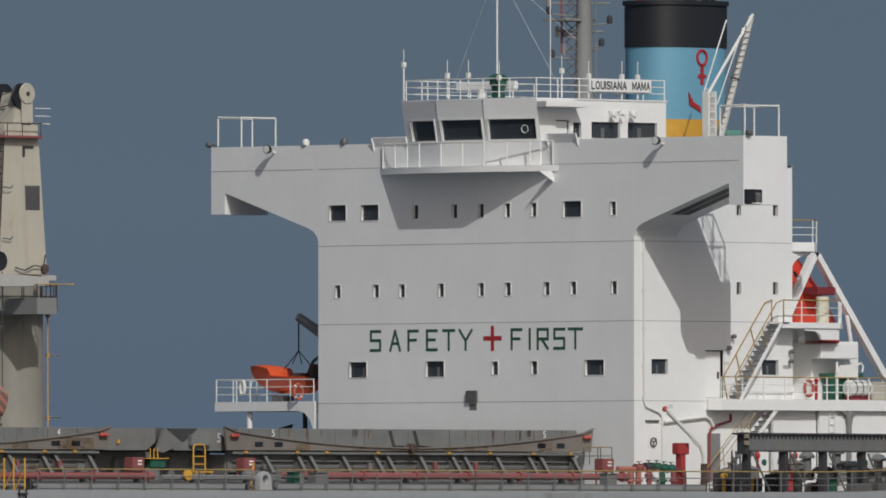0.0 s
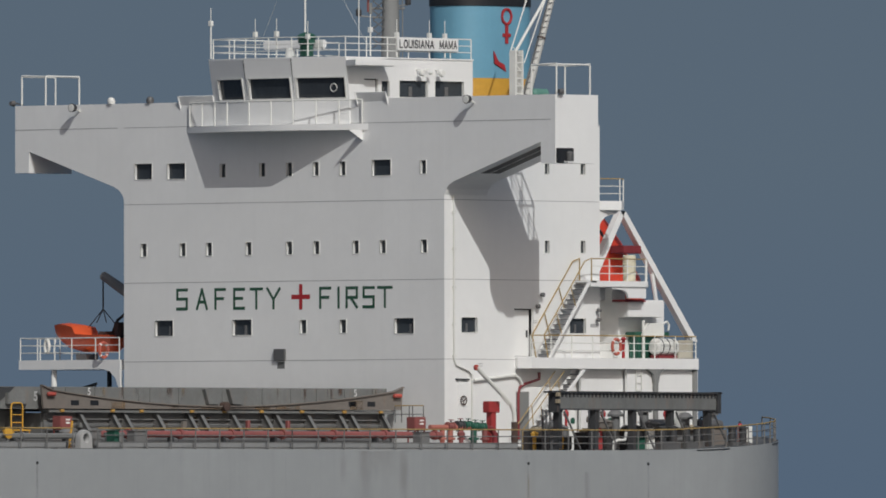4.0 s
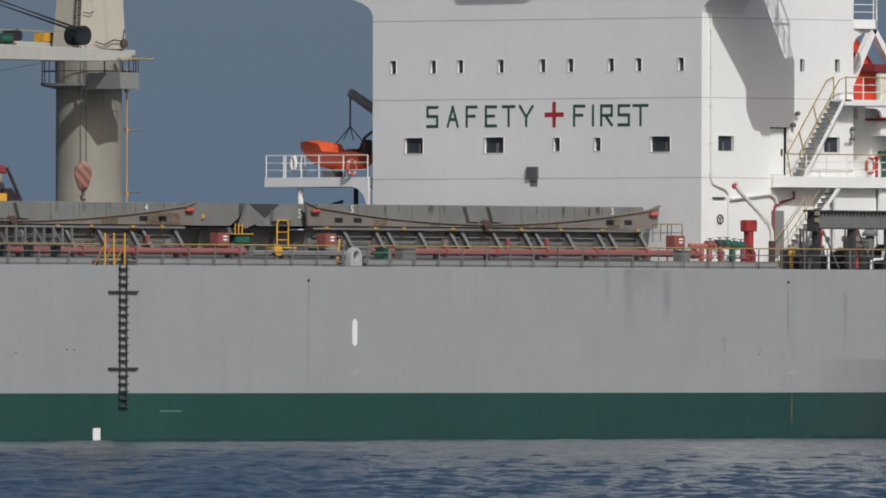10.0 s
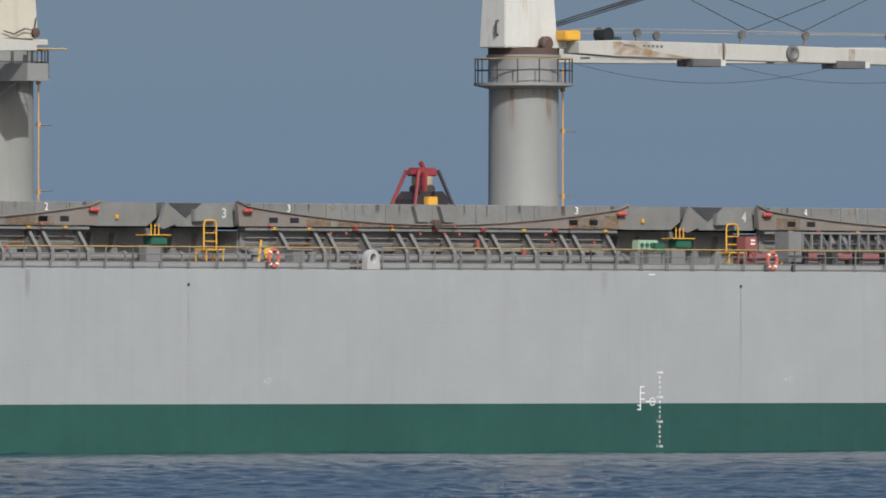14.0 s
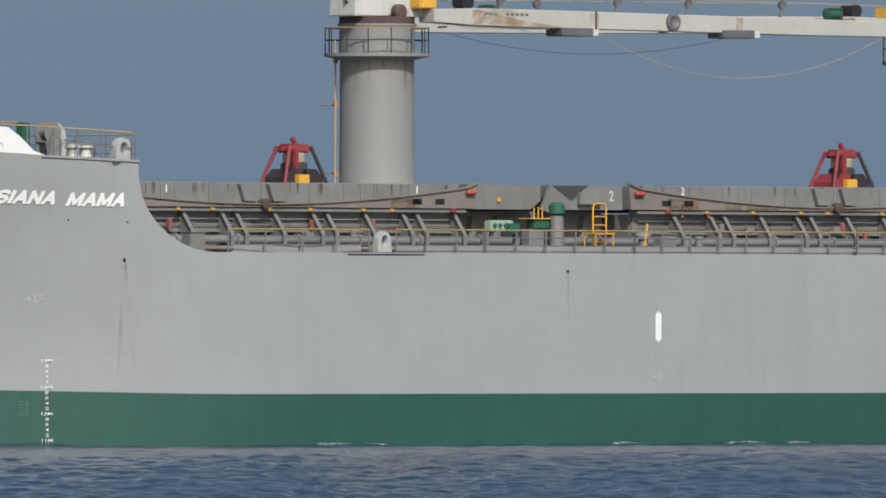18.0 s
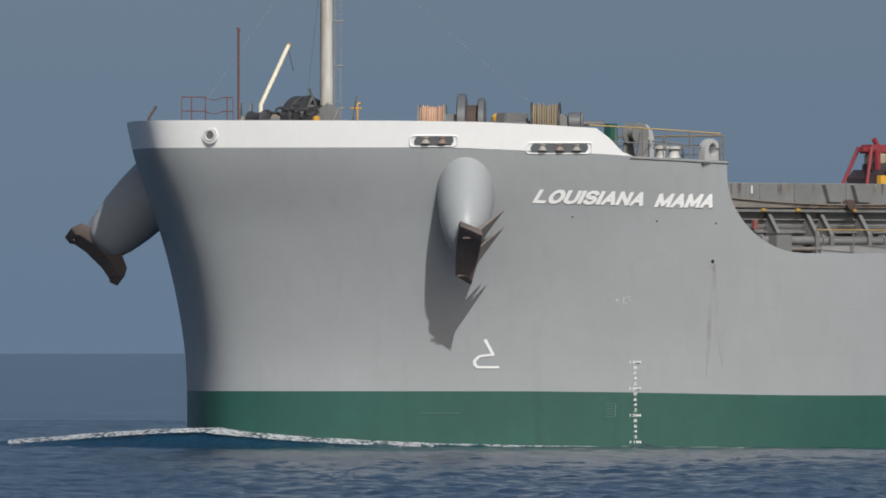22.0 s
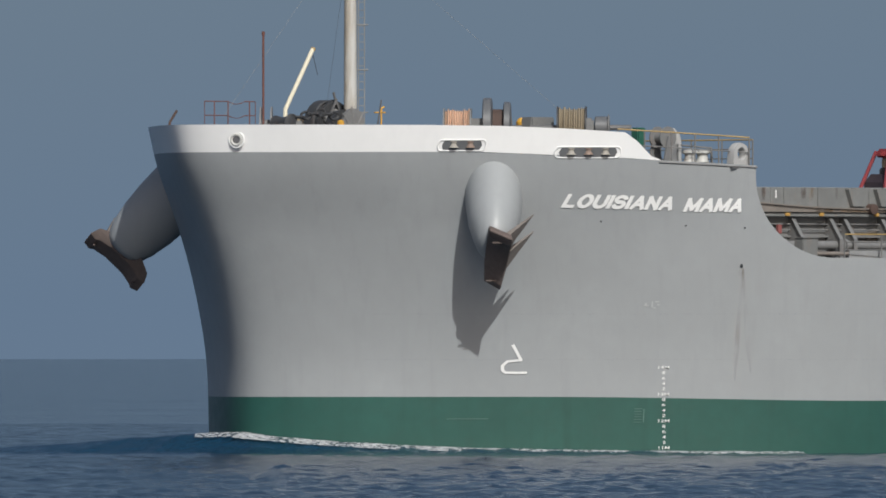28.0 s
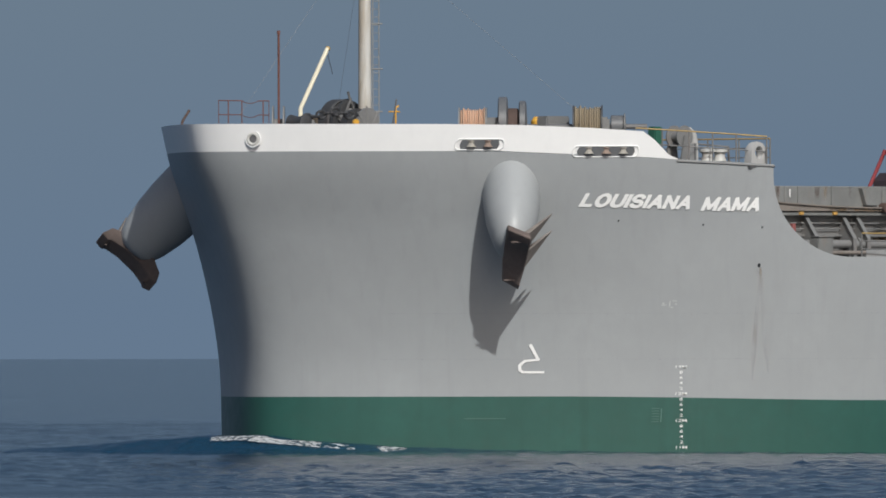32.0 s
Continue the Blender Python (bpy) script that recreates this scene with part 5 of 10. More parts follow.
def deck_crane(x, f, ladder):
    """f: -1 lays the jib aft, 1 forward. ladder: side of the pedestal ladder along x."""
    c = thing("deck_crane", (x, 0, DECK), "white deck crane on a grey round pedestal, jib laid level" if f < 0 else "white deck crane with rope sheaves, jib laid level forward", "crane", "deck cranes")
    jy = -1.6 * f
    paint = CRANE_GREY if f < 0 else PEDESTAL_GREY if x > 100 else CRANE_TAN
    pr = 1.45 if f < 0 else 1.415

    def X(u):
        return x + f * (u if f > 0 or u < 2 else 2 + (u - 2) * 0.937)
    part("pedestal", lathe(B(), [(pr + 0.3, 7.1), (pr + 0.02, 7.5), (pr, 14.9)], (x, 0, 0), seg=48), paint, c, "weathered grey round pedestal")
    for k in range(9) if f < 0 else (0, 3, 5, 8):  # rust running down from the gallery
        a, w = 0.35 + 0.31 * k + 0.1 * math.sin(7 * k + x), 0.04 + 0.05 * (0.5 + 0.5 * math.sin(5 * k + x)) + 0.08 * (f < 0 and k in (0, 4))
        zl = 14.7 - 0.3 - 1.3 * (0.5 + 0.5 * math.sin(11 * k + 3 * x)) ** 2 - 0.5 * (f < 0 and k in (0, 4))
        bm = B()
        for j in range(4):
            g = a - w + 2 * w * j / 4
            h = g + 2 * w / 4
            bm.faces.new([bm.verts.new((x + (pr + 0.008) * math.cos(q), (pr + 0.008) * math.sin(q), z)) for q, z in ((g, zl), (h, zl), (h, 14.72), (g, 14.72))])
        bmesh.ops.remove_doubles(bm, verts=bm.verts, dist=0.0005)
        bmesh.ops.recalc_face_normals(bm, faces=bm.faces)
        part("rust_run", bm, CRANE_RUST, c, "rust run below the gallery")
    part("slew_drum", lathe(B(), [(pr + 0.04, 14.98), (pr + 0.02, 16.02), (pr + 0.1, 16.05), (pr + 0.1, 16.14)], (x, 0, 0), seg=48), paint, c, "stained grey upper drum")
    part("slew_ring", lathe(B(), [(pr + 0.03, 16.14), (pr + 0.03, 16.42)], (x, 0, 0), seg=48), RUST, c, "rusty slewing ring")
    gal = part("gallery", lathe(B(), [(pr, 14.72), (2.07, 14.86), (2.07, 14.98), (pr, 14.98)], (x, 0, 0), seg=32), CRANE_GREY if f < 0 else HATCH_GREY, c, "round service gallery")
    part("top_rail", ring_rail(B(), (x, 0), 2.02, 15.98, 0.03), RAIL_TAN, gal, "tan worn top rail")
    part("middle_rail", ring_rail(B(), (x, 0), 2.02, 15.5, 0.022), DARK, gal)
    for k in range(14):
        a = k * math.tau / 14 + 0.2
        part("post", tube(B(), (x + 2.02 * math.cos(a), 2.02 * math.sin(a), 14.95), (x + 2.02 * math.cos(a), 2.02 * math.sin(a), 15.98), 0.028, 5), DARK, gal)
    if f > 0:  # square service platform on the gallery's port side
        stand = part("side_platform", box(B(), x + 0.86, x + 2.03, 1.5, 3.76, 14.7, 14.8), CRANE_GREY, c, "grey square service platform")
        for a, b_, y0, y1 in ((0.86, 2.03, 3.7, 3.76), (0.86, 0.91, 1.9, 3.69), (1.98, 2.03, 1.7, 3.69)):
            part("side_screen", box(B(), x + a, x + b_, y0, y1, 14.8, 15.4), CRANE_GREY, stand, "grey solid side screen")
        for a, y in ((0.88, 3.73), (2.0, 3.73), (0.88, 2.8), (2.0, 2.8), (1.45, 3.73)):
            part("post", tube(B(), (x + a, y, 15.4), (x + a, y, 15.98), 0.025, 5), DARK, stand)
        part("top_rail", pipe(B(), [(x + 2.0, 1.9, 15.98), (x + 2.0, 3.73, 15.98), (x + 0.88, 3.73, 15.98), (x + 0.88, 1.9, 15.98)], 0.028, 6), RAIL_TAN, stand)
        part("tan_bar", tube(B(), (x - 0.2, 2.05, 16.02), (x - 1.7, 2.2, 16.02), 0.035, 6), RAIL_TAN, stand, "tan bar past the gallery")
        part("prop", tube(B(), (x + 1.4, 1.0, 13.9), (x + 1.45, 2.6, 14.7), 0.06, 6), CRANE_GREY, stand)
        part("lamp", lathe(B(), [(0.05, 15.98), (0.14, 16.05), (0.14, 16.3), (0.05, 16.4)], (x + 0.2, 2.1, 0), seg=12), RUST, stand, "rusty lamp at the gallery")
    # housing: tapered cheeks round an open front for the jib foot
    def slab(u0, u1, y0, y1, z0, u2, u3, y2, y3, z1):
        q = [(X(u0), y0, z0), (X(u1), y0, z0), (X(u1), y1, z0), (X(u0), y1, z0), (X(u2), y2, z1), (X(u3), y2, z1), (X(u3), y3, z1), (X(u2), y3, z1)]
        bm = hexa(B(), q)
        bmesh.ops.recalc_face_normals(bm, faces=bm.faces)
        return bevelled(bm, 0.04, 2)
    ho = part("housing", slab(*((-1.87, 1.28, -0.76, 0.76, 16.42, -1.6, 0.82, -0.5, 0.5, 23.2) if f < 0 else (-1.46, 1.47, -0.83, 0.83, 16.42, -1.12, 0.9, -0.6, 0.6, 22.9))), CRANE_WHITE if f < 0 else CRANE_CREAM, c, "tapered white crane housing")
    part("head", slab(-0.95, 0.35, -0.55, 0.55, 22.85, -0.72, 0.0, -0.5, 0.5, 24.3), CRANE_WHITE if f < 0 else CRANE_CREAM, ho)
    for y in (-0.6, 0.52):
        part("rope_sheave", lathe(B(), [(0.5, -0.06), (0.56, -0.08), (0.5, 0), (0.56, 0.08), (0.5, 0.06)], (X(-0.2), y, 24.12), "Y", 28), BLACK, ho, "black rope sheave")
    cheek = part("cheek_disc", lathe(B(), [(0.43, -0.03), (0.46, 0.0), (0.43, 0.05)], (X(-0.4), 0.64, 24.24), "Y", 28), CRANE_CREAM, ho, "round cream cheek plate over the sheave")
    part("axle_nut", lathe(B(), [(0.09, 0), (0.09, 0.06), (0.05, 0.08)], (X(-0.4), 0.69, 24.24), "Y", 8), DARK, cheek)
    part("axle_link", box(B(), min(X(-0.75), X(-0.1)), max(X(-0.75), X(-0.1)), 0.6, 0.64, 22.95, 24.0), CRANE_CREAM, cheek)
    if f > 0:
        bm = box(B(), x - 1.08, x - 0.22, 0.6, 0.735, 19.22, 20.28)
        for k in range(9):
            box(bm, x - 1.05, x - 0.25, 0.73, 0.765, 19.27 + k * 0.11, 19.32 + k * 0.11)
        part("louvre", bm, STEEL, ho, "grey ventilation louvre")
        mark = box(B(), x - 0.26, x - 0.12, 0.655, 0.672, 21.5, 22.0)
        box(mark, x - 0.78, x - 0.26, 0.65, 0.672, 21.88, 22.0)
        part("letter_mark", mark, DARK, ho, "dark painted angle mark")
        part("foot_shelf", bevelled(box(B(), x - 1.5, x + 0.6, 0.8, 1.35, 16.15, 16.42), 0.04), CRANE_JIB, ho, "white jib rest shelf")
        part("hose_loop", pipe(B(), [(x + 0.6, 0.95, 16.75), (x + 0.1, 1.0, 16.62), (x - 0.5, 1.0, 16.85), (x - 1.1, 0.95, 16.78), (x - 1.25, 0.9, 17.3)], 0.03, 6), DARK, ho, "dark hanging hose")
        part("rest_lug", lathe(B(), [(0.16, 0.0), (0.2, 0.03), (0.2, 0.12), (0.1, 0.15)], (x - 1.2, 0.85, 16.7), "Y", 14), RUST, ho, "rusty lug")
        bm = B()
        for k in range(19):
            tube(bm, (x + 1.5 - 0.02 * k, 0.55, 16.6 + k * 0.32), (x + 1.5 - 0.02 * k, 0.82, 16.6 + k * 0.32), 0.02, 5)
        for y in (0.55, 0.82):
            tube(bm, (x + 1.53, y, 16.4), (x + 1.13, y, 22.5), 0.03, 5)
        part("housing_ladder", bm, RUST, ho)
        for z in (18.0, 20.2):
            part("ladder_hoop", pipe(B(), [(x + 1.3, 0.9, z), (x + 0.9, 0.95, z - 0.05), (x + 0.75, 0.95, z + 0.06)], 0.025, 5), DARK, ho)
    else:
        part("lifting_loop", pipe(B(), [(x + 1.75, 0.3, 16.9), (x + 1.95, 0.3, 17.0), (x + 1.95, 0.3, 17.5), (x + 1.72, 0.3, 17.6)], 0.05, 6), RUST, ho)
    deck = part("top_walkway", bevelled(box(B(), min(X(-1.0), X(1.7)), max(X(-1.0), X(1.7)), -1.0, 1.0, 22.3, 22.42), 0.02), PIPE_RED, ho, "rust red top walkway")
    bm = pipe(B(), [(X(-1.0), 0.98, 22.95), (X(1.65), 0.98, 22.95), (X(1.65), -0.98, 22.95)], 0.025, 6)
    for u in (-0.9, 0.2, 1.1, 1.65):
        tube(bm, (X(u), 0.98, 22.4), (X(u), 0.98, 22.95), 0.022, 5)
    part("walkway_rail", bm, RUST, deck)
    for k in range(3):
        z = 22.95 + k * 0.33
        part("bracket_rung", tube(B(), (X(-0.95), 0.6, z), (X(-1.75), 0.7, z), 0.02, 5), RAIL_WHITE, c)
    # jib
    L = 28.4
    jib = B()
    secs = ((1.2, 0.26, 0.5), (3.5, 0.34, 0.42), (8, 0.35, 0.42), (14, 0.34, 0.42), (22, 0.33, 0.38), (L, 0.28, 0.3), (L + (2.6 if f < 0 else 0.3), 0.2, 0.28))
    rings = []
    for u, hh, hw in secs:
        cz = 16.47 - 0.012 * u
        rings.append([jib.verts.new((X(u), jy + a * hw, cz + b_ * hh)) for a, b_ in ((-1, -1), (1, -1), (1, 1), (-1, 1))])
    for a, b_ in zip(rings, rings[1:]):
        for k in range(4):
            jib.faces.new((a[k], a[(k + 1) % 4], b_[(k + 1) % 4], b_[k]))
    jib.faces.new(rings[0][::-1])
    jib.faces.new(rings[-1])
    bmesh.ops.recalc_face_normals(jib, faces=jib.faces)
    jb = part("jib", bevelled(jib, 0.03, 1), CRANE_JIB, c, "long white box girder jib")
    for u0, u1, z0, z1 in ((1.6, 5.6, 16.16, 16.74), (9.6, 10.1, 16.08, 16.66), (17.6, 18.0, 16.04, 16.55)):
        q = [(X(u), jy + 0.426, z) for u, z in ((u0, z0), (u1, z0), (u1, z1), (u0, z1))]
        bm = B()
        bm.faces.new([bm.verts.new(p) for p in q])
        part("rust_wash", bm, RUST_WASH, jb, "orange-brown rust wash on the jib side", 0)
    q = [(X(u), jy + 0.429, z) for u, z in ((2.2, 16.16), (8.2, 16.06), (6.0, 16.3), (3.6, 16.7), (2.2, 16.72))]
    bm = B()
    bm.faces.new([bm.verts.new(p) for p in q])
    part("foot_rust", bm, FOOT_RUST, jb, "orange rust spreading from the jib foot", 0)
    part("foot_hinge", lathe(B(), [(0.22, -0.25), (0.3, -0.18), (0.3, 0.1), (0.2, 0.18)], (X(0.1), jy * 0.8, 16.6), "Y", 18), RUST, jb, "rusty jib foot hinge")
    part("foot_link", box(B(), min(X(0.1), X(1.3)), max(X(0.1), X(1.3)), jy * 0.8 - 0.1, jy * 0.8 + 0.08, 16.42, 16.72), CRANE_JIB, jb, "white jib foot link")
    for k in range(9 if f < 0 else 0):  # stencilled capacity line, too worn to read
        u = 3.9 + 0.26 * k + (0.12 if k > 2 else 0)
        if k in (3,):
            continue
        part("stencil_bar", box(B(), min(X(u), X(u + 0.16)), max(X(u), X(u + 0.16)), jy + 0.425, jy + 0.432, 16.56 - 0.012 * u, 16.66 - 0.012 * u), STEEL, jb)
    part("lower_flange", box(B(), min(X(2.0), X(7.5)), max(X(2.0), X(7.5)), jy - 0.3, jy + 0.3, 15.98, 16.06), CRANE_WHITE, jb)
    for u in (8.0, 16.85) if f < 0 else ():
        bm = box(B(), min(X(u), X(u + 1.75)), max(X(u), X(u + 1.75)), jy - 0.5, jy + 0.5, 15.72, 16.05)
        t = part("cradle_tray", bevelled(bm, 0.03), STEEL, jb, "dark jib tray")
        part("tray_end", box(B(), min(X(u + 1.75), X(u + 2.05)), max(X(u + 1.75), X(u + 2.05)), jy - 0.45, jy + 0.45, 15.76, 16.02), CRANE_WHITE, t)
    for u in (5.0, 11.35, 15.25, 20.4) if f < 0 else (20.4,):
        bm = tube(B(), (X(u), jy, 16.6), (X(u + 0.12), jy, 17.05), 0.06, 6)
        w = part("sheave_stand", bm, STEEL, jb)
        part("sheave", lathe(B(), [(0.14, -0.05), (0.19, -0.06), (0.19, 0.06), (0.14, 0.05)], (X(u + 0.14), jy, 17.08), "Y", 16), STEEL, w, "small worn guide sheave")
    bm = lathe(B(), [(0.3, 0.0), (0.34, 0.02), (0.34, 0.12), (0.24, 0.14), (0.1, 0.05)], (X(14.1), jy + 0.43, 16.34), "Y", 20)
    part("side_sheave", bm, STEEL if f < 0 else BLACK, jb, "round side sheave")
    part("seam_strap", box(B(), min(X(9.9), X(9.98)), max(X(9.9), X(9.98)), jy - 0.45, jy + 0.45, 15.98, 16.71), RUST, jb)
    part("winch_box", bevelled(box(B(), min(X(0.6), X(1.45)), max(X(0.6), X(1.45)), jy - 0.35, jy + 0.35, 16.72, 17.15), 0.05), YELLOW, jb, "orange-yellow winch box")
    part("rope_winch", lathe(B(), [(0.3, -0.32), (0.3, -0.26), (0.24, -0.26), (0.24, 0.26), (0.3, 0.26), (0.3, 0.32)], (X(3.1), jy, 17.0), "Y", 18), BLACK, jb, "black rope winch")
    wm = part("winch_motor", lathe(B(), [(0.12, -0.36), (0.24, -0.34), (0.24, 0.3), (0.14, 0.36)], (X(23.3), jy, 16.76), "X", 16), GREEN, jb, "small green winch motor")
    part("motor_frame", pipe(B(), [(X(22.95), jy + 0.25, 16.5), (X(22.95), jy + 0.25, 16.98), (X(23.65), jy + 0.25, 16.98), (X(23.65), jy + 0.25, 16.5)], 0.03), DARK, wm)
    part("motor_bed", box(B(), min(X(22.9), X(23.7)), max(X(22.9), X(23.7)), jy - 0.28, jy + 0.28, 16.44, 16.56), DARK, wm)
    for y in (-0.3, 0.3):
        part("tip_sheave", lathe(B(), [(0.36, -0.1), (0.42, -0.12), (0.42, 0.12), (0.36, 0.1)], (X(L - 0.5), jy + y, 16.95), "Y", 24), BLACK, jb, "large black tip sheave")
    # ropes
    for k, (y, z) in enumerate(((-0.35, 24.0), (-0.1, 23.6), (0.2, 24.3), (0.45, 23.8))):
        part("luffing_rope", tube(B(), (X(0.2), y, z), (X(L - 0.6), jy + y, 17.2), 0.028, 5), WIRE, c)
    part("hoist_rope", tube(B(), (X(0.2), 0, 22.0), (X(15.2), jy, 17.3), 0.02, 5), WIRE, c)
    part("hoist_rope", tube(B(), (X(0.2), 0.2, 22.0), (X(11.8), jy, 17.3), 0.02, 5), WIRE, c)
    bm = B()
    prev = None
    for k in range(13):
        g = k / 12
        p = Vector((X(10 + 16 * g), jy + 0.3, 15.9 - 1.75 * 4 * g * (1 - g) * (1 if x > 120 else 0.45)))
        if prev:
            tube(bm, prev, p, 0.010, 5)
        prev = p
    part("slack_cable", bm, ROPE_TAN if x > 120 else WIRE, c)
    bm = B()
    prev = None
    for u, z in ((1.2, 17.2), (4.94, 17.26), (11.24, 17.24), (15.14, 17.22), (20.54, 17.2), (27, 17.1)):
        p = Vector((X(u), jy, z))
        if prev:
            tube(bm, prev, p, 0.014, 5)
        prev = p
    part("top_line", bm, ROPE_TAN, c)
    # hook block under the tip
    hx, hy = X(L - 0.15), jy
    if f < 0:
        for y in (-0.18, 0.18):
            part("fall_rope", tube(B(), (hx, hy + y, 16.5), (hx, hy + y, 11.5), 0.022, 5), WIRE, c)
        bm = B()
        hoops = []
        for z, wd in ((10.34, 0.14), (10.55, 0.24), (10.95, 0.35), (11.3, 0.37), (11.42, 0.2), (11.62, 0.13)):
            cs, sn, th = 0.76 * wd, -0.65 * wd, min(wd, 0.22)
            hoops.append([bm.verts.new((hx + i * cs + j * 0.65 * th, hy + i * sn + j * 0.76 * th, z)) for i, j in ((-1, -1), (1, -1), (1, 1), (-1, 1))])
        for a, b_ in zip(hoops, hoops[1:]):
            for k in range(4):
                bm.faces.new((a[k], a[(k + 1) % 4], b_[(k + 1) % 4], b_[k]))
        bm.faces.new(hoops[0][::-1])
        bm.faces.new(hoops[-1])
        bmesh.ops.recalc_face_normals(bm, faces=bm.faces)
        blk = part("hook_block", bevelled(bm, 0.03, 1), STRIPE, c, "dull red and dark striped hook block")
        bm = pipe(B(), [(hx, hy, 10.4), (hx, hy, 10.2), (hx + 0.1, hy, 10.08), (hx + 0.04, hy, 9.94), (hx - 0.09, hy, 9.97)], 0.07)
        part("hook", bm, RUST, blk)
    if f < 0:  # the jib is slewed a little to port
        slew = -3.4 if x < 120 else -4.3
        for ob in c.children:
            if ob.name.split(".")[0] in ("jib", "luffing_rope", "hoist_rope", "slack_cable", "top_line", "fall_rope", "hook_block"):
                ob.rotation_euler.z = radians(slew)
    # pedestal ladder with hoops
    lx, ly = x + ladder * 1.16, -ladder * 1.13
    bm = B()
    tube(bm, (lx, ly, 7.2), (lx, ly, 15.6), 0.04, 6)
    tube(bm, (lx + 0.22, ly + 0.22, 7.2), (lx + 0.22, ly + 0.22, 15.6), 0.03, 6)
    for k in range(26):
        tube(bm, (lx, ly, 7.4 + k * 0.32), (lx + 0.22, ly + 0.22, 7.4 + k * 0.32), 0.018, 5)
    for z in (10.2, 12.9, 14.6):
        box(bm, lx - 0.07, lx + 0.07, ly - 0.07, ly + 0.07, z, z + 0.16)
    ld = part("pedestal_ladder", bm, LADDER_TAN, c, "faded orange pedestal ladder")
    for z in (10.3, 12.95):
        part("lamp_arm", tube(B(), (lx, ly, z), (lx + ladder * 0.4, ly - ladder * 0.4, z + 0.02), 0.03, 5), STEEL, ld)


for xc, f, ld in ((CRANES[0], 1, -1), (CRANES[1], -1, -1), (CRANES[2], 1, -1), (CRANES[3], -1, 1)):
    deck_crane(xc, f, ld)


# ---- hatches ----
CY = 7.78


def stay_mesh():
    bm = prism(B(), ((7.3, 8.7), (7.62, 8.7), (8.25, 7.85), (8.25, 7.1), (7.3, 7.1)), "yz", -0.015, 0.015)
    for (ya, za), (yb, zb) in (((7.62, 8.7), (8.25, 7.85)), ((8.25, 7.85), (8.25, 7.1))):
        hexa(bm, [(-0.09, ya, za), (0.09, ya, za), (0.09, ya + 0.03, za), (-0.09, ya + 0.03, za), (-0.09, yb, zb), (0.09, yb, zb), (0.09, yb + 0.03, zb), (-0.09, yb + 0.03, zb)])
    bmesh.ops.recalc_face_normals(bm, faces=bm.faces)
    return mesh_of("coaming_stay", bm, COAM_GREY, 0)


STAY = stay_mesh()
CLEAT_YELLOW = mat("chipped_yellow_paint", (0.48, 0.28, 0.07), 0.6, var=0.25, rust=0.3)
CLEAT = mesh_of("cleat", bevelled(box(B(), -0.1, 0.1, -0.06, 0.06, 0, 0.13), 0.02, 1), CLEAT_YELLOW)
CLEAT_RED = mesh_of("cleat", bevelled(box(B(), -0.13, 0.13, -0.06, 0.06, 0, 0.16), 0.02, 1), RED)
LIGHT_RED = mat("bright_red_paint", (0.46, 0.085, 0.065), 0.55, var=0.15, rust=0.15)
DISC = mesh_of("marker_disc", lathe(B(), [(0.055, 0.0), (0.055, 0.04), (0.03, 0.05)], (0, 0, 0), "Y", 12), LIGHT_RED)


JUNCTION = [mesh_of("junction_box", bevelled(box(B(), -a, a, -0.08, 0.08, 0, b_), 0.02, 1), m) for a, b_, m in ((0.12, 0.3, RUSTY_BAND), (0.2, 0.22, HATCH_GREY), (0.09, 0.35, PIPE_RED), (0.14, 0.18, STEEL))]


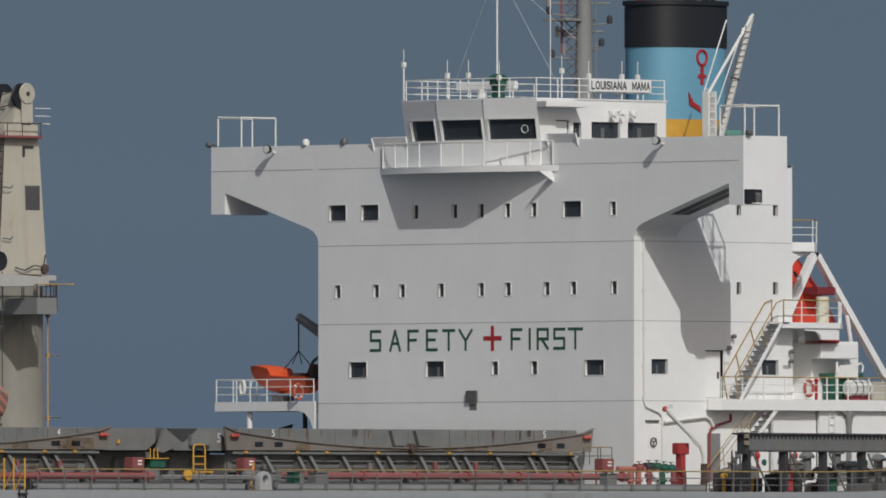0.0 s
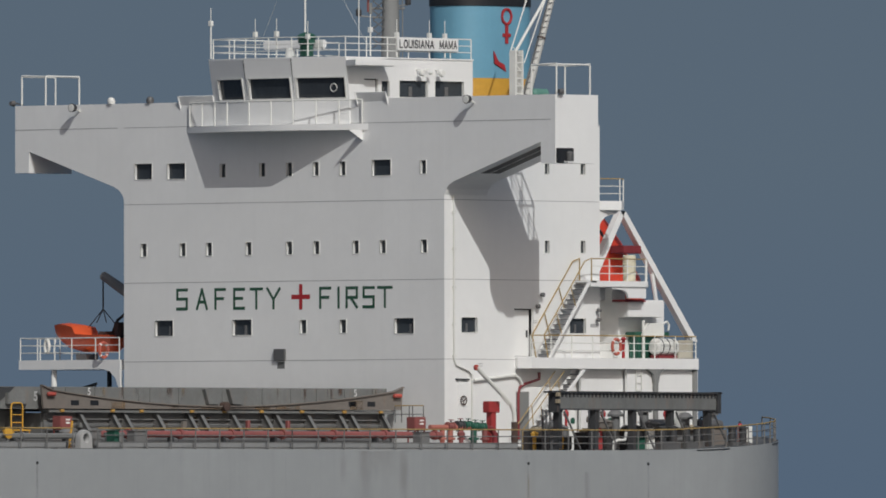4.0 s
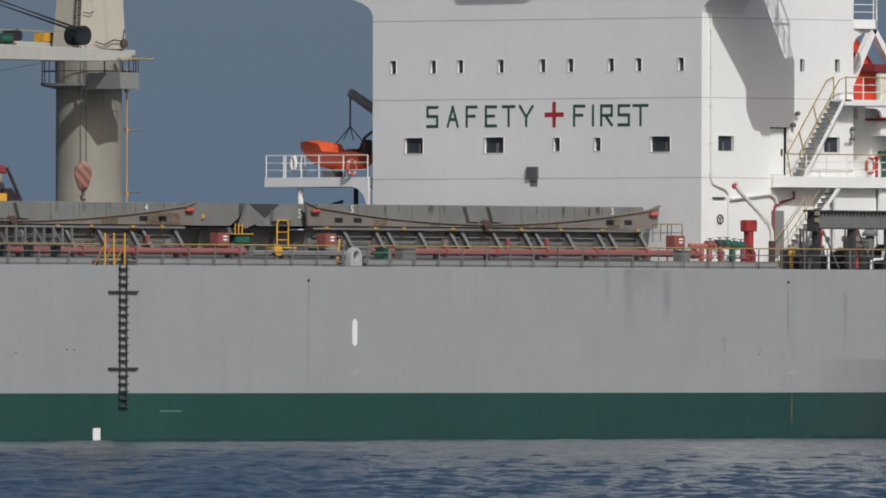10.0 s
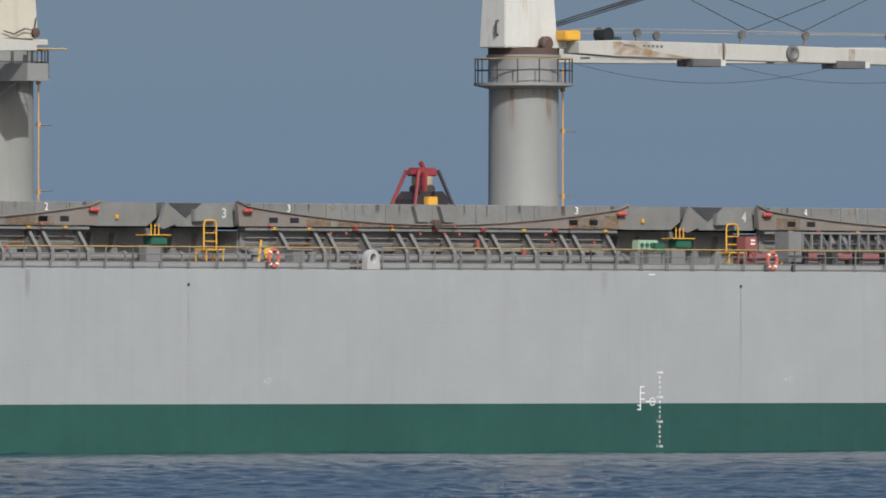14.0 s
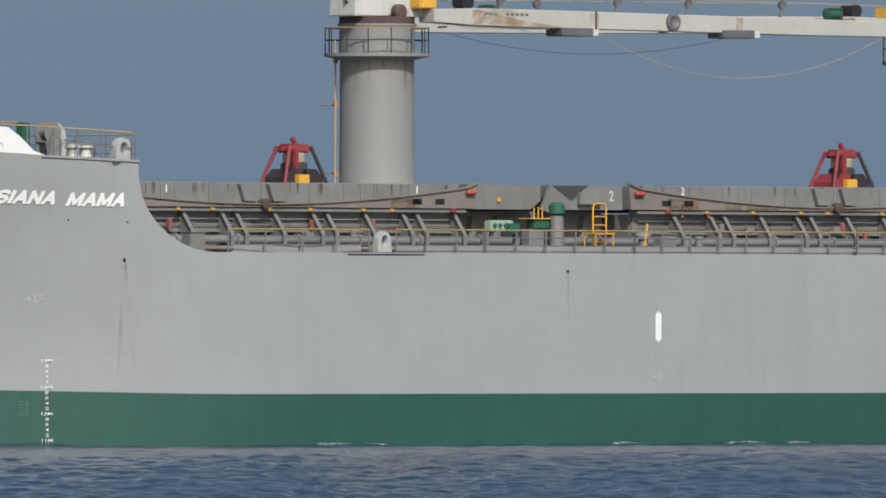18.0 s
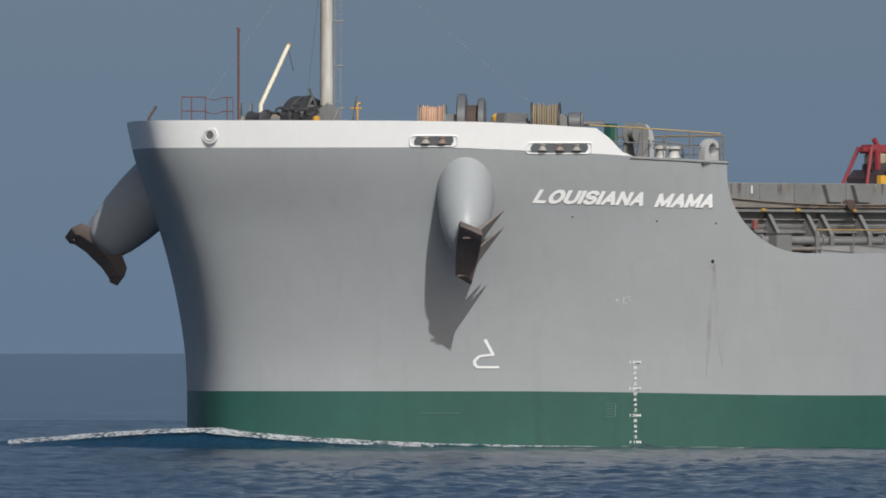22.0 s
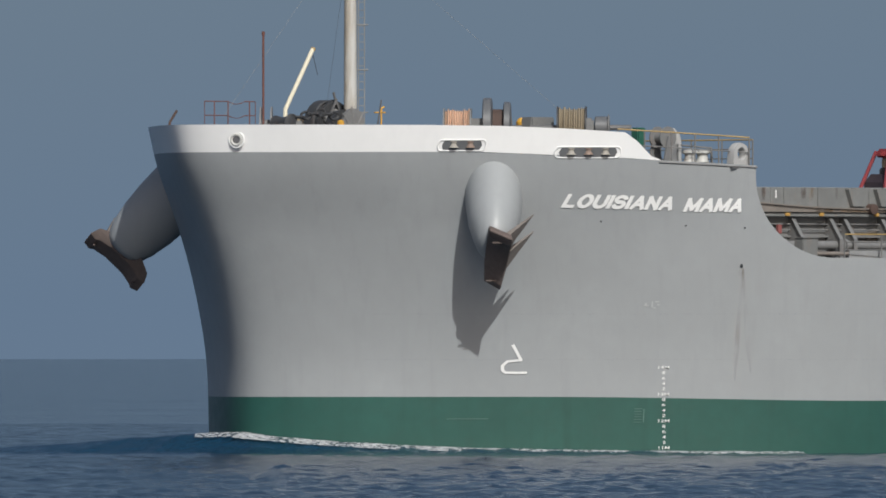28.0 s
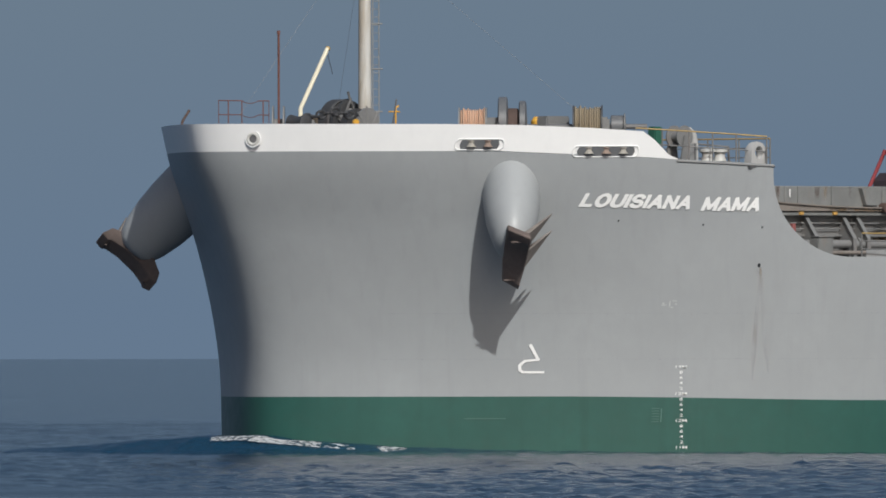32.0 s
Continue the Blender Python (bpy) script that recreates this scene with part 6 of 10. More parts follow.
def hatch(cx, number, rng):
    h = thing("hatch_coaming", (cx, 0, DECK), "grey steel hatch coaming with slanted stays on the main deck", "hatch coaming", "hatch coamings")
    for y in (-7.4, 7.3):
        part("side_plate", box(B(), cx - 10.7, cx + 10.7, y, y + 0.1, 7.1, 8.7), COAM_GREY, h)
    for s in (-1, 1):
        part("end_plate", box(B(), cx + s * 10.7 - 0.05, cx + s * 10.7 + 0.05, -7.28, 7.28, 7.1, 8.7), COAM_GREY, h)
    part("coaming_bar", bevelled(box(B(), cx - 10.8, cx + 10.8, 7.28, 7.82, 8.7, 8.84), 0.02), HATCH_GREY, h, "stained coaming top bar")
    part("stiffener", box(B(), cx - 10.7, cx + 10.7, 7.4, 7.58, 7.92, 7.99), COAM_GREY, h)
    part("stiffener", box(B(), cx - 10.7, cx + 10.7, 7.4, 7.55, 7.35, 7.4), COAM_GREY, h)
    u = -10.3
    k = 0
    while u < 10.4:
        shared("coaming_stay", STAY, h, (cx + u, 0, 0))
        u += 0.75 if k % 3 == 1 else 2.0
        k += 1
    for k in range(9):
        shared("cleat", CLEAT if rng.random() < 0.85 else CLEAT_RED, h, (cx - 9.6 + k * 2.4 + rng.uniform(-0.5, 0.5), 7.86, 8.72))
    if number in (3, 2):
        for k in range(14 if number == 3 else 4):
            shared("marker_disc", DISC, h, (cx + rng.uniform(-10, 10), 7.95, rng.choice((8.3, 8.62, 8.92))), "bright red marker disc")
    for z, r in ((8.42, 0.035), (8.2, 0.025), (7.62, 0.04)):
        part("hydraulic_pipe", tube(B(), (cx - 10.5, 7.52, z), (cx + 10.5, 7.52, z), r, 6), rng.choice((STEEL, RUSTY_BAND, COAM_GREY)), h)
    for k in range(12):
        shared("junction_box", JUNCTION[rng.randrange(4)], h, (cx + rng.uniform(-10, 10), 7.5 + rng.uniform(0, 0.5), rng.choice((7.3, 7.7, 8.05))))
    for k in range(9):
        u, w = rng.uniform(-9.5, 9.5), rng.uniform(0.2, 0.7)
        z = rng.uniform(7.3, 8.0)
        part("rust_patch", box(B(), cx + u - w, cx + u + w, 7.4, 7.404, z, z + rng.uniform(0.3, 0.65)), RUST_WASH, h, "orange rust patch on the coaming")
    cv = thing("hatch_cover", (cx, 0, 8.85), f"grey folding hatch cover panels with rust stains, marked {number}", "hatch cover", "hatch covers")
    for k in range(4):
        a = cx - 10.45 + k * 5.23
        p = part("cover_panel", bevelled(box(B(), a, a + 5.2, -CY, CY, 8.87, 9.82), 0.03, 1), HATCH_GREY, cv, "grey rust-streaked cover panel")
        for j in (0.9, 2.7, 4.5):
            part("side_rib", box(B(), a + j - 0.05, a + j + 0.05, CY, CY + 0.05, 9.1, 9.8), HATCH_GREY, p)
    prof = [(u, 8.98 + 0.66 * (abs(u) / 10.6) ** 1.9 + 0.12 * max(0.0, abs(u) - 11.05) / 0.3) for u in [-11.35 + 22.7 * k / 38 for k in range(39)]]
    bm = prism(B(), [(cx + u, z) for u, z in prof] + [(cx + 11.22, 8.88), (cx - 11.22, 8.88)], "xz", CY + 0.01, CY + 0.12)
    sk = part("side_skirt", bm, RUSTY_BAND, cv, "brown rust-stained arched side skirt", 20)
    bm = prism(B(), [(cx + u, z + 0.05) for u, z in prof] + [(cx + u, z) for u, z in prof[::-1]], "xz", CY, CY + 0.2)
    part("skirt_flange", bm, RUSTY_BAND, sk)
    for k in range(7):
        u, w = rng.uniform(-10, 10), rng.uniform(0.3, 1.0)
        part("rust_patch", box(B(), cx + u - w, cx + u + w, CY + 0.12, CY + 0.124, 8.89, 8.97 + 0.5 * min(1, abs(u) / 10.6) ** 1.9), RUST_WASH, sk, "orange rust wash on the skirt")
    for s in (-1, 1):
        for u in (9.3, 8.1):
            part("lightening_hole", box(B(), cx + s * u - 0.25, cx + s * u + 0.25, CY + 0.12, CY + 0.124, 9.02, 9.24), BLACK, sk)
        part("wheel_cover", lathe(B(), [(0.06, -0.24), (0.09, -0.2), (0.09, 0.2), (0.06, 0.24)], (cx + s * 10.86, CY + 0.24, 9.5), "X", 12), LIGHT_RED, cv, "red painted wheel cover")
        if number == 1:
            u = 5.0 if s > 0 else -8.15
            words = box(B(), cx + u - 0.03, cx + u + 0.03, CY + 0.05, CY + 0.056, 9.41, 9.71)
        else:
            words = flat_words(str(number), 0.5, lambda u, v, s=s: (cx + s * 8.36 + 0.1 - u, CY + 0.056, 9.47 + v), 0.19, 0.3)
        part("number", words, MARK_WHITE, cv, "white hatch number", 0)
    bm = B()
    for u in (-0.75, 0.75):
        prism(bm, ((cx + u - 0.55, 9.75), (cx + u + 0.55, 9.75), (cx + u + 0.3, 9.1), (cx + u - 0.3, 9.1)), "xz", CY + 0.01, CY + 0.22)
    part("fold_hinge", bm, HATCH_GREY, cv, "grey folding hinge plates")
    part("hinge_pin", lathe(B(), [(0.2, 0), (0.2, 0.3), (0.1, 0.32)], (cx, CY, 9.0), "Y", 14), RUST, cv)
    for u in (-9.9, -7.4, -6.8, -6.3, -4.9, -3.2, -2.2, 2.1, 3.0, 3.6, 5.4, 5.9, 7.1, 9.6, 0.9, -1.2):
        u += rng.uniform(-0.4, 0.4)
        w = rng.uniform(0.05, 0.2)
        part("rust_run", box(B(), cx + u - w, cx + u + w, CY + 0.003, CY + 0.006, 9.2 + rng.uniform(0, 0.25), 9.8), rng.choice((STAIN, STAIN_GREY, COVER_RUN, COVER_RUN, COVER_RUN)), cv, "rust run on the cover side")


rng = random.Random(7)
for cx, number in zip(HATCHES, (5, 4, 3, 2, 1)):
    hatch(cx, number, rng)


def cross_deck(gx, number, length=4.0):
    """Stowage ends and trunk between two hatches; gx is the middle of the gap."""
    t = thing("hatch_end_trunk", (gx, 0, DECK), "dark grey stowage trunk between two hatches", "trunk", "hatch end trunks")
    part("trunk", box(B(), gx - length, gx + length, -6.2, 6.2, 7.1, 8.8), HATCH_GREY, t)
    bm = prism(B(), ((gx - 0.25, 9.82), (gx - length + 0.02, 9.82), (gx - length + 0.02, 8.86), (gx - 0.9, 8.86), (gx - 0.25, 9.3)), "xz", -7.4, 7.4)
    part("aft_stow", bm, HATCH_GREY, t, "grey folded cover end", 0)
    bm = prism(B(), ((gx + 0.25, 9.82), (gx + length - 0.02, 9.82), (gx + length - 0.02, 8.86), (gx + 0.8, 8.86), (gx + 0.25, 9.2)), "xz", -7.4, 7.4)
    part("forward_stow", bm, HATCH_GREY, t, "grey folded cover end", 0)
    # thin dark plate that paints a triangular shadow on the stow side
    bm = prism(B(), ((gx - 2.3, 9.8), (gx - 0.4, 9.8), (gx - 1.4, 9.2)), "xz", 7.4, 7.42)
    part("shadow_recess", bm, DARK, t, "thin dark triangle painted as a shaded recess")
    bm = prism(B(), ((gx - 0.8, 9.0), (gx - 0.5, 9.45), (gx - 0.1, 9.75), (gx + 0.1, 9.3), (gx + 0.35, 8.85), (gx, 8.75)), "xz", 7.42, 7.6)
    part("hinge_arm", bm, COAM_GREY, t, "grey hinge arm")
    for u in (-3.0, -1.6, 1.7, 3.0):
        bm = prism(B(), ((gx + u - 0.35, 7.1), (gx + u + 0.35, 7.1), (gx + u, 8.6)), "xz", 6.2, 6.5)
        part("stay", bm, COAM_GREY, t, "", 0)
    words = flat_words(str(number), 0.5, lambda u, v: (gx - length + 0.75 - u, 7.42, 9.2 + v), 0.24, 0.42, 0.015)
    part("number", words, FADED, t, "faded hatch number", 0)
    bm = box(B(), gx - 2.9, gx - 1.7, 7.4, 7.62, 9.05, 9.55)
    part("hydraulic_box", bevelled(bm, 0.03), HATCH_GREY, t)
    part("lamp", bevelled(box(B(), gx + 2.45, gx + 2.6, 7.4, 7.5, 9.14, 9.31), 0.02), YELLOW, t)


GAPS = (56.6, 86.6, 117.0, 147.6)
for g, num in zip(GAPS, (5, 4, 3, 2)):
    cross_deck(g, num, 4.2)


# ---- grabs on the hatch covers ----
# near-black copy of the red: paints shade on the aft arms, darkens shells
GRAB_SHADE = mat("shaded_grab_paint", (0.035, 0.026, 0.032), 0.55, var=0.3, dirt=0.4)


def grab(x, y=0.0):
    g = thing("cargo_grab", (x, y, 9.82), "red clamshell cargo grab with yellow box, parked on the hatch cover", "grab", "cargo grabs")
    z = 9.82
    part("head", bevelled(hexa(B(), [(x - 0.55, y - 0.4, z + 1.25), (x + 0.55, y - 0.4, z + 1.25), (x + 0.55, y + 0.4, z + 1.25), (x - 0.55, y + 0.4, z + 1.25), (x - 0.5, y - 0.35, z + 1.6), (x + 0.5, y - 0.35, z + 1.6), (x + 0.5, y + 0.35, z + 1.6), (x - 0.5, y + 0.35, z + 1.6)]), 0.05), RED, g)
    part("lifting_eye", tube(B(), (x - 0.1, y, z + 1.55), (x + 0.1, y, z + 1.82), 0.1, 8), RED, g)
    for sx in (-1, 1):
        for sy in (-1, 1):
            part("arm", tube(B(), (x + sx * 0.56, y + sy * 0.36, z + 1.5), (x + sx * 1.12, y + sy * 0.68, z + 0.05), 0.075, 8), RED if sx > 0 else GRAB_SHADE, g)
        bm = prism(B(), ((sx * 0.1 + x, z), (sx * 0.98 + x, z), (sx * 0.95 + x, z + 0.3), (sx * 0.6 + x, z + 0.62), (sx * 0.1 + x, z + 0.62)), "xz", y - 0.62, y + 0.62)
        part("shell", bm, RED if sx > 0 and 110 < x < 130 else GRAB_SHADE, g, "clamshell half", 0)
    part("mast_plate", bevelled(box(B(), x + 0.28, x + 0.5, y + 0.42, y + 0.6, z + 0.2, z + 1.4), 0.03), RED, g, "red upright plate")
    part("cross_beam", bevelled(box(B(), x - 0.8, x + 0.8, y - 0.15, y + 0.15, z + 1.3, z + 1.5), 0.03), RED, g)
    part("cylinder", lathe(B(), [(0.4, z + 0.85), (0.44, z + 0.9), (0.44, z + 1.2), (0.38, z + 1.25)], (x, y, 0), seg=16), ROPE_TAN, g, "pale drum")
    part("lower_block", bevelled(box(B(), x - 0.35, x + 0.35, y - 0.45, y + 0.45, z + 0.5, z + 0.86), 0.05), DARK, g)
    part("control_box", bevelled(box(B(), x - 0.02, x + 0.55, y + 0.62, y + 0.9, z + 0.02, z + 0.4), 0.03), YELLOW, g, "yellow control box")
    part("hose", pipe(B(), [(x + 0.6, y + 0.4, z + 1.3), (x + 0.75, y + 0.55, z + 0.8), (x + 0.7, y + 0.6, z + 0.5), (x + 0.9, y + 0.5, z + 0.4)], 0.04), BLACK, g)


for x in (64.35, 94.5, 124.1, 154.05):
    grab(x)

# ---- deck edge ----
def deck_rail(x0, x1, side=1):
    n = max(2, int(abs(x1 - x0) / 3))
    pts = []
    for k in range(n + 1):
        x = x0 + (x1 - x0) * k / n
        pts.append((x, side * (half(x, deck_edge(x)) - 0.18), deck_edge(x)))
    return railing(pts, 0.88, "grey deck edge railing with a yellow top bar", DECK_RAIL, RAIL_YELLOW, 1.45, 3, 0.03, "deck edge railings")


DECK_RAIL = mat("rail_grey_paint", (0.16, 0.16, 0.155), 0.6, var=0.2, rust=0.3)
RAIL_YELLOW = mat("rail_yellow_paint", (0.39, 0.27, 0.10), 0.55, var=0.2, rust=0.15)
for a, b_ in ((171.9, 165.0), (163.6, 151), (151, 139), (139, 127), (127, 114.4), (113.0, 101), (101, 89), (89, 74.5), (72.2, 59.5), (58.0, 46), (46, 33), (33, 21)):
    deck_rail(a, b_)
pts = []
for k in range(14):
    x = 21 - 12.5 * k / 13
    pts.append((x, half(x, deck_edge(x)) - 0.18, deck_edge(x)))
railing(pts, 0.9, "grey stern railing with a yellow top bar", DECK_RAIL, RAIL_YELLOW, 1.3, 3, 0.03, "deck edge railings")
deck_rail(170, 36, -1)


WATERWAY = mat("waterway_grey_paint", (0.27, 0.275, 0.275), 0.6, var=0.12, rust=0.12, streak=0.25)


def waterway(x0, x1):
    """Low upright plate that holds deck water, inside the railing."""
    bm = B()
    n = max(1, int(abs(x1 - x0) / 4))
    rows = []
    for k in range(n + 1):
        x = x0 + (x1 - x0) * k / n
        y, z = half(x, 7.1) - 0.42, deck_edge(x)
        rows.append([bm.verts.new(p) for p in ((x, y, z), (x, y, z + 0.31), (x, y - 0.03, z + 0.31), (x, y - 0.03, z))])
    for a, b_ in zip(rows, rows[1:]):
        for j in range(4):
            bm.faces.new((a[j], a[(j + 1) % 4], b_[(j + 1) % 4], b_[j]))
    bm.faces.new(rows[0])
    bm.faces.new(rows[-1][::-1])
    bmesh.ops.recalc_face_normals(bm, faces=bm.faces)
    return solo("waterway_plate", bm, WATERWAY, ((x0 + x1) / 2, half((x0 + x1) / 2, 7.1) - 0.43, DECK), "low light grey steel plate along the deck edge", "deck plate", "waterway plates", smooth=0)


for a, b_ in ((171.5, 165.2), (163.4, 139.0), (138.8, 114.6), (112.8, 89.0), (88.8, 74.7), (72.0, 59.7), (57.8, 31.5)):
    waterway(a, b_)

CHOCK_GREY = mat("chock_grey_paint", (0.42, 0.42, 0.41), 0.5, var=0.1, rust=0.15)


def chock(x, y, z, label="pale grey round mooring chock at the deck edge", s=1.0, turn=0.0):
    c = thing("mooring_chock", (x, y, z), label, "chock", "mooring chocks")
    n = 20
    bm = B()
    rows = []
    for yy, ro, ri in ((-0.16 * s, 1.0, 0.62), (-0.08 * s, 1.06, 0.5), (0.08 * s, 1.06, 0.5), (0.16 * s, 1.0, 0.62)):
        outer, inner = [], []
        for k in range(n):
            a = k * math.tau / n
            oz = math.sin(a) * 0.36 * s * ro + 0.44 * s
            ox = math.cos(a) * 0.33 * s * ro
            if math.sin(a) < 0:
                oz = 0.0 if math.sin(a) < -0.5 else oz * 0.5
                ox = math.copysign(0.36 * s, ox)
            outer.append(bm.verts.new((x + ox, y + yy, z + oz)))
            inner.append(bm.verts.new((x + math.cos(a) * 0.3 * s * ri, y + yy, z + 0.46 * s + math.sin(a) * 0.34 * s * ri)))
        rows.append((outer, inner))
    for (oa, ia), (ob, ib) in zip(rows, rows[1:]):
        for k in range(n):
            j = (k + 1) % n
            bm.faces.new((oa[k], oa[j], ob[j], ob[k]))
            bm.faces.new((ia[j], ia[k], ib[k], ib[j]))
    for o, i in (rows[0], rows[-1]):
        for k in range(n):
            j = (k + 1) % n
            bm.faces.new((o[k], o[j], i[j], i[k]))
    bmesh.ops.recalc_face_normals(bm, faces=bm.faces)
    part("body", bm, CHOCK_GREY, c)
    part("seat", box(B(), x - 0.5 * s, x + 0.5 * s, y - 0.25 * s, y + 0.25 * s, z - 0.03, z + 0.02), DECK_GREY, c)
    return c


for x in (164.2, 113.5, 58.7):
    chock(x, 15.8, DECK)
    solo("deck_plate", box(B(), x - 1.9, x + 1.9, 15.2, 16.1, DECK - 0.01, DECK + 0.03), DECK_GREY, (x, 15.7, DECK), "grey doubling plate under the chock", "plate", "chock plates")


RING_RED = mat("faded_ring_red", (0.52, 0.13, 0.09), 0.6, var=0.15)


def life_ring(x, y, z):
    r = thing("life_ring", (x, y, z), "faded red life ring with white bands hung on the railing", "life ring", "life rings")
    for k in range(8):
        bm = B()
        for j in range(4):
            a, c = (k * 4 + j) * math.tau / 32, (k * 4 + j + 1) * math.tau / 32
            tube(bm, (x + 0.27 * math.cos(a), y, z + 0.33 * math.sin(a)), (x + 0.27 * math.cos(c), y, z + 0.33 * math.sin(c)), 0.07, 8)
        part("segment", bm, RING_RED, r)
    for k in range(4):
        a = k * math.tau / 4 + 0.8
        part("band", tube(B(), (x + 0.27 * math.cos(a - 0.1), y, z + 0.33 * math.sin(a - 0.1)), (x + 0.27 * math.cos(a + 0.1), y, z + 0.33 * math.sin(a + 0.1)), 0.076, 8), MARK_WHITE, r)


for x in (119.2, 90.4):
    life_ring(x, 16.0, 7.55)
life_ring(19.9, 10.9, 11.7)
life_ring(29.98, -10.85, 11.65)


# ---- pipes along the deck ----
def pipe_run(x0, x1, y, z, r, m, label, posts=True):
    p = thing("deck_pipe", ((x0 + x1) / 2, y, DECK), label, "pipe", "deck pipes")
    part("line", tube(B(), (x0, y, z), (x1, y, z), r, 12), m, p)
    n = int(abs(x1 - x0) / 3.2)
    for k in range(n + 1):
        x = min(x0, x1) + 0.4 + k * 3.2
        if x > max(x0, x1):
            break
        part("flange", tube(B(), (x - 0.06, y, z), (x + 0.06, y, z), r * 1.5, 12), m, p)
        part("support", box(B(), x + 0.5, x + 0.62, y - r, y + r, DECK, z - r * 0.7), DARK, p)


pipe_run(33.5, 55.5, 13.0, 7.76, 0.15, PIPE_RED, "red primed deck fire main on low supports")
pipe_run(62.5, 89.0, 13.0, 7.72, 0.15, PIPE_RED, "red primed deck fire main on low supports")
pipe_run(56.0, 62.0, 13.0, 7.66, 0.12, CRANE_GREY, "grey deck pipe with flanges on supports")
pipe_run(90.5, 171.0, 7.95, 7.62, 0.17, COAM_GREY, "grey deck pipe with flanges on supports")
pipe_run(90.5, 171.0, 8.7, 7.3, 0.08, RUSTY_BAND, "grey deck pipe with flanges on supports")
pipe_run(34.0, 89.0, 8.7, 7.35, 0.09, COAM_GREY, "grey deck pipe with flanges on supports")
pipe_run(36.0, 88.0, 12.2, 7.5, 0.1, STEEL, "thin grey deck pipe on supports")


def hose_box(x, y, z=DECK):
    h = thing("hose_box", (x, y, z), "dark red hose box on legs with white lettering bars", "hose box", "hose boxes")
    part("cabinet", bevelled(box(B(), x - 0.36, x + 0.36, y - 0.26, y + 0.26, z + 0.85, z + 1.45), 0.03), PIPE_RED, h)
    for dx in (-0.3, 0.3):
        for dy in (-0.2, 0.2):
            part("leg", box(B(), x + dx - 0.03, x + dx + 0.03, y + dy - 0.03, y + dy + 0.03, z, z + 0.86), PIPE_RED, h)
    for k in range(2):
        part("lettering_bar", box(B(), x - 0.2, x + 0.05, y + 0.26, y + 0.266, z + 1.12 + k * 0.14, z + 1.19 + k * 0.14), MARK_WHITE, h)


for x, y in ((52.45, 8.45), (59.15, 8.45), (34.0, 12.0), (90.0, 14.2)):
    hose_box(x, y)


def yellow_steps(x, y):
    t = thing("step_ladder", (x, y, DECK), "yellow steel step ladder with hooped handrails", "ladder", "yellow step ladders")
    for dx in (-0.35, 0.35):
        pts = [(x + dx, y, 7.5), (x + dx, y, 8.95), (x + dx * 0.8, y, 9.08), (x + dx * 0.5, y, 9.1)]
        part("stile", pipe(B(), pts, 0.035), YELLOW, t)
    bm = tube(B(), (x - 0.18, y, 9.1), (x + 0.18, y, 9.1), 0.035)
    part("hoop_top", bm, YELLOW, t)
    for k in range(4):
        part("rung", tube(B(), (x - 0.35, y, 7.6 + k * 0.33), (x + 0.35, y, 7.6 + k * 0.33), 0.025, 6), YELLOW, t)
    part("landing", box(B(), x - 0.45, x + 0.6, y - 0.3, y + 0.4, 7.9, 7.96), YELLOW, t)
    for dx, dy in ((-0.4, 0.35), (0.55, 0.35), (-0.4, -0.25), (0.55, -0.25)):
        part("leg", tube(B(), (x + dx, y + dy, 7.1), (x + dx, y + dy, 7.92), 0.03, 6), YELLOW, t)


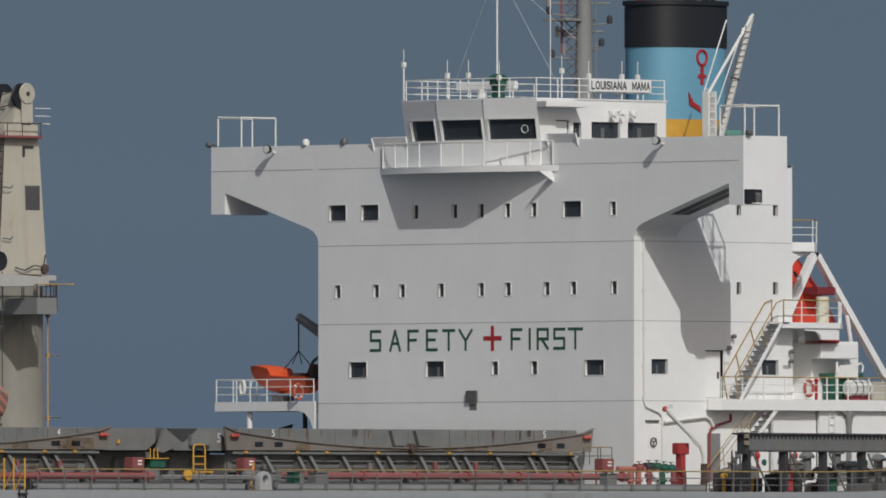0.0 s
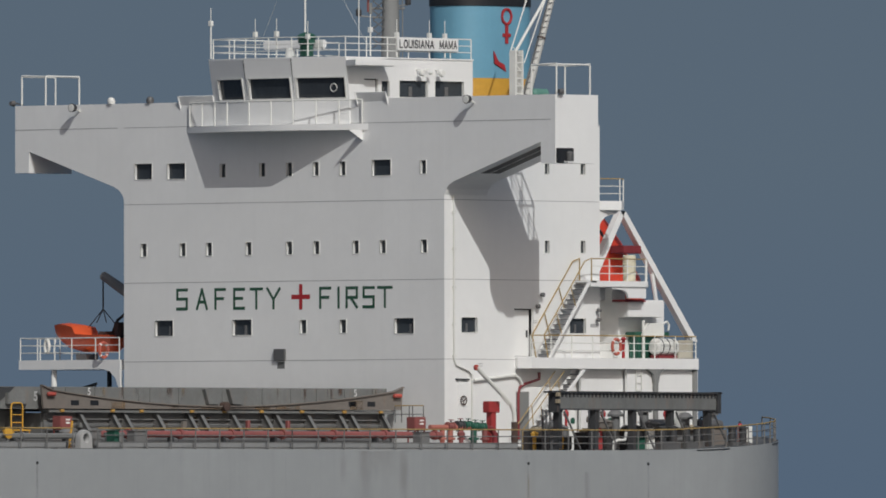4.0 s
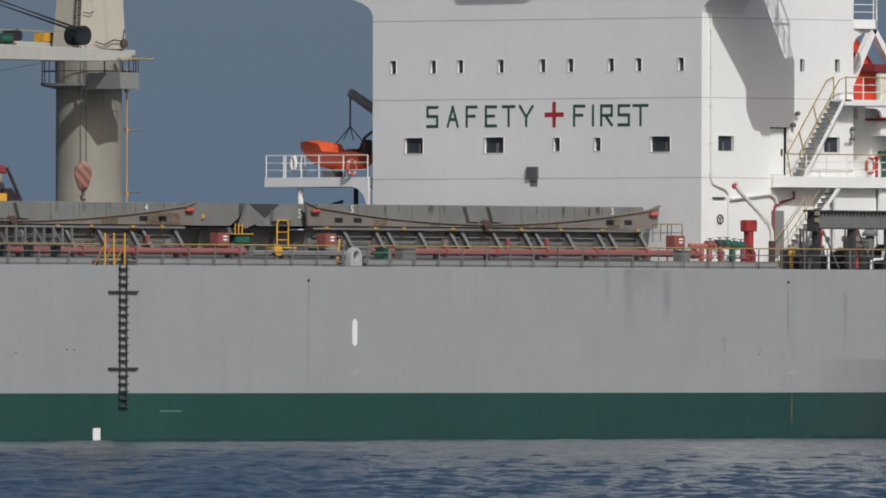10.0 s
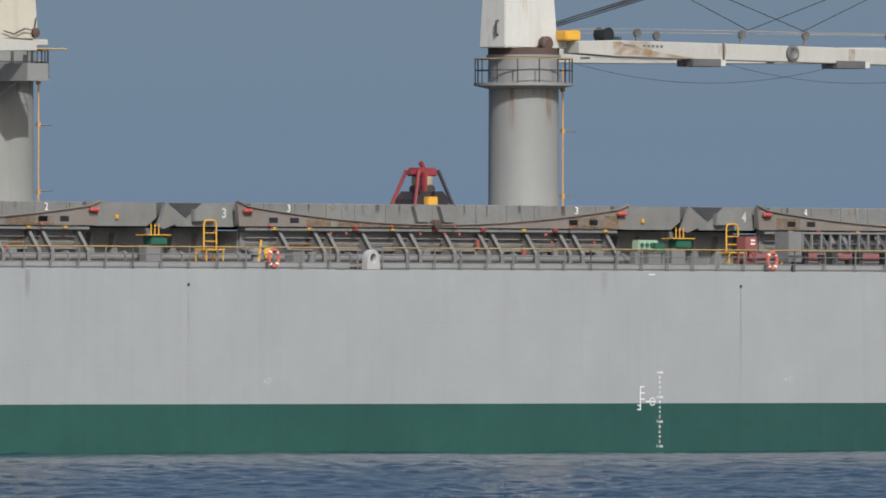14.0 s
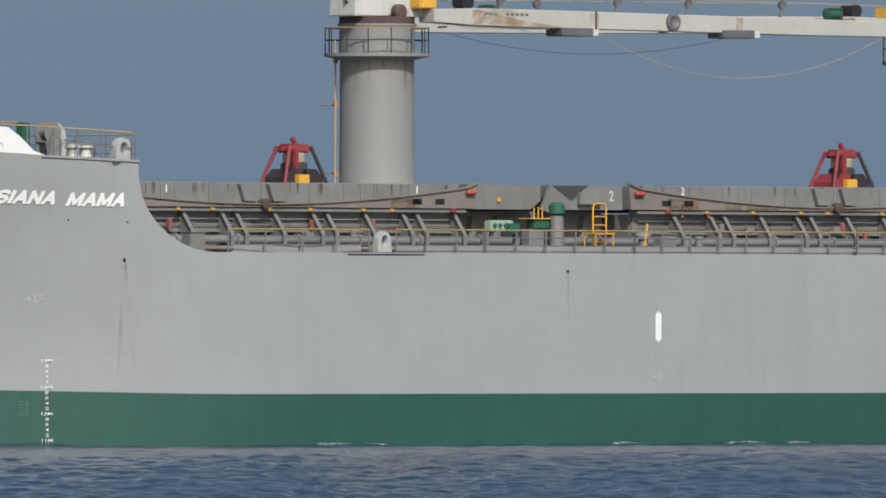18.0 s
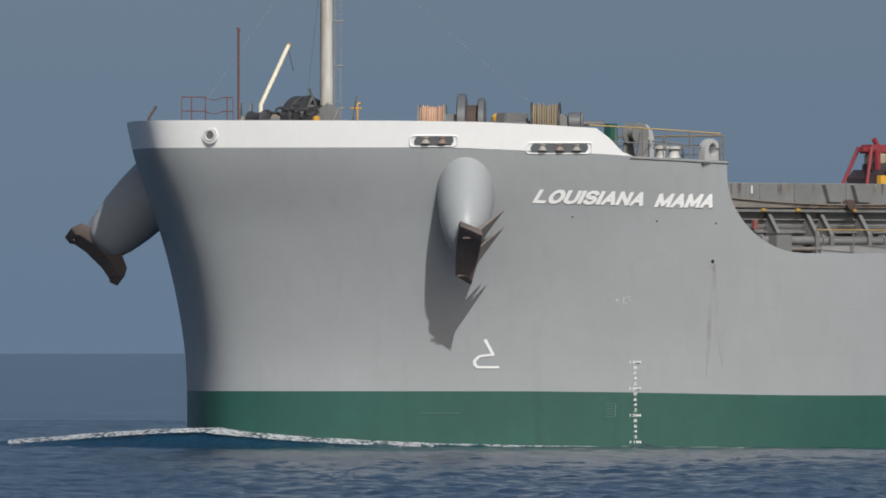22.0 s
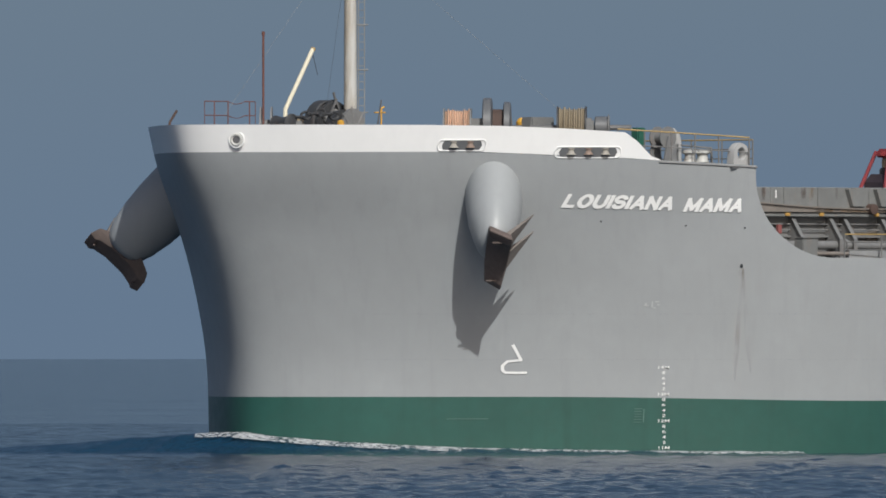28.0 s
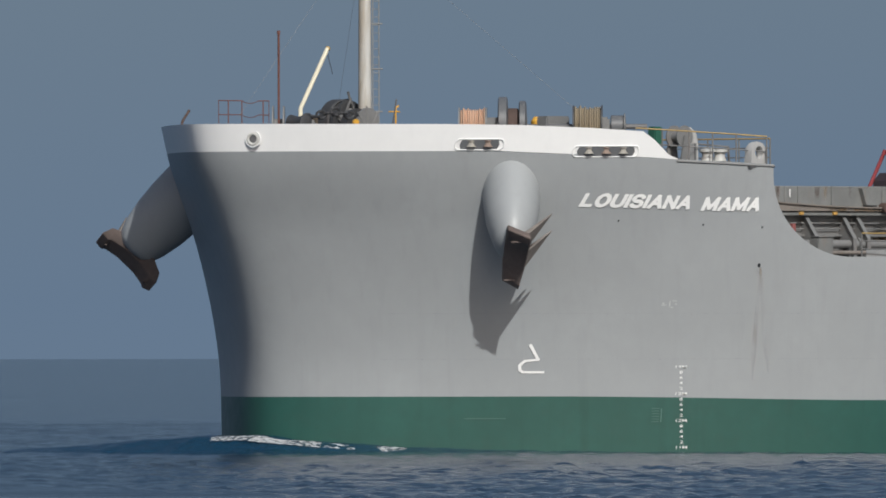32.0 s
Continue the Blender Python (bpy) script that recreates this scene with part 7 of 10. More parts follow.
for cx in HATCHES[:4]:
    yellow_steps(cx + 13.9, 8.9)
for g in GAPS:
    f = thing("hydraulic_station", (g + 1.7, 8.6, DECK), "green valve box on a grey stand beside the hatch", "valve box", "valve boxes")
    part("stand", box(B(), g + 1.3, g + 2.1, 8.3, 8.7, 7.1, 8.1), COAM_GREY, f)
    part("valve_box", bevelled(box(B(), g + 1.0, g + 1.9, 8.3, 8.8, 8.1, 8.5), 0.03), GREEN, f)
    for k in range(3):
        part("lever", tube(B(), (g + 1.2 + 0.22 * k, 8.5, 8.5), (g + 1.2 + 0.22 * k, 8.5, 8.95), 0.025, 6), YELLOW, f)
    part("tray", box(B(), g + 0.9, g + 2.2, 8.2, 8.9, 8.48, 8.52), YELLOW, f)
    v = thing("mushroom_vent", (g - 2.6, 10.2, DECK), "grey mushroom ventilator on the deck", "ventilator", "deck ventilators")
    part("stem", lathe(B(), [(0.2, 7.1), (0.2, 7.75)], (g - 2.6, 10.2, 0), seg=12), COAM_GREY, v)
    part("hood", lathe(B(), [(0.32, 7.72), (0.34, 7.85), (0.2, 8.0), (0.03, 8.03)], (g - 2.6, 10.2, 0), seg=14), COAM_GREY, v)
    s_ = thing("bollard", (g - 1.0, 14.6, DECK), "pair of grey mooring bollards on a base", "bollard", "bollards")
    part("base", box(B(), g - 1.6, g - 0.4, 14.35, 14.85, 7.1, 7.2), COAM_GREY, s_)
    for dx in (-1.35, -0.65):
        part("post", lathe(B(), [(0.16, 7.2), (0.16, 7.7), (0.21, 7.72), (0.21, 7.8), (0.1, 7.82)], (g + dx, 14.6, 0), seg=14), COAM_GREY, s_)
    pst = thing("yellow_post", (g - 0.5, 12.4, DECK), "slanting yellow stay post on the deck", "post", "yellow posts")
    part("shaft", tube(B(), (g - 0.5, 12.4, 7.1), (g - 0.7, 12.4, 8.3), 0.05, 6), YELLOW, pst)
    part("foot", box(B(), g - 0.65, g - 0.35, 12.25, 12.55, 7.1, 7.16), YELLOW, pst)
    if g not in (86.6, 147.6):
        continue
    b2 = thing("valve_rack", (g + 4.1, 9.3, DECK), "pale green valve rack with small green box", "valve rack", "valve racks")
    part("rack", bevelled(box(B(), g + 3.6, g + 4.8, 9.0, 9.4, 7.98, 8.42), 0.04), mat("pale_green_paint", (0.30, 0.42, 0.30), 0.5, var=0.15, rust=0.15), b2)
    for k in range(4):
        part("valve_wheel", lathe(B(), [(0.09, 0), (0.09, 0.05)], (g + 3.78 + k * 0.28, 9.42, 8.22), "Y", 12), GREEN, b2)
    for dx in (3.3, 4.9):
        part("leg", box(B(), g + dx - 0.04, g + dx + 0.04, 9.05, 9.35, 7.1, 7.96), COAM_GREY, b2)
    part("small_box", bevelled(box(B(), g + 3.4, g + 4.0, 9.4, 9.6, 7.9, 8.3), 0.03), GREEN, b2)
ven = thing("green_ventilator", (148.5, 9.0, DECK), "green capped deck ventilator on a grey trunk", "ventilator")
part("trunk", lathe(B(), [(0.3, 7.1), (0.26, 8.6)], (148.5, 9, 0), seg=14), COAM_GREY, ven)
part("cap", lathe(B(), [(0.32, 8.7), (0.32, 9.0), (0.22, 9.12), (0.05, 9.14)], (148.5, 9, 0), seg=14), GREEN, ven)
for x, y in ((60.8, 13.3), (112.8, 9.2)):
    w = thing("yellow_valve", (x, y, DECK), "yellow valve handwheel on a deck pipe", "valve", "yellow valves")
    part("stem", tube(B(), (x, y, 7.1), (x, y, 7.75), 0.06, 8), COAM_GREY, w)
    part("wheel", lathe(B(), [(0.1, 0.0), (0.24, 0.03), (0.24, 0.12), (0.1, 0.15)], (x, y, 7.78), "Y", 16), YELLOW, w)
for x, y, sx, m, lb in ((57.6, 15.2, 0.35, COAM_GREY, "grey deck locker"), (56.4, 15.3, 0.16, GREEN, "small green deck box"), (54.4, 14.8, 0.4, COAM_GREY, "grey deck locker"), (96.0, 14.5, 0.4, COAM_GREY, "grey deck locker"), (116.6, 14.6, 0.35, COAM_GREY, "grey deck locker"), (147.9, 14.4, 0.4, COAM_GREY, "grey deck locker"), (169.5, 11.0, 0.4, HATCH_GREY, "grey deck locker"), (35.6, 13.8, 0.3, COAM_GREY, "grey deck locker")):
    lk = thing("deck_locker", (x, y, DECK), lb + " standing near the rail", "locker", "deck lockers")
    part("body", bevelled(box(B(), x - sx, x + sx, y - 0.25, y + 0.25, 7.1, 7.85), 0.03), m, lk)
    part("lid", bevelled(box(B(), x - sx - 0.03, x + sx + 0.03, y - 0.28, y + 0.28, 7.85, 7.9), 0.02), m, lk)

# ---- stowed gangway and pilot boarding place ----
gw = thing("accommodation_ladder", (82, 15.3, DECK), "grey lattice gangway stowed on supports at the deck edge", "gangway")
for z in (7.95, 8.68):
    for y in (15.0, 15.6):
        part("chord", tube(B(), (88.2, y, z), (75.8, y, z), 0.05, 6), COAM_GREY, gw)
for k in range(23):
    x = 88.2 - k * 0.563
    part("stanchion", box(B(), x - 0.035, x + 0.035, 15.57, 15.65, 7.95, 8.68), COAM_GREY, gw)
    if k % 2 == 0 and k < 22:
        part("brace", tube(B(), (x, 15.6, 8.66), (x - 0.56, 15.6, 7.97), 0.04, 5), COAM_GREY, gw)
for k in range(8):
    x = 87.6 - k * 1.62
    part("support", box(B(), x - 0.1, x + 0.1, 14.9, 15.3, 7.1, 7.95), DARK, gw)
part("tread_panel", box(B(), 75.8, 88.2, 15.02, 15.08, 7.97, 8.3), DECK_GREY, gw)
part("platform", bevelled(box(B(), 88.3, 89.1, 14.9, 15.7, 7.5, 8.75), 0.03), COAM_GREY, gw)
for x in (73.9, 73.35, 72.7):
    for y in (15.7,):
        ps = thing("boarding_stanchion", (x, y, DECK), "yellow boarding stanchion above the pilot ladder", "stanchion", "boarding stanchions")
        part("shaft", tube(B(), (x, y, 7.1), (x, y, 8.45), 0.04, 6), YELLOW, ps)
        part("stay", tube(B(), (x, y, 8.0), (x, y - 0.6, 7.1), 0.03, 6), YELLOW, ps)
lad = thing("pilot_ladder", (73.3, 16.2, 7.1), "dark rope pilot ladder with wooden steps hung on the side", "ladder")
for dx in (-0.2, 0.2):
    part("side_rope", tube(B(), (73.3 + dx, 16.2, 7.3), (73.3 + dx, 16.2, 1.15), 0.035, 6), WIRE, lad)
WOOD = mat("dark_step_wood", (0.05, 0.045, 0.04), 0.8, var=0.3)
for k in range(19):
    z = 6.95 - k * 0.32
    if k in (3, 13):
        part("spreader", bevelled(box(B(), 72.42, 74.18, 16.16, 16.26, z - 0.04, z + 0.04), 0.01, 1), WOOD, lad, "long spreader step")
    else:
        part("step", bevelled(box(B(), 73.04, 73.56, 16.15, 16.29, z - 0.035, z + 0.035), 0.01, 1), WOOD, lad)

# ---- forecastle outfit ----
FD = 10.45
fr = railing([(x, half(x, 10.4) - 0.25, FD + 0.07 * (x - 175.9)) for x in (180.3, 178.6, 177.0, 175.9)], 1.13, "yellow-grey railing at the forecastle break", DECK_RAIL, RAIL_YELLOW, 1.2, 2, 0.03)
railing([(175.8, 14.6, FD), (175.8, 8, FD), (175.8, 0, FD), (175.8, -14.6, FD)], 1.05, "grey railing across the forecastle break", DECK_RAIL, RAIL_YELLOW, 1.6, 3, 0.03)
chock(176.2, half(176.2, 10.4) - 0.4, FD, "pale grey mooring chock on the forecastle edge", 1.15)
RY = half(177.9, 10.4) - 0.75
rf = thing("roller_fairlead", (177.15, RY, FD), "grey roller fairlead frame with two pale rollers", "fairlead")
part("base", box(B(), 176.5, 178.3, RY - 0.4, RY + 0.2, FD, FD + 0.22), COAM_GREY, rf)
for x in (177.55, 176.9):
    part("roller", lathe(B(), [(0.25, FD + 0.22), (0.2, FD + 0.36), (0.2, FD + 0.5), (0.31, FD + 0.56), (0.31, FD + 0.64), (0.1, FD + 0.7)], (x, RY, 0), seg=18), CRANE_WHITE, rf)
part("frame", pipe(B(), [(178.25, RY + 0.1, FD + 0.1), (178.27, RY + 0.1, FD + 0.85), (176.55, RY + 0.1, FD + 0.75), (176.5, RY + 0.1, FD + 0.1)], 0.05), COAM_GREY, rf)
part("end_plate", box(B(), 178.2, 178.28, RY - 0.3, RY + 0.18, FD + 0.2, FD + 0.86), CHOCK_GREY, rf, "pale end plate")
gb = solo("green_cabinet", bevelled(box(B(), 177.62, 178.03, 10.35, 10.75, FD, FD + 1.52), 0.04), GREEN, (177.83, 10.55, FD), "green steel cabinet behind the bulwark", "cabinet")
rw = thing("rope_reel", (176.7, 11.0, FD), "rusty rope reel beside a pale gooseneck vent", "reel")
part("drum", lathe(B(), [(0.42, -0.3), (0.42, -0.25), (0.2, -0.25), (0.2, 0.25), (0.42, 0.25), (0.42, 0.3)], (176.9, 10.9, FD + 1.15), "Y", 18), COAM_GREY, rw)
for y in (10.5, 11.3):
    part("stand", prism(B(), ((176.5, FD), (177.3, FD), (177.0, FD + 1.2), (176.8, FD + 1.2)), "xz", y - 0.04, y + 0.04), COAM_GREY, rw)
gn = solo("gooseneck_vent", pipe(B(), [(176.25, 11.0, FD), (176.25, 11.0, FD + 0.95), (176.32, 11.0, FD + 1.2), (176.5, 11.0, FD + 1.35), (176.72, 11.0, FD + 1.3), (176.8, 11.0, FD + 1.1)], 0.17, 12), CHOCK_GREY, (176.3, 11.0, FD), "pale grey gooseneck vent on the forecastle", "vent")
gx = solo("winch_control_box", bevelled(box(B(), 178.0, 179.2, 5.6, 6.2, FD, FD + 1.95), 0.05), COAM_GREY, (178.6, 5.9, FD), "grey winch control cabinet among the winches", "cabinet")


WINCH_GREY = mat("dark_winch_grey", (0.12, 0.125, 0.13), 0.4, var=0.15, rust=0.1)


def winch(x, y, rope, drums, label):
    w = thing("mooring_winch", (x, y, FD), label, "winch", "mooring winches")
    zc = FD + 1.55
    part("bed", bevelled(box(B(), x - 2.0, x + 2.0, y - 0.8, y + 0.8, FD, FD + 0.5), 0.04), COAM_GREY, w)
    for u, r, l, m, rope_on in drums:
        if rope_on is None:  # a closed gear or brake wheel
            part("wheel", lathe(B(), [(r * 0.9, -l / 2), (r, -l / 2 + 0.04), (r, l / 2 - 0.04), (r * 0.9, l / 2), (r * 0.3, l / 2 + 0.03)], (x + u, y, zc), "X", 30), m, w, "closed grey winch wheel")
            continue
        d = part("drum", lathe(B(), [(r, -l / 2 - 0.06), (r, -l / 2), (r * 0.45, -l / 2), (r * 0.45, l / 2), (r, l / 2), (r, l / 2 + 0.06)], (x + u, y, zc), "X", 22), m, w, "grey flanged winch drum")
        if rope_on:
            bm = B()
            n = int(l / 0.085)
            prof = []
            for k in range(n):
                c = -l / 2 + (k + 0.5) * l / n
                bulge = 0.05 * math.sin(2.9 * k + x) + 0.03 * math.sin(7.1 * k)
                prof += [(r * (0.84 + bulge), c - l / n * 0.48), (r * (0.93 + bulge), c), (r * (0.84 + bulge), c + l / n * 0.48)]
            part("rope_winding", lathe(bm, prof, (x + u, y, zc), "X", 20), rope, d, "wound mooring rope")
        part("bearing", prism(B(), ((x + u - 0.1 + l / 2 + 0.2, FD + 0.5), (x + u + 0.1 + l / 2 + 0.2, FD + 0.5), (x + u + 0.05 + l / 2 + 0.2, zc + 0.2), (x + u - 0.05 + l / 2 + 0.2, zc + 0.2)), "xz", y - 0.35, y + 0.35), COAM_GREY, w)
    part("shaft", tube(B(), (x - 1.9, y, zc), (x + 1.9, y, zc), 0.1, 10), STEEL, w)
    part("gear_case", bevelled(box(B(), x - 0.35, x + 0.5, y - 0.6, y + 0.6, FD + 0.5, zc + 0.35), 0.08), COAM_GREY, w)
    w.rotation_euler.z = radians(135)
    return w


winch(180.3, 4.4, ROPE, ((-0.75, 0.74, 0.95, COAM_GREY, True), (0.38, 1.13, 0.36, WINCH_GREY, None), (0.76, 0.7, 0.42, RUST, None), (1.12, 0.98, 0.28, WINCH_GREY, None)), "grey mooring winch with pale orange rope on its drum")
winch(178.0, 7.6, ROPE_TAN, ((-0.33, 0.8, 1.0, DARK, True), (0.78, 0.42, 0.5, WINCH_GREY, None), (1.05, 0.5, 0.06, COAM_GREY, None)), "grey mooring winch with tan rope on its drum")
winch(180.2, -6.0, ROPE_TAN, ((0.75, 0.55, 1.45, COAM_GREY, True), (-0.95, 0.9, 0.35, COAM_GREY, False)), "grey mooring winch with tan rope on its drum")
ylw = solo("yellow_buoy_lamp", lathe(B(), [(0.14, FD + 1.5), (0.22, FD + 1.62), (0.22, FD + 1.8), (0.1, FD + 1.95), (0.05, FD)], (178.0, 4.4, 0), seg=14), YELLOW, (178.0, 4.4, FD), "small yellow capped post among the winches", "post")

wl = thing("anchor_windlass", (183.8, 1.0, FD), "dark anchor windlass with chain wheels and brake", "windlass")
part("bed", box(B(), 182.6, 185.4, -1.2, 3.0, FD, FD + 0.5), DARK, wl)
part("main_wheel", lathe(B(), [(0.55, -0.42), (0.82, -0.34), (0.87, -0.27), (0.87, 0.2), (0.82, 0.27), (0.78, 0.22), (0.34, 0.28), (0.27, 0.41)], (183.06, -1.0, FD + 1.75), "Y", 34), DARK, wl, "large dark gear wheel casing")
part("brake_housing", bevelled(prism(B(), ((182.15, FD + 0.5), (182.25, 12.72), (182.75, 12.98), (183.1, 13.1), (183.5, 12.82), (183.86, 12.4), (183.95, FD + 0.5)), "xz", -0.72, -0.5), 0.04), DARK, wl, "faceted dark brake housing", 0)
for xa, za, xb, zb in ((183.1, 13.12, 182.7, 12.2), (183.05, 13.1, 183.55, 12.1), (182.35, 12.7, 182.75, 11.9), (183.75, 12.5, 183.3, 12.05), (183.2, 13.35, 183.05, 12.9)):
    part("brake_link", tube(B(), (xa, -0.42, za), (xb, -0.42, zb), 0.05, 6), STEEL, wl)
for xa, za in ((183.55, 12.35), (182.6, 12.35), (183.05, 12.6)):
    part("cap_nut", lathe(B(), [(0.13, 0.0), (0.13, 0.08), (0.06, 0.12)], (xa, -0.5, za), "Y", 10), COAM_GREY, wl)
part("gear_foot", box(B(), 182.7, 183.4, -1.3, -0.7, FD + 0.5, FD + 1.0), DARK, wl)
part("brake_band", lathe(B(), [(0.5, -0.06), (0.54, -0.06), (0.54, 0.06), (0.5, 0.06)], (183.3, 0.75, FD + 1.75), "Y", 24), COAM_GREY, wl)
for dx, dz in ((-0.5, 0.55), (0.1, 0.75), (0.55, 0.5)):
    part("linkage", tube(B(), (183.3, 0.8, FD + 1.3), (183.3 + dx, 0.8, FD + 1.6 + dz), 0.045, 6), COAM_GREY, wl)
part("second_wheel", lathe(B(), [(0.62, -0.2), (0.66, 0.2)], (183.4, 0.2, FD + 1.6), "Y", 26), DARK, wl)
part("hub", lathe(B(), [(0.13, 0), (0.13, 0.1)], (184.1, 0.9, FD + 1.72), "Y", 14), YELLOW, wl)
for k in range(7):
    p = Vector((184.5 + 0.36 * k, 1.0, FD + 2.12 - 0.06 * abs(k - 2)))
    bm = B()
    for j in range(10):
        a, c = j * math.tau / 10, (j + 1) * math.tau / 10
        o = (0, 0.09, 0) if k % 2 else (0, 0, 0.09)
        tube(bm, p + Vector((0.24 * math.cos(a), 1.5 * o[1] * math.sin(a) , 1.5 * o[2] * math.sin(a))), p + Vector((0.24 * math.cos(c), 1.5 * o[1] * math.sin(c), 1.5 * o[2] * math.sin(c))), 0.055, 5)
    part("chain_link", bm, DARK, wl)
part("lever", tube(B(), (183.0, 1.7, FD + 1.2), (182.9, 1.9, FD + 2.6), 0.03, 5), STEEL, wl)
stp = thing("chain_stopper", (187.0, 1.0, FD), "dark chain stopper with a roller before the windlass", "chain stopper")
part("frame", bevelled(box(B(), 186.7, 187.5, 0.6, 1.4, FD, FD + 1.55), 0.06), DARK, stp)
part("roller", lathe(B(), [(0.2, -0.45), (0.3, -0.4), (0.22, 0.0), (0.3, 0.4), (0.2, 0.45)], (187.1, 1.0, FD + 1.7), "Y", 18), DARK, stp, "dark flanged chain roller")
cov = solo("windlass_cover", lathe(B(), [(0.6, FD), (0.6, FD + 1.7), (0.45, FD + 2.1), (0.1, FD + 2.25)], (181.6, -1.3, 0), seg=18), DARK, (181.6, -1.3, FD), "dark domed winch cover", "cover")
fm = thing("foremast", (182.72, 0, FD), "tall white foremast with a ladder up its side", "mast")
part("pole", tube(B(), (182.72, 0, FD), (182.72, 0, 25), 0.26, 20, 0.19), CRANE_WHITE, fm, "white rust-washed mast pole")
bm = B()
for d in (0.3, 0.53):
    tube(bm, (182.72 - 0.72 * d, 0.69 * d, FD), (182.72 - 0.72 * d, 0.69 * d, 24.5), 0.022, 5)
for k in range(46):
    tube(bm, (182.5, 0.21, FD + 0.3 + k * 0.3), (182.34, 0.37, FD + 0.3 + k * 0.3), 0.016, 5)
for z in (12.6, 14.2, 15.9, 17.6, 19.4):
    tube(bm, (182.66, 0.06, z), (182.24, 0.46, z), 0.03, 5)
part("ladder", bm, CRANE_GREY, fm)
part("rust_wash", tube(B(), (182.72, 0, FD + 0.1), (182.72, 0, 24.9), 0.266, 20, 0.196), stain_material("mast_rust", (0.42, 0.33, 0.22), 0.6, (2.2, 2.2, 0.35)), fm, "tan rust wash on the pole")
for q in ((189.3, 0, 12.3), (176.5, 8.5, 10.5), (176.5, -8.5, 10.5)):
    part("stay_wire", tube(B(), (182.72, 0, 19.5), q, 0.005, 5), CRANE_GREY, fm)
CREAM = mat("cream_gloss_paint", (0.74, 0.69, 0.53), 0.45, var=0.08, streak=0.1)
STAFF_RED = mat("red_lead_paint", (0.15, 0.06, 0.045), 0.65, var=0.2, rust=0.2)
dv = thing("white_davit", (186.05, 0, FD), "slanting white derrick post on the forecastle", "davit")
part("post", pipe(B(), [(186.1, 0, FD), (186.05, 0, 12.7), (184.66, 0, 14.95)], 0.083, 10), CREAM, dv)
part("tip", tube(B(), (184.66, 0, 14.9), (184.62, 0, 15.01), 0.09, 10), RAIL_YELLOW, dv)
part("fall_line", tube(B(), (184.7, 0, 14.9), (184.4, 0, 14.0), 0.012, 5), WIRE, dv)
js = thing("jack_staff", (187.18, 0, FD), "thin rust-brown pole near the stem", "pole")
part("pole", tube(B(), (187.18, 0, FD), (187.18, 0, 15.5), 0.042, 8), STAFF_RED, js)
part("head", tube(B(), (187.18, 0, 15.45), (187.18, 0, 15.6), 0.06, 8), STAFF_RED, js)
cg = thing("chain_guard_rail", (185.2, -4.0, FD), "thin rusty guard posts with chains hanging between them on the forecastle", "railing")
for x in (186.0, 185.3, 184.2):
    part("post", tube(B(), (x, -4.0, FD), (x, -4.0, 13.05), 0.024, 6), STAFF_RED, cg)
for xa, xb, sag in ((186.5, 185.3, 0.0), (184.45, 183.9, 0.0), (185.3, 184.45, 0.1)):
    for z in (13.03, 12.5):
        pts = [(xa + (xb - xa) * k / 6, -4.0, z - sag * (1 - (k / 3 - 1) ** 2)) for k in range(7)]
        part("hanging_chain" if sag else "top_bar", pipe(B(), pts, 0.014 if sag else 0.02, 5), STAFF_RED, cg)
for x in (186.5, 183.9):
    part("end_stay", tube(B(), (x, -4.0, 11.2), (x, -4.0, 13.03), 0.014, 5), STAFF_RED, cg)

st = solo("cleat_post", pipe(B(), [(184.8, -7.9, 11.9), (184.7, -7.9, 12.3), (184.35, -7.9, 12.72)], 0.05), RUST, (184.8, -7.9, 11.9), "small bent rusty post on the bulwark", "post")
vp = thing("yellow_vent", (181.2, 0.5, FD), "small yellow vent pipe beside the mast", "vent")
part("pipe", pipe(B(), [(181.6, 0.5, FD), (181.6, 0.5, 12.75), (181.45, 0.5, 12.82)], 0.035), YELLOW, vp)
part("cross", tube(B(), (181.95, 0.5, 12.6), (181.4, 0.5, 12.6), 0.03, 6), YELLOW, vp)


ROLLER_GREY = mat("worn_roller_steel", (0.33, 0.31, 0.27), 0.6, var=0.2, grain=9)
ROLLER_RUST = mat("rusty_roller_steel", (0.27, 0.2, 0.16), 0.7, var=0.3, grain=9)
# the edge plate of the forecastle deck past the bulwark
bm = B()
for xa, xb in ((179.2, 178.4), (178.4, 177.1), (177.1, 175.8)):
    za, zb = (10.47 + 0.055 * (x - 175.8) for x in (xa, xb))
    tube(bm, (xa, half(xa, za) + 0.02, za), (xb, half(xb, zb) + 0.02, zb), 0.04, 6)
part("edge_plate", bm, COAM_GREY, ship)


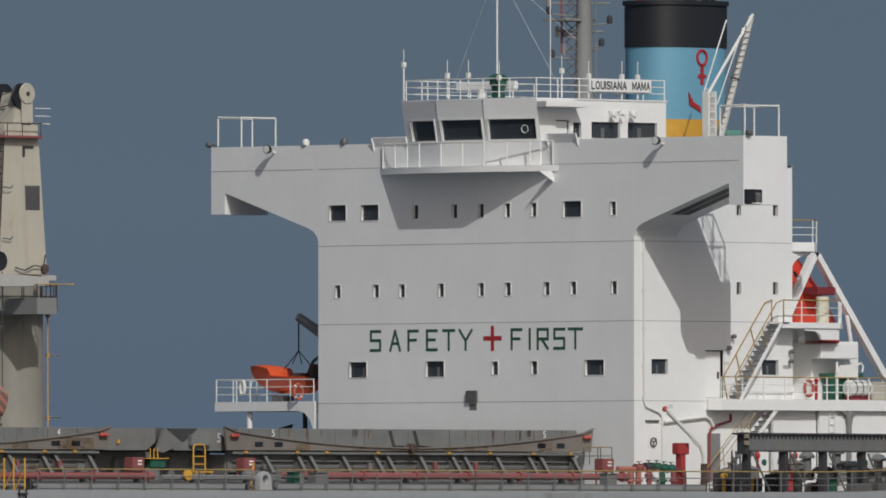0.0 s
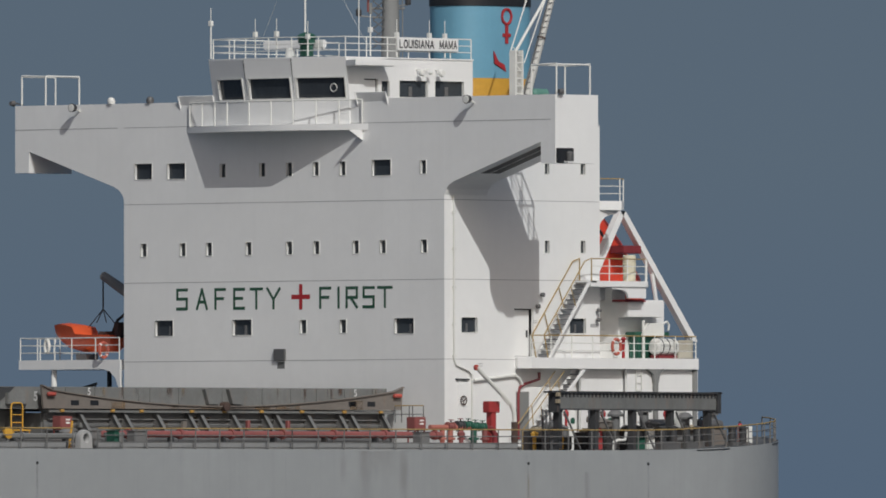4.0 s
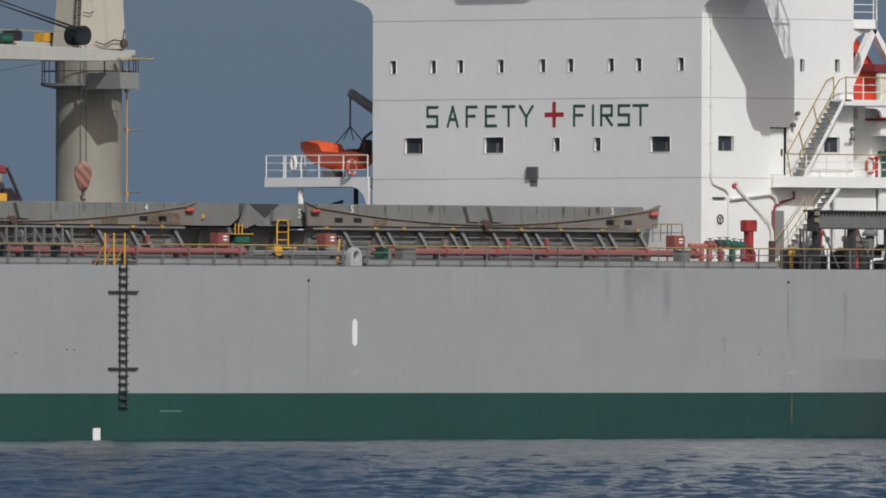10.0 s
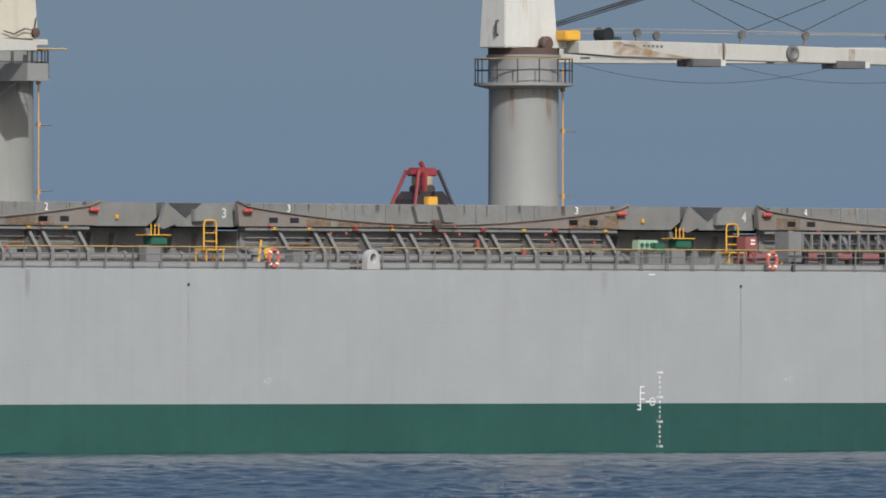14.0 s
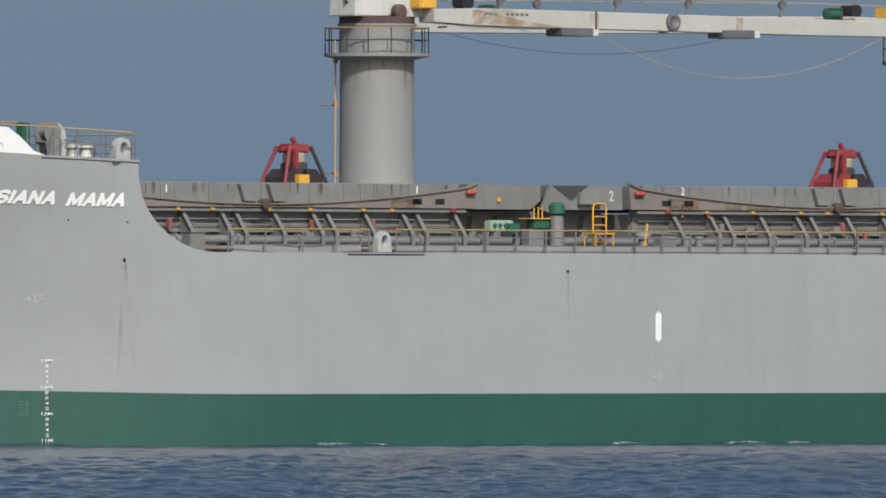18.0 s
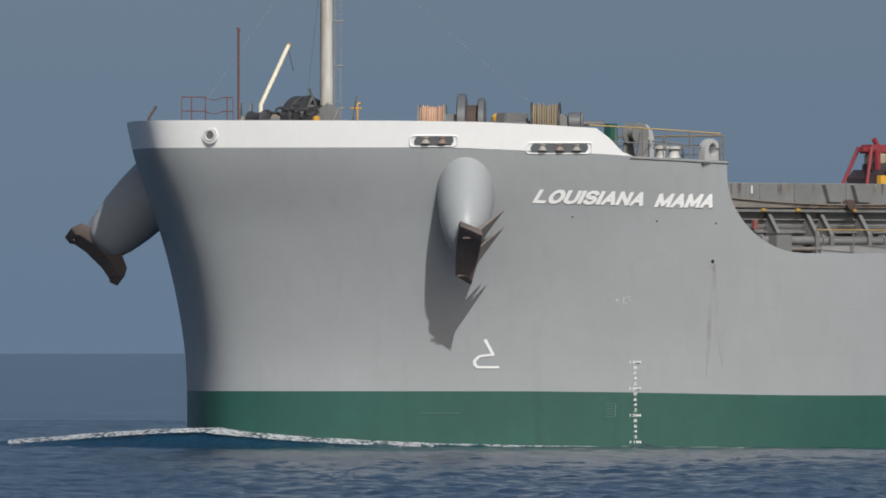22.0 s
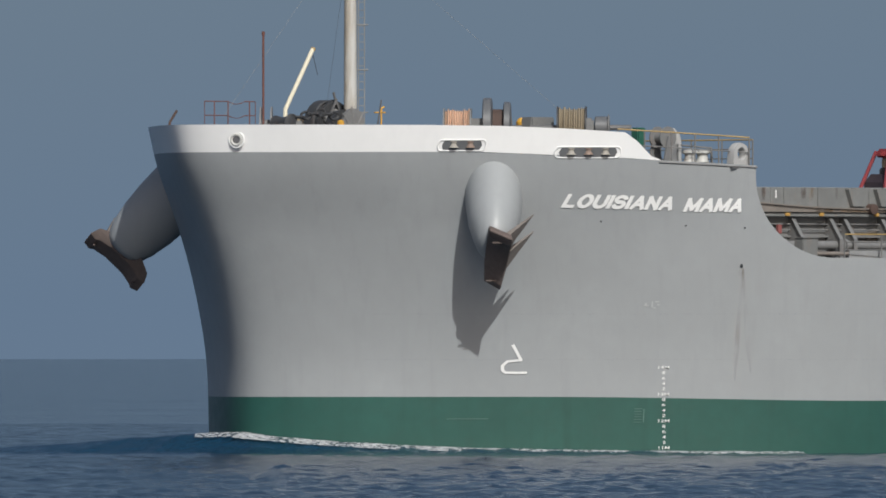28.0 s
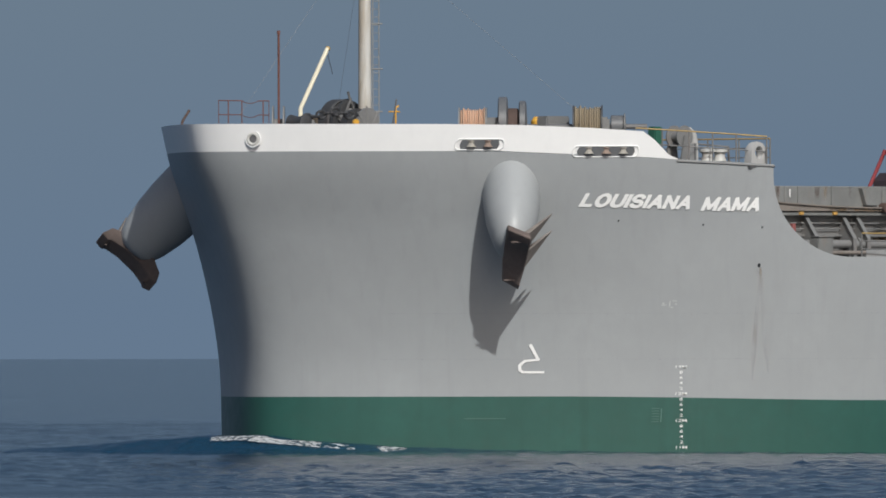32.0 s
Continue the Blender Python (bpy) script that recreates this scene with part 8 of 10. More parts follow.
# fairlead openings in the bulwark, and the round bow chock
def slot_fairlead(xa, xb, z, n_rollers):
    f = thing("bulwark_fairlead", ((xa + xb) / 2, half((xa + xb) / 2, z), z), "oval roller fairlead with white rim in the bulwark", "fairlead", "bulwark fairleads")
    h = 0.2
    def at(x, zz, out):
        y = half(x, zz)
        return Vector((x + out * 0.62, y + out * 0.75, zz))
    prof = []
    for k in range(12):
        a = -math.pi / 2 + math.pi * k / 11
        prof.append((xa - h * 0.55 + h * 0.55 * (1 + math.cos(a)) * 1.0, z + h * math.sin(a)))
    for k in range(12):
        a = math.pi / 2 + math.pi * k / 11
        prof.append((xb + h * 0.55 + h * 0.55 * (math.cos(a) - 1), z + h * math.sin(a)))
    bm = B()
    pts = [at(x, zz, 0.018) for x, zz in prof]
    for p, q in zip(pts, pts[1:] + pts[:1]):
        tube(bm, p, q, 0.027, 8)
    part("rim", bm, MARK_WHITE, f, "white rounded rim")
    bm = B()
    cols = []
    for k in range(25):
        x = xa - (xa - xb) * k / 24
        e = min(x - xb, xa - x)
        hh = h if e >= h * 0.55 else h * math.sqrt(max(0.0, 1 - (1 - e / (h * 0.55)) ** 2))
        cols.append([bm.verts.new(at(x, z - hh, 0.02)), bm.verts.new(at(x, z + hh, 0.02))])
    for a, c in zip(cols, cols[1:]):
        bm.faces.new((a[0], c[0], c[1], a[1]))
    bmesh.ops.recalc_face_normals(bm, faces=bm.faces)
    part("recess", bm, WINCH_GREY, f, "dark recess behind the rollers")
    for k in range(n_rollers):
        x = xa + (xb - xa) * (k + 0.7) / (n_rollers + 0.4)
        p = at(x, z, 0.02)
        part("roller", lathe(B(), [(0.19, -0.15), (0.13, -0.08), (0.1, 0.01), (0.14, 0.05), (0.14, 0.09)], p + Vector((-0.03, -0.035, 0.06)), "Z", 14), ROLLER_RUST if k == 1 else ROLLER_GREY, f)


slot_fairlead(185.5, 184.45, 11.28, 2)
slot_fairlead(182.28, 180.55, 11.02, 3)
CHOCK_X = 190.4
bc = thing("bow_chock", (CHOCK_X, half(CHOCK_X, 11.5), 11.5), "round white bow chock in the bulwark near the stem", "chock")
c0 = Vector((CHOCK_X, half(CHOCK_X, 11.5), 11.5))
nn = Vector((0.9, 0.44, 0)).normalized()
tt = Vector((-nn.y, nn.x, 0))
for nm, rr, out, tr, m in (("rim", 0.29, 0.03, 0.035, MARK_WHITE), ("inner_rim", 0.2, 0.04, 0.06, CRANE_WHITE)):
    bm = B()
    for k in range(20):
        a, c = k * math.tau / 20, (k + 1) * math.tau / 20
        tube(bm, c0 + nn * out + tt * rr * math.cos(a) + Vector((0, 0, rr * math.sin(a))), c0 + nn * out + tt * rr * math.cos(c) + Vector((0, 0, rr * math.sin(c))), tr, 8)
    part(nm, bm, m, bc)
bm = B()
bm.faces.new([bm.verts.new(c0 + nn * 0.05 + tt * 0.2 * math.cos(k * math.tau / 16) + Vector((0, 0, 0.2 * math.sin(k * math.tau / 16)))) for k in range(16)])
part("opening", bm, STEEL, bc)


# ---- anchors ----
ANCHOR_STEEL = mat("weathered_anchor_steel", (0.135, 0.103, 0.09), 0.75, var=0.35, dirt=0.3, bump=0.01)
# paler copy of the anchor steel: the flukes' sunlight is in the colour
ANCHOR_PALE = mat("sunlit_anchor_steel", (0.21, 0.185, 0.165), 0.75, var=0.3, grain=6)
def anchor_set(s):
    n = Vector((0.68, 0.73 * s, 0))
    t = Vector((-0.73, 0.68 * s, 0))
    up = Vector((0, 0, 1))
    p0 = Vector((183.95, s * half(183.95, 9.4), 9.4))
    bol = thing("anchor_bolster", p0, "smooth light grey anchor bolster bulging from the bow", "bolster", "anchor bolsters")
    rings = []
    path = ((-1.6, 10.6, 1.12, 1.3), (-0.7, 9.9, 1.13, 1.34), (0.2, 9.1, 1.07, 1.24), (0.85, 8.45, 0.98, 1.15), (1.4, 7.9, 0.8, 1.0), (1.72, 7.56, 0.66, 0.82), (1.86, 7.4, 0.5, 0.6), (1.9, 7.36, 0.3, 0.3))
    ax = (n * 0.68 - up * 0.73).normalized()
    v = (up * 0.68 + n * 0.73).normalized()
    bm = B()
    for out, z, rt, rv in path:
        c = Vector((p0.x, p0.y, z)) + n * out + t * 0.26
        rings.append([bm.verts.new(c + t * rt * math.cos(k * math.tau / 28) + v * rv * math.sin(k * math.tau / 28)) for k in range(28)])
    for a, b_ in zip(rings, rings[1:]):
        for k in range(28):
            bm.faces.new((a[k], a[(k + 1) % 28], b_[(k + 1) % 28], b_[k]))
    bm.faces.new(rings[-1])
    bm.faces.new(rings[0][::-1])
    bmesh.ops.recalc_face_normals(bm, faces=bm.faces)
    part("bell", bm, HULL_GREY, bol, "", 60)
    e = Vector((p0.x, p0.y, 7.36)) + n * 1.9 + t * 0.26
    bm = B()
    q0 = [e + ax * 0.02 + t * 0.22 * math.cos(k * math.tau / 14) + v * 0.2 * math.sin(k * math.tau / 14) for k in range(14)]
    bm.faces.new([bm.verts.new(p) for p in q0])
    part("hawse_mouth", bm, BLACK, bol, "dark hawse pipe mouth")
    an = thing("anchor", e, "rusty stockless anchor housed at the bolster", "anchor", "anchors")
    part("shank", tube(B(), e - ax * 0.3, e + ax * 0.1, 0.16, 10), RUST, an)
    cc = e + n * 0.06 - up * 0.24 + t * 0.08
    d = (n * 0.72 + up * 0.69).normalized()
    w = (n * 0.69 - up * 0.72).normalized()

    def blk(c, l, b_, h, m, nm, lab=""):
        q = []
        for zz in (-1, 1):
            for a, g in ((-1, -1), (1, -1), (1, 1), (-1, 1)):
                q.append(c + d * l * zz + t * b_ * a + w * h * g)
        bm = hexa(B(), q)
        bmesh.ops.recalc_face_normals(bm, faces=bm.faces)
        part(nm, bevelled(bm, 0.05, 1), m, an, lab)
    prof = ((1.28, 0.26), (0.98, 0.3), (0.88, 0.2), (0.4, 0.1), (-0.4, 0.1), (-0.84, 0.2), (-0.94, 0.28), (-1.22, 0.18), (-1.08, -0.16), (-0.6, -0.42), (0.6, -0.42), (1.14, -0.16))
    bm = B()
    sides = [[bm.verts.new(cc + d * a * 1.12 + w * (g + 0.24 * k) + t * (0.13 * a + k * (0.36 + 0.05 * a) + 0.04 * k * (abs(a) < 0.7))) for a, g in prof] for k in (-1, 1)]
    bm.faces.new(sides[0])
    bm.faces.new(sides[1][::-1])
    for k in range(len(prof)):
        j = (k + 1) % len(prof)
        bm.faces.new((sides[0][k], sides[0][j], sides[1][j], sides[1][k]))
    bmesh.ops.recalc_face_normals(bm, faces=bm.faces)
    part("crown", bevelled(bm, 0.03, 1), ANCHOR_STEEL, an, "rusty dished crown")
    for f in (0.92, -0.89):
        blk(cc + d * f * 1.12 + w * 0.27 + t * 0.13 * f, 0.05, 0.3, 0.04, ANCHOR_STEEL, "ridge")
    for f in (0.55, -0.35):
        base = cc + d * f - w * 0.05
        tip = base + Vector((-0.73, 0.68 * s, 0)) * 1.38 + up * 1.15 - n * 0.1
        bm = B()
        q = [base + d * 0.42 + t * 0.25, base - d * 0.42 + t * 0.25, tip]
        lo = [bm.verts.new(p - w * (0.14 if k < 2 else 0.03)) for k, p in enumerate(q)]
        hi = [bm.verts.new(p + w * (0.14 if k < 2 else 0.03)) for k, p in enumerate(q)]
        bm.faces.new(lo)
        bm.faces.new(hi[::-1])
        for k in range(3):
            bm.faces.new((lo[k], hi[k], hi[(k + 1) % 3], lo[(k + 1) % 3]))
        bmesh.ops.recalc_face_normals(bm, faces=bm.faces)
        part("fluke", bm, ANCHOR_PALE, an, "rusty pointed fluke", 0)


anchor_set(1)
anchor_set(-1)

# ---- after decks, boats and gear round the deckhouse ----
aftd = thing("after_platforms", (18, 8, 11.2), "white open steel platforms behind the deckhouse", "platform")
bm = B()
prism(bm, ((13.0, -9.5), (19.94, -9.5), (19.94, 9.86), (25.4, 9.86), (25.55, 10.2), (25.3, 10.8), (14.4, 10.8), (13.0, 9.0)), "xy", 10.72, 11.2)
part("boat_deck", bm, WHITE, aftd, "white boat deck slab", 0)
part("upper_platform", prism(B(), ((15.3, 2.5), (19.94, 2.5), (19.94, 9.86), (21.4, 9.86), (21.4, 10.75), (17.7, 10.75), (15.3, 8.6)), "xy", 14.35, 14.6), WHITE, aftd, "white upper platform slab", 0)
part("top_bracket", prism(B(), [(19.94, 17.75), (18.6, 17.75), (18.75, 17.6)] + [(19.0 + 0.9 * math.sin(a), 16.85 + 0.7 * math.cos(a)) for a in (0.0, 0.3, 0.6, 0.9, 1.2, 1.5)] + [(19.94, 16.8)], "xz", 9.72, 9.86), WHITE, aftd, "curved white platform bracket", 0)
part("landing_bracket", prism(B(), [(17.72, 14.35), (19.94, 14.35), (19.94, 14.25), (19.2, 14.22), (18.95, 14.08), (18.85, 13.85), (17.72, 13.85)], "xz", 10.55, 10.68), WHITE, aftd, "white platform bracket with a round corner", 0)
part("landing_pillar", bevelled(box(B(), 17.9, 18.8, 9.2, 9.6, 13.7, 14.34), 0.02), WHITE, aftd)
part("top_platform", prism(B(), ((18.3, 2.5), (19.94, 2.5), (19.94, 9.9), (18.9, 10.3), (18.3, 9.9)), "xy", 17.75, 18.15), WHITE, aftd, "white top platform slab", 0)
part("screen_wall", bevelled(box(B(), 16.4, 19.94, 8.0, 8.15, 11.2, 14.35), 0.02), WHITE, aftd)
part("locker_block", bevelled(box(B(), 15.0, 18.0, 6.2, 9.3, 11.2, 13.8), 0.04), WHITE, aftd, "white locker block")
part("locker_trunk", bevelled(box(B(), 15.95, 18.3, 9.5, 10.15, 13.02, 13.7), 0.03), WHITE, aftd, "white ventilation trunk")
part("red_awning", box(B(), 17.33, 18.75, 9.4, 10.3, 13.7, 13.8), RED, aftd, "small red canopy roof")
part("bulkhead", box(B(), 18.85, 21.6, 10.2, 10.34, 7.2, 10.72), WHITE, aftd, "white recessed deck bulkhead")
part("inner_bulkhead", box(B(), 13.9, 19.94, 7.4, 7.55, 7.2, 10.72), WHITE, aftd, "white inner deck bulkhead")
side = part("side_bulkhead", box(B(), 14.2, 18.85, 10.42, 10.56, 7.2, 10.72), WHITE, aftd, "white sunlit deck bulkhead")
part("side_door", bevelled(box(B(), 15.0, 15.7, 10.56, 10.6, 7.6, 9.4), 0.02), CRANE_WHITE, side, "pale steel door")
bm = B()
for k in range(10):
    tube(bm, (17.95, 10.62, 7.4 + 0.34 * k), (18.3, 10.62, 7.4 + 0.34 * k), 0.02, 5)
for x in (17.95, 18.3):
    tube(bm, (x, 10.62, 7.2), (x, 10.62, 10.7), 0.025, 5)
part("wall_ladder", bm, RAIL_WHITE, side)
for x, y in ((17.1, 10.68), (14.45, 10.6)):
    part("column", tube(B(), (x, y, 7.2), (x, y, 10.72), 0.11, 10, 0.13), CRANE_GREY, aftd, "grey deck column")
part("column_head", prism(B(), ((16.6, 10.72), (17.7, 10.72), (17.3, 10.5), (17.22, 10.1), (16.98, 10.1), (16.9, 10.5)), "xz", 10.6, 10.76), CRANE_GREY, aftd, "grey column bracket")
railing([(25.3, 10.72, 11.2), (14.5, 10.72, 11.2), (13.1, 8.95, 11.2)], 0.98, "cream pipe railing along the boat deck", RAIL_WHITE, RAIL_YELLOW, 1.3, 3)
railing([(21.3, 10.68, 14.6), (17.75, 10.68, 14.6), (15.4, 8.6, 14.6)], 0.98, "cream pipe railing of the upper platform", RAIL_WHITE, RAIL_YELLOW, 1.2, 3)
railing([(19.9, 9.85, 18.15), (18.9, 10.2, 18.15), (18.35, 9.9, 18.15)], 0.98, "cream pipe railing of the top platform", RAIL_WHITE, RAIL_YELLOW, 0.8, 3)
railing([(27.2, 16.2, 21.5), (27.2, 13.0, 21.5), (27.2, 9.9, 21.5)], 1.05, "cream railing at the back of the bridge wing", RAIL_WHITE, RAIL_YELLOW, 1.2, 3)

stairs = thing("outside_stairway", (23, 10.4, 11.2), "steep white steel stairway between the boat decks", "stairs")
a, b_ = Vector((24.05, 0, 11.2)), Vector((21.42, 0, 14.6))
for y in (9.98, 10.72):
    q = [(a.x + 0.1, y, a.z), (a.x - 0.1, y, a.z), (b_.x - 0.1, y, b_.z), (b_.x + 0.1, y, b_.z)]
    part("stringer", prism(B(), [(p[0], p[2]) for p in q], "xz", y - 0.02, y + 0.02), WHITE, stairs)
for k in range(15):
    p = a + (b_ - a) * ((k + 0.7) / 15.5)
    part("step", box(B(), p.x - 0.13, p.x + 0.13, 10.0, 10.7, p.z - 0.02, p.z + 0.02), STEEL, stairs)
for y in (10.0, 10.72):
    part("handrail", pipe(B(), [(a.x + 0.1, y, a.z), (a.x + 0.35, y, a.z + 1.0), (b_.x + 0.35, y, b_.z + 0.85), (b_.x - 0.1, y, b_.z + 1.0), (b_.x - 0.1, y, b_.z)], 0.03), RAIL_YELLOW, stairs)
    for k in (0.3, 0.65):
        p = a + (b_ - a) * k
        part("rail_post", tube(B(), (p.x, y, p.z), (p.x + 0.33, y, p.z + 0.92), 0.025, 6), RAIL_YELLOW, stairs)
part("landing", box(B(), 21.0, 21.6, 9.9, 10.75, 14.53, 14.6), WHITE, stairs)

low = thing("deck_stairway", (24, 10.4, 7.1), "white steel stairway from the main deck up under the boat deck", "stairs")
for y in (10.4, 10.95):
    part("stringer", prism(B(), [(26.0, 7.1), (25.76, 7.1), (21.95, 10.68), (22.19, 10.68)], "xz", y - 0.02, y + 0.02), WHITE, low)
    part("handrail", pipe(B(), [(26.05, y, 7.1), (26.05, y, 8.0), (23.35, y, 10.6)], 0.024, 6), RAIL_YELLOW, low)
    for f in (0.3, 0.6):
        part("rail_post", tube(B(), (25.9 - 3.8 * f, y, 7.1 + 3.56 * f), (26.0 - 3.8 * f, y, 8.0 + 3.56 * f), 0.02, 5), RAIL_YELLOW, low)
for k in range(15):
    f = (k + 0.7) / 15.5
    part("step", box(B(), 25.88 - 3.8 * f - 0.13, 25.88 - 3.8 * f + 0.13, 10.42, 10.93, 7.1 + 3.56 * f - 0.02, 7.1 + 3.56 * f + 0.02), STEEL, low)

# free-fall lifeboat in its white cradle
LEG_W = 0.16
cr = thing("lifeboat_cradle", (15, 6, 11.2), "white braced cradle frame of the free-fall lifeboat", "cradle")
for y in (8.0, 3.4):
    part("ramp_leg", prism(B(), ((16.62, 17.75), (16.28, 17.75), (11.56, 12.0), (11.96, 12.0)), "xz", y - LEG_W, y + LEG_W), WHITE, cr, "flat white ramp leg", 0)
    part("back_leg", prism(B(), ((16.65, 17.75), (16.3, 17.75), (18.3, 14.6), (18.75, 14.6)), "xz", y - LEG_W, y + LEG_W), WHITE, cr, "flat white back leg", 0)
    part("strut", tube(B(), (14.4, y, 15.0), (13.6, y, 11.3), 0.1, 8), WHITE, cr)
part("cross_tie", tube(B(), (16.5, 8.0, 17.9), (16.5, 3.4, 17.9), 0.14, 8), WHITE, cr)
for z, x in ((15.88, 16.2),):
    part("red_crossbeam", bevelled(box(B(), x - 0.9, x + 0.3, 7.4, 8.2, z, z + 0.35), 0.03), RED, cr, "red cradle cross beam")
boat = thing("free_fall_lifeboat", (15.5, 6.0, 13), "bright orange enclosed free-fall lifeboat lying stern down on its ramp", "lifeboat")
rings = []
bm = B()
ax = Vector((-0.64, 0, -0.77)).normalized()
nv = Vector((0.77, 0, -0.64)).normalized()
c0 = Vector((17.5, 6.0, 17.6))
for u, r in ((0, 0.15), (0.3, 0.75), (0.9, 1.15), (2.5, 1.3), (4.5, 1.25), (5.6, 0.95), (6.4, 0.45), (6.7, 0.1)):
    rings.append([bm.verts.new(c0 + ax * u + Vector((0, 1, 0)) * r * math.cos(k * math.tau / 20) + nv * r * 1.05 * math.sin(k * math.tau / 20)) for k in range(20)])
for a_, c_ in zip(rings, rings[1:]):
    for k in range(20):
        bm.faces.new((a_[k], a_[(k + 1) % 20], c_[(k + 1) % 20], c_[k]))
bm.faces.new(rings[0][::-1])
bm.faces.new(rings[-1])
bmesh.ops.recalc_face_normals(bm, faces=bm.faces)
BOAT_RED = mat("lifeboat_red_orange", (0.62, 0.055, 0.025), 0.4, var=0.1)
part("hull", bm, BOAT_RED, boat)
part("conning_tower", bevelled(box(B(), 16.2, 17.3, 5.4, 6.6, 16.9, 17.8), 0.15), BOAT_RED, boat)
part("fender_rail", tube(B(), c0 + ax * 0.9 + Vector((0, 1.18, 0)), c0 + ax * 5.6 + Vector((0, 1.0, 0)), 0.07, 6), BLACK, boat)

rd = thing("raft_davit", (16.5, 9.8, 11.2), "white life raft davit behind the canister", "davit")
part("body", prism(B(), ((15.85, 12.2), (17.2, 12.2), (17.1, 12.5), (16.85, 12.75), (16.1, 12.78), (15.85, 12.6)), "xz", 9.9, 10.05), RAIL_WHITE, rd, "", 0)
part("post", tube(B(), (17.1, 9.95, 11.2), (17.1, 9.95, 12.9), 0.07, 8), RAIL_WHITE, rd)
part("hook_arm", pipe(B(), [(15.95, 9.98, 12.7), (15.6, 9.98, 12.85), (15.45, 9.98, 12.7), (15.5, 9.98, 12.45)], 0.05, 8), RAIL_WHITE, rd)
eb = solo("end_locker", bevelled(box(B(), 14.3, 15.3, 9.75, 10.4, 11.2, 12.02), 0.03), CRANE_CREAM, (14.8, 10.1, 11.2), "beige steel locker at the end of the boat deck", "locker")
hy = thing("fire_hose_post", (18.9, 10.4, 11.2), "faded red fire hose post by the boat deck rail", "fire hose")
part("post", tube(B(), (18.9, 10.4, 11.2), (18.9, 10.4, 12.05), 0.07, 8), LETTER_RED, hy)
part("valve", lathe(B(), [(0.11, 12.0), (0.13, 12.06), (0.05, 12.14)], (18.9, 10.4, 0), seg=10), LETTER_RED, hy)
tank = thing("life_raft_canister", (16.7, 10.3, 11.2), "white life raft canister strapped in a cradle", "life raft")
part("shell", lathe(B(), [(0.26, -0.7), (0.37, -0.6), (0.37, 0.6), (0.26, 0.7)], (16.08, 10.25, 11.72), "X", 20), RAIL_WHITE, tank)
for dx in (-0.5, 0.0, 0.5):
    part("strap", lathe(B(), [(0.38, -0.03), (0.38, 0.03)], (16.08 + dx * 0.8, 10.25, 11.72), "X", 20), DARK, tank)
part("saddle", box(B(), 15.5, 16.7, 10.0, 10.5, 11.2, 11.36), RED, tank)
gl = thing("green_locker", (16.7, 9.6, 11.2), "dark green deck locker with an overhanging lid on the boat deck", "locker")
part("body", bevelled(box(B(), 16.05, 17.4, 9.35, 9.85, 11.2, 12.2), 0.04), GREEN, gl)
part("lid", bevelled(box(B(), 15.3, 17.6, 9.3, 9.88, 12.2, 12.38), 0.03), GREEN, gl)
dr = thing("oil_drum", (17.85, 9.8, 14.6), "tall cream ribbed drum on the upper platform", "drum")
part("barrel", lathe(B(), [(0.28, 14.6), (0.29, 14.95), (0.27, 14.97), (0.29, 15.0), (0.29, 15.35), (0.27, 15.37), (0.29, 15.4), (0.29, 15.74), (0.26, 15.77)], (17.85, 9.8, 0), seg=18), CREAM, dr)
for z in (14.97, 15.37):
    part("rim", lathe(B(), [(0.3, z - 0.03), (0.31, z), (0.3, z + 0.03)], (17.85, 9.8, 0), seg=18), CREAM, dr)

# starboard rescue boat platform
sp = thing("rescue_boat_platform", (28.5, -13, 11.2), "white overhanging rescue boat platform with a round corner bracket", "platform")
part("slab", box(B(), 26.0, 29.95, -16.15, -9.86, 10.8, 11.22), WHITE, sp)
part("bracket", prism(B(), [(-9.86, 10.8), (-10.9, 10.8), (-10.5, 10.7), (-10.15, 10.4), (-9.98, 10.0), (-9.86, 9.6)], "yz", 29.8, 29.95), WHITE, sp)
part("prop", tube(B(), (29.7, -14.2, 7.1), (29.7, -14.2, 10.8), 0.13, 10), WHITE, sp)
part("dark_prop", box(B(), 27.8, 27.95, -12.6, -12.45, 7.1, 10.8), DARK, sp)
for k in range(4):
    part("stay", tube(B(), (28.0, -14.6 + 0.4 * k, 9.9), (28.0, -13.2, 10.2), 0.04, 6), DARK, sp)
part("fan", bevelled(box(B(), 27.6, 28.2, -10.9, -10.3, 9.8, 10.6), 0.05), DARK, sp)
railing([(26.1, -16.1, 11.22), (29.9, -16.1, 11.22), (29.9, -12.9, 11.22), (29.9, -9.95, 11.22)], 0.98, "white pipe railing of the rescue boat platform", RAIL_WHITE, RAIL_WHITE, 1.25, 3)
rb = thing("rescue_boat", (28.4, -11.6, 11.7), "small open orange rescue boat slung under a grey davit", "boat")
rings = []
bm = B()
for u, hw, zb, zt in ((-2.0, 0.7, 11.6, 12.35), (-0.8, 0.8, 11.55, 12.35), (0.0, 0.78, 11.55, 12.4), (0.25, 0.76, 11.6, 12.72), (1.1, 0.64, 11.8, 12.85), (1.6, 0.46, 12.1, 12.8), (1.8, 0.22, 12.32, 12.66)):
    y = -13.4 - u
    x = 28.4
    rings.append([bm.verts.new(p) for p in ((x - hw, y, zt), (x - hw * 0.8, y, (zb + zt) / 2), (x, y, zb), (x + hw * 0.8, y, (zb + zt) / 2), (x + hw, y, zt), (x, y, zt + (0.05 if u > 0.2 else -0.06)))])
for a_, c_ in zip(rings, rings[1:]):
    for k in range(6):
        bm.faces.new((a_[k], a_[(k + 1) % 6], c_[(k + 1) % 6], c_[k]))
bm.faces.new(rings[0][::-1])
bm.faces.new(rings[-1])
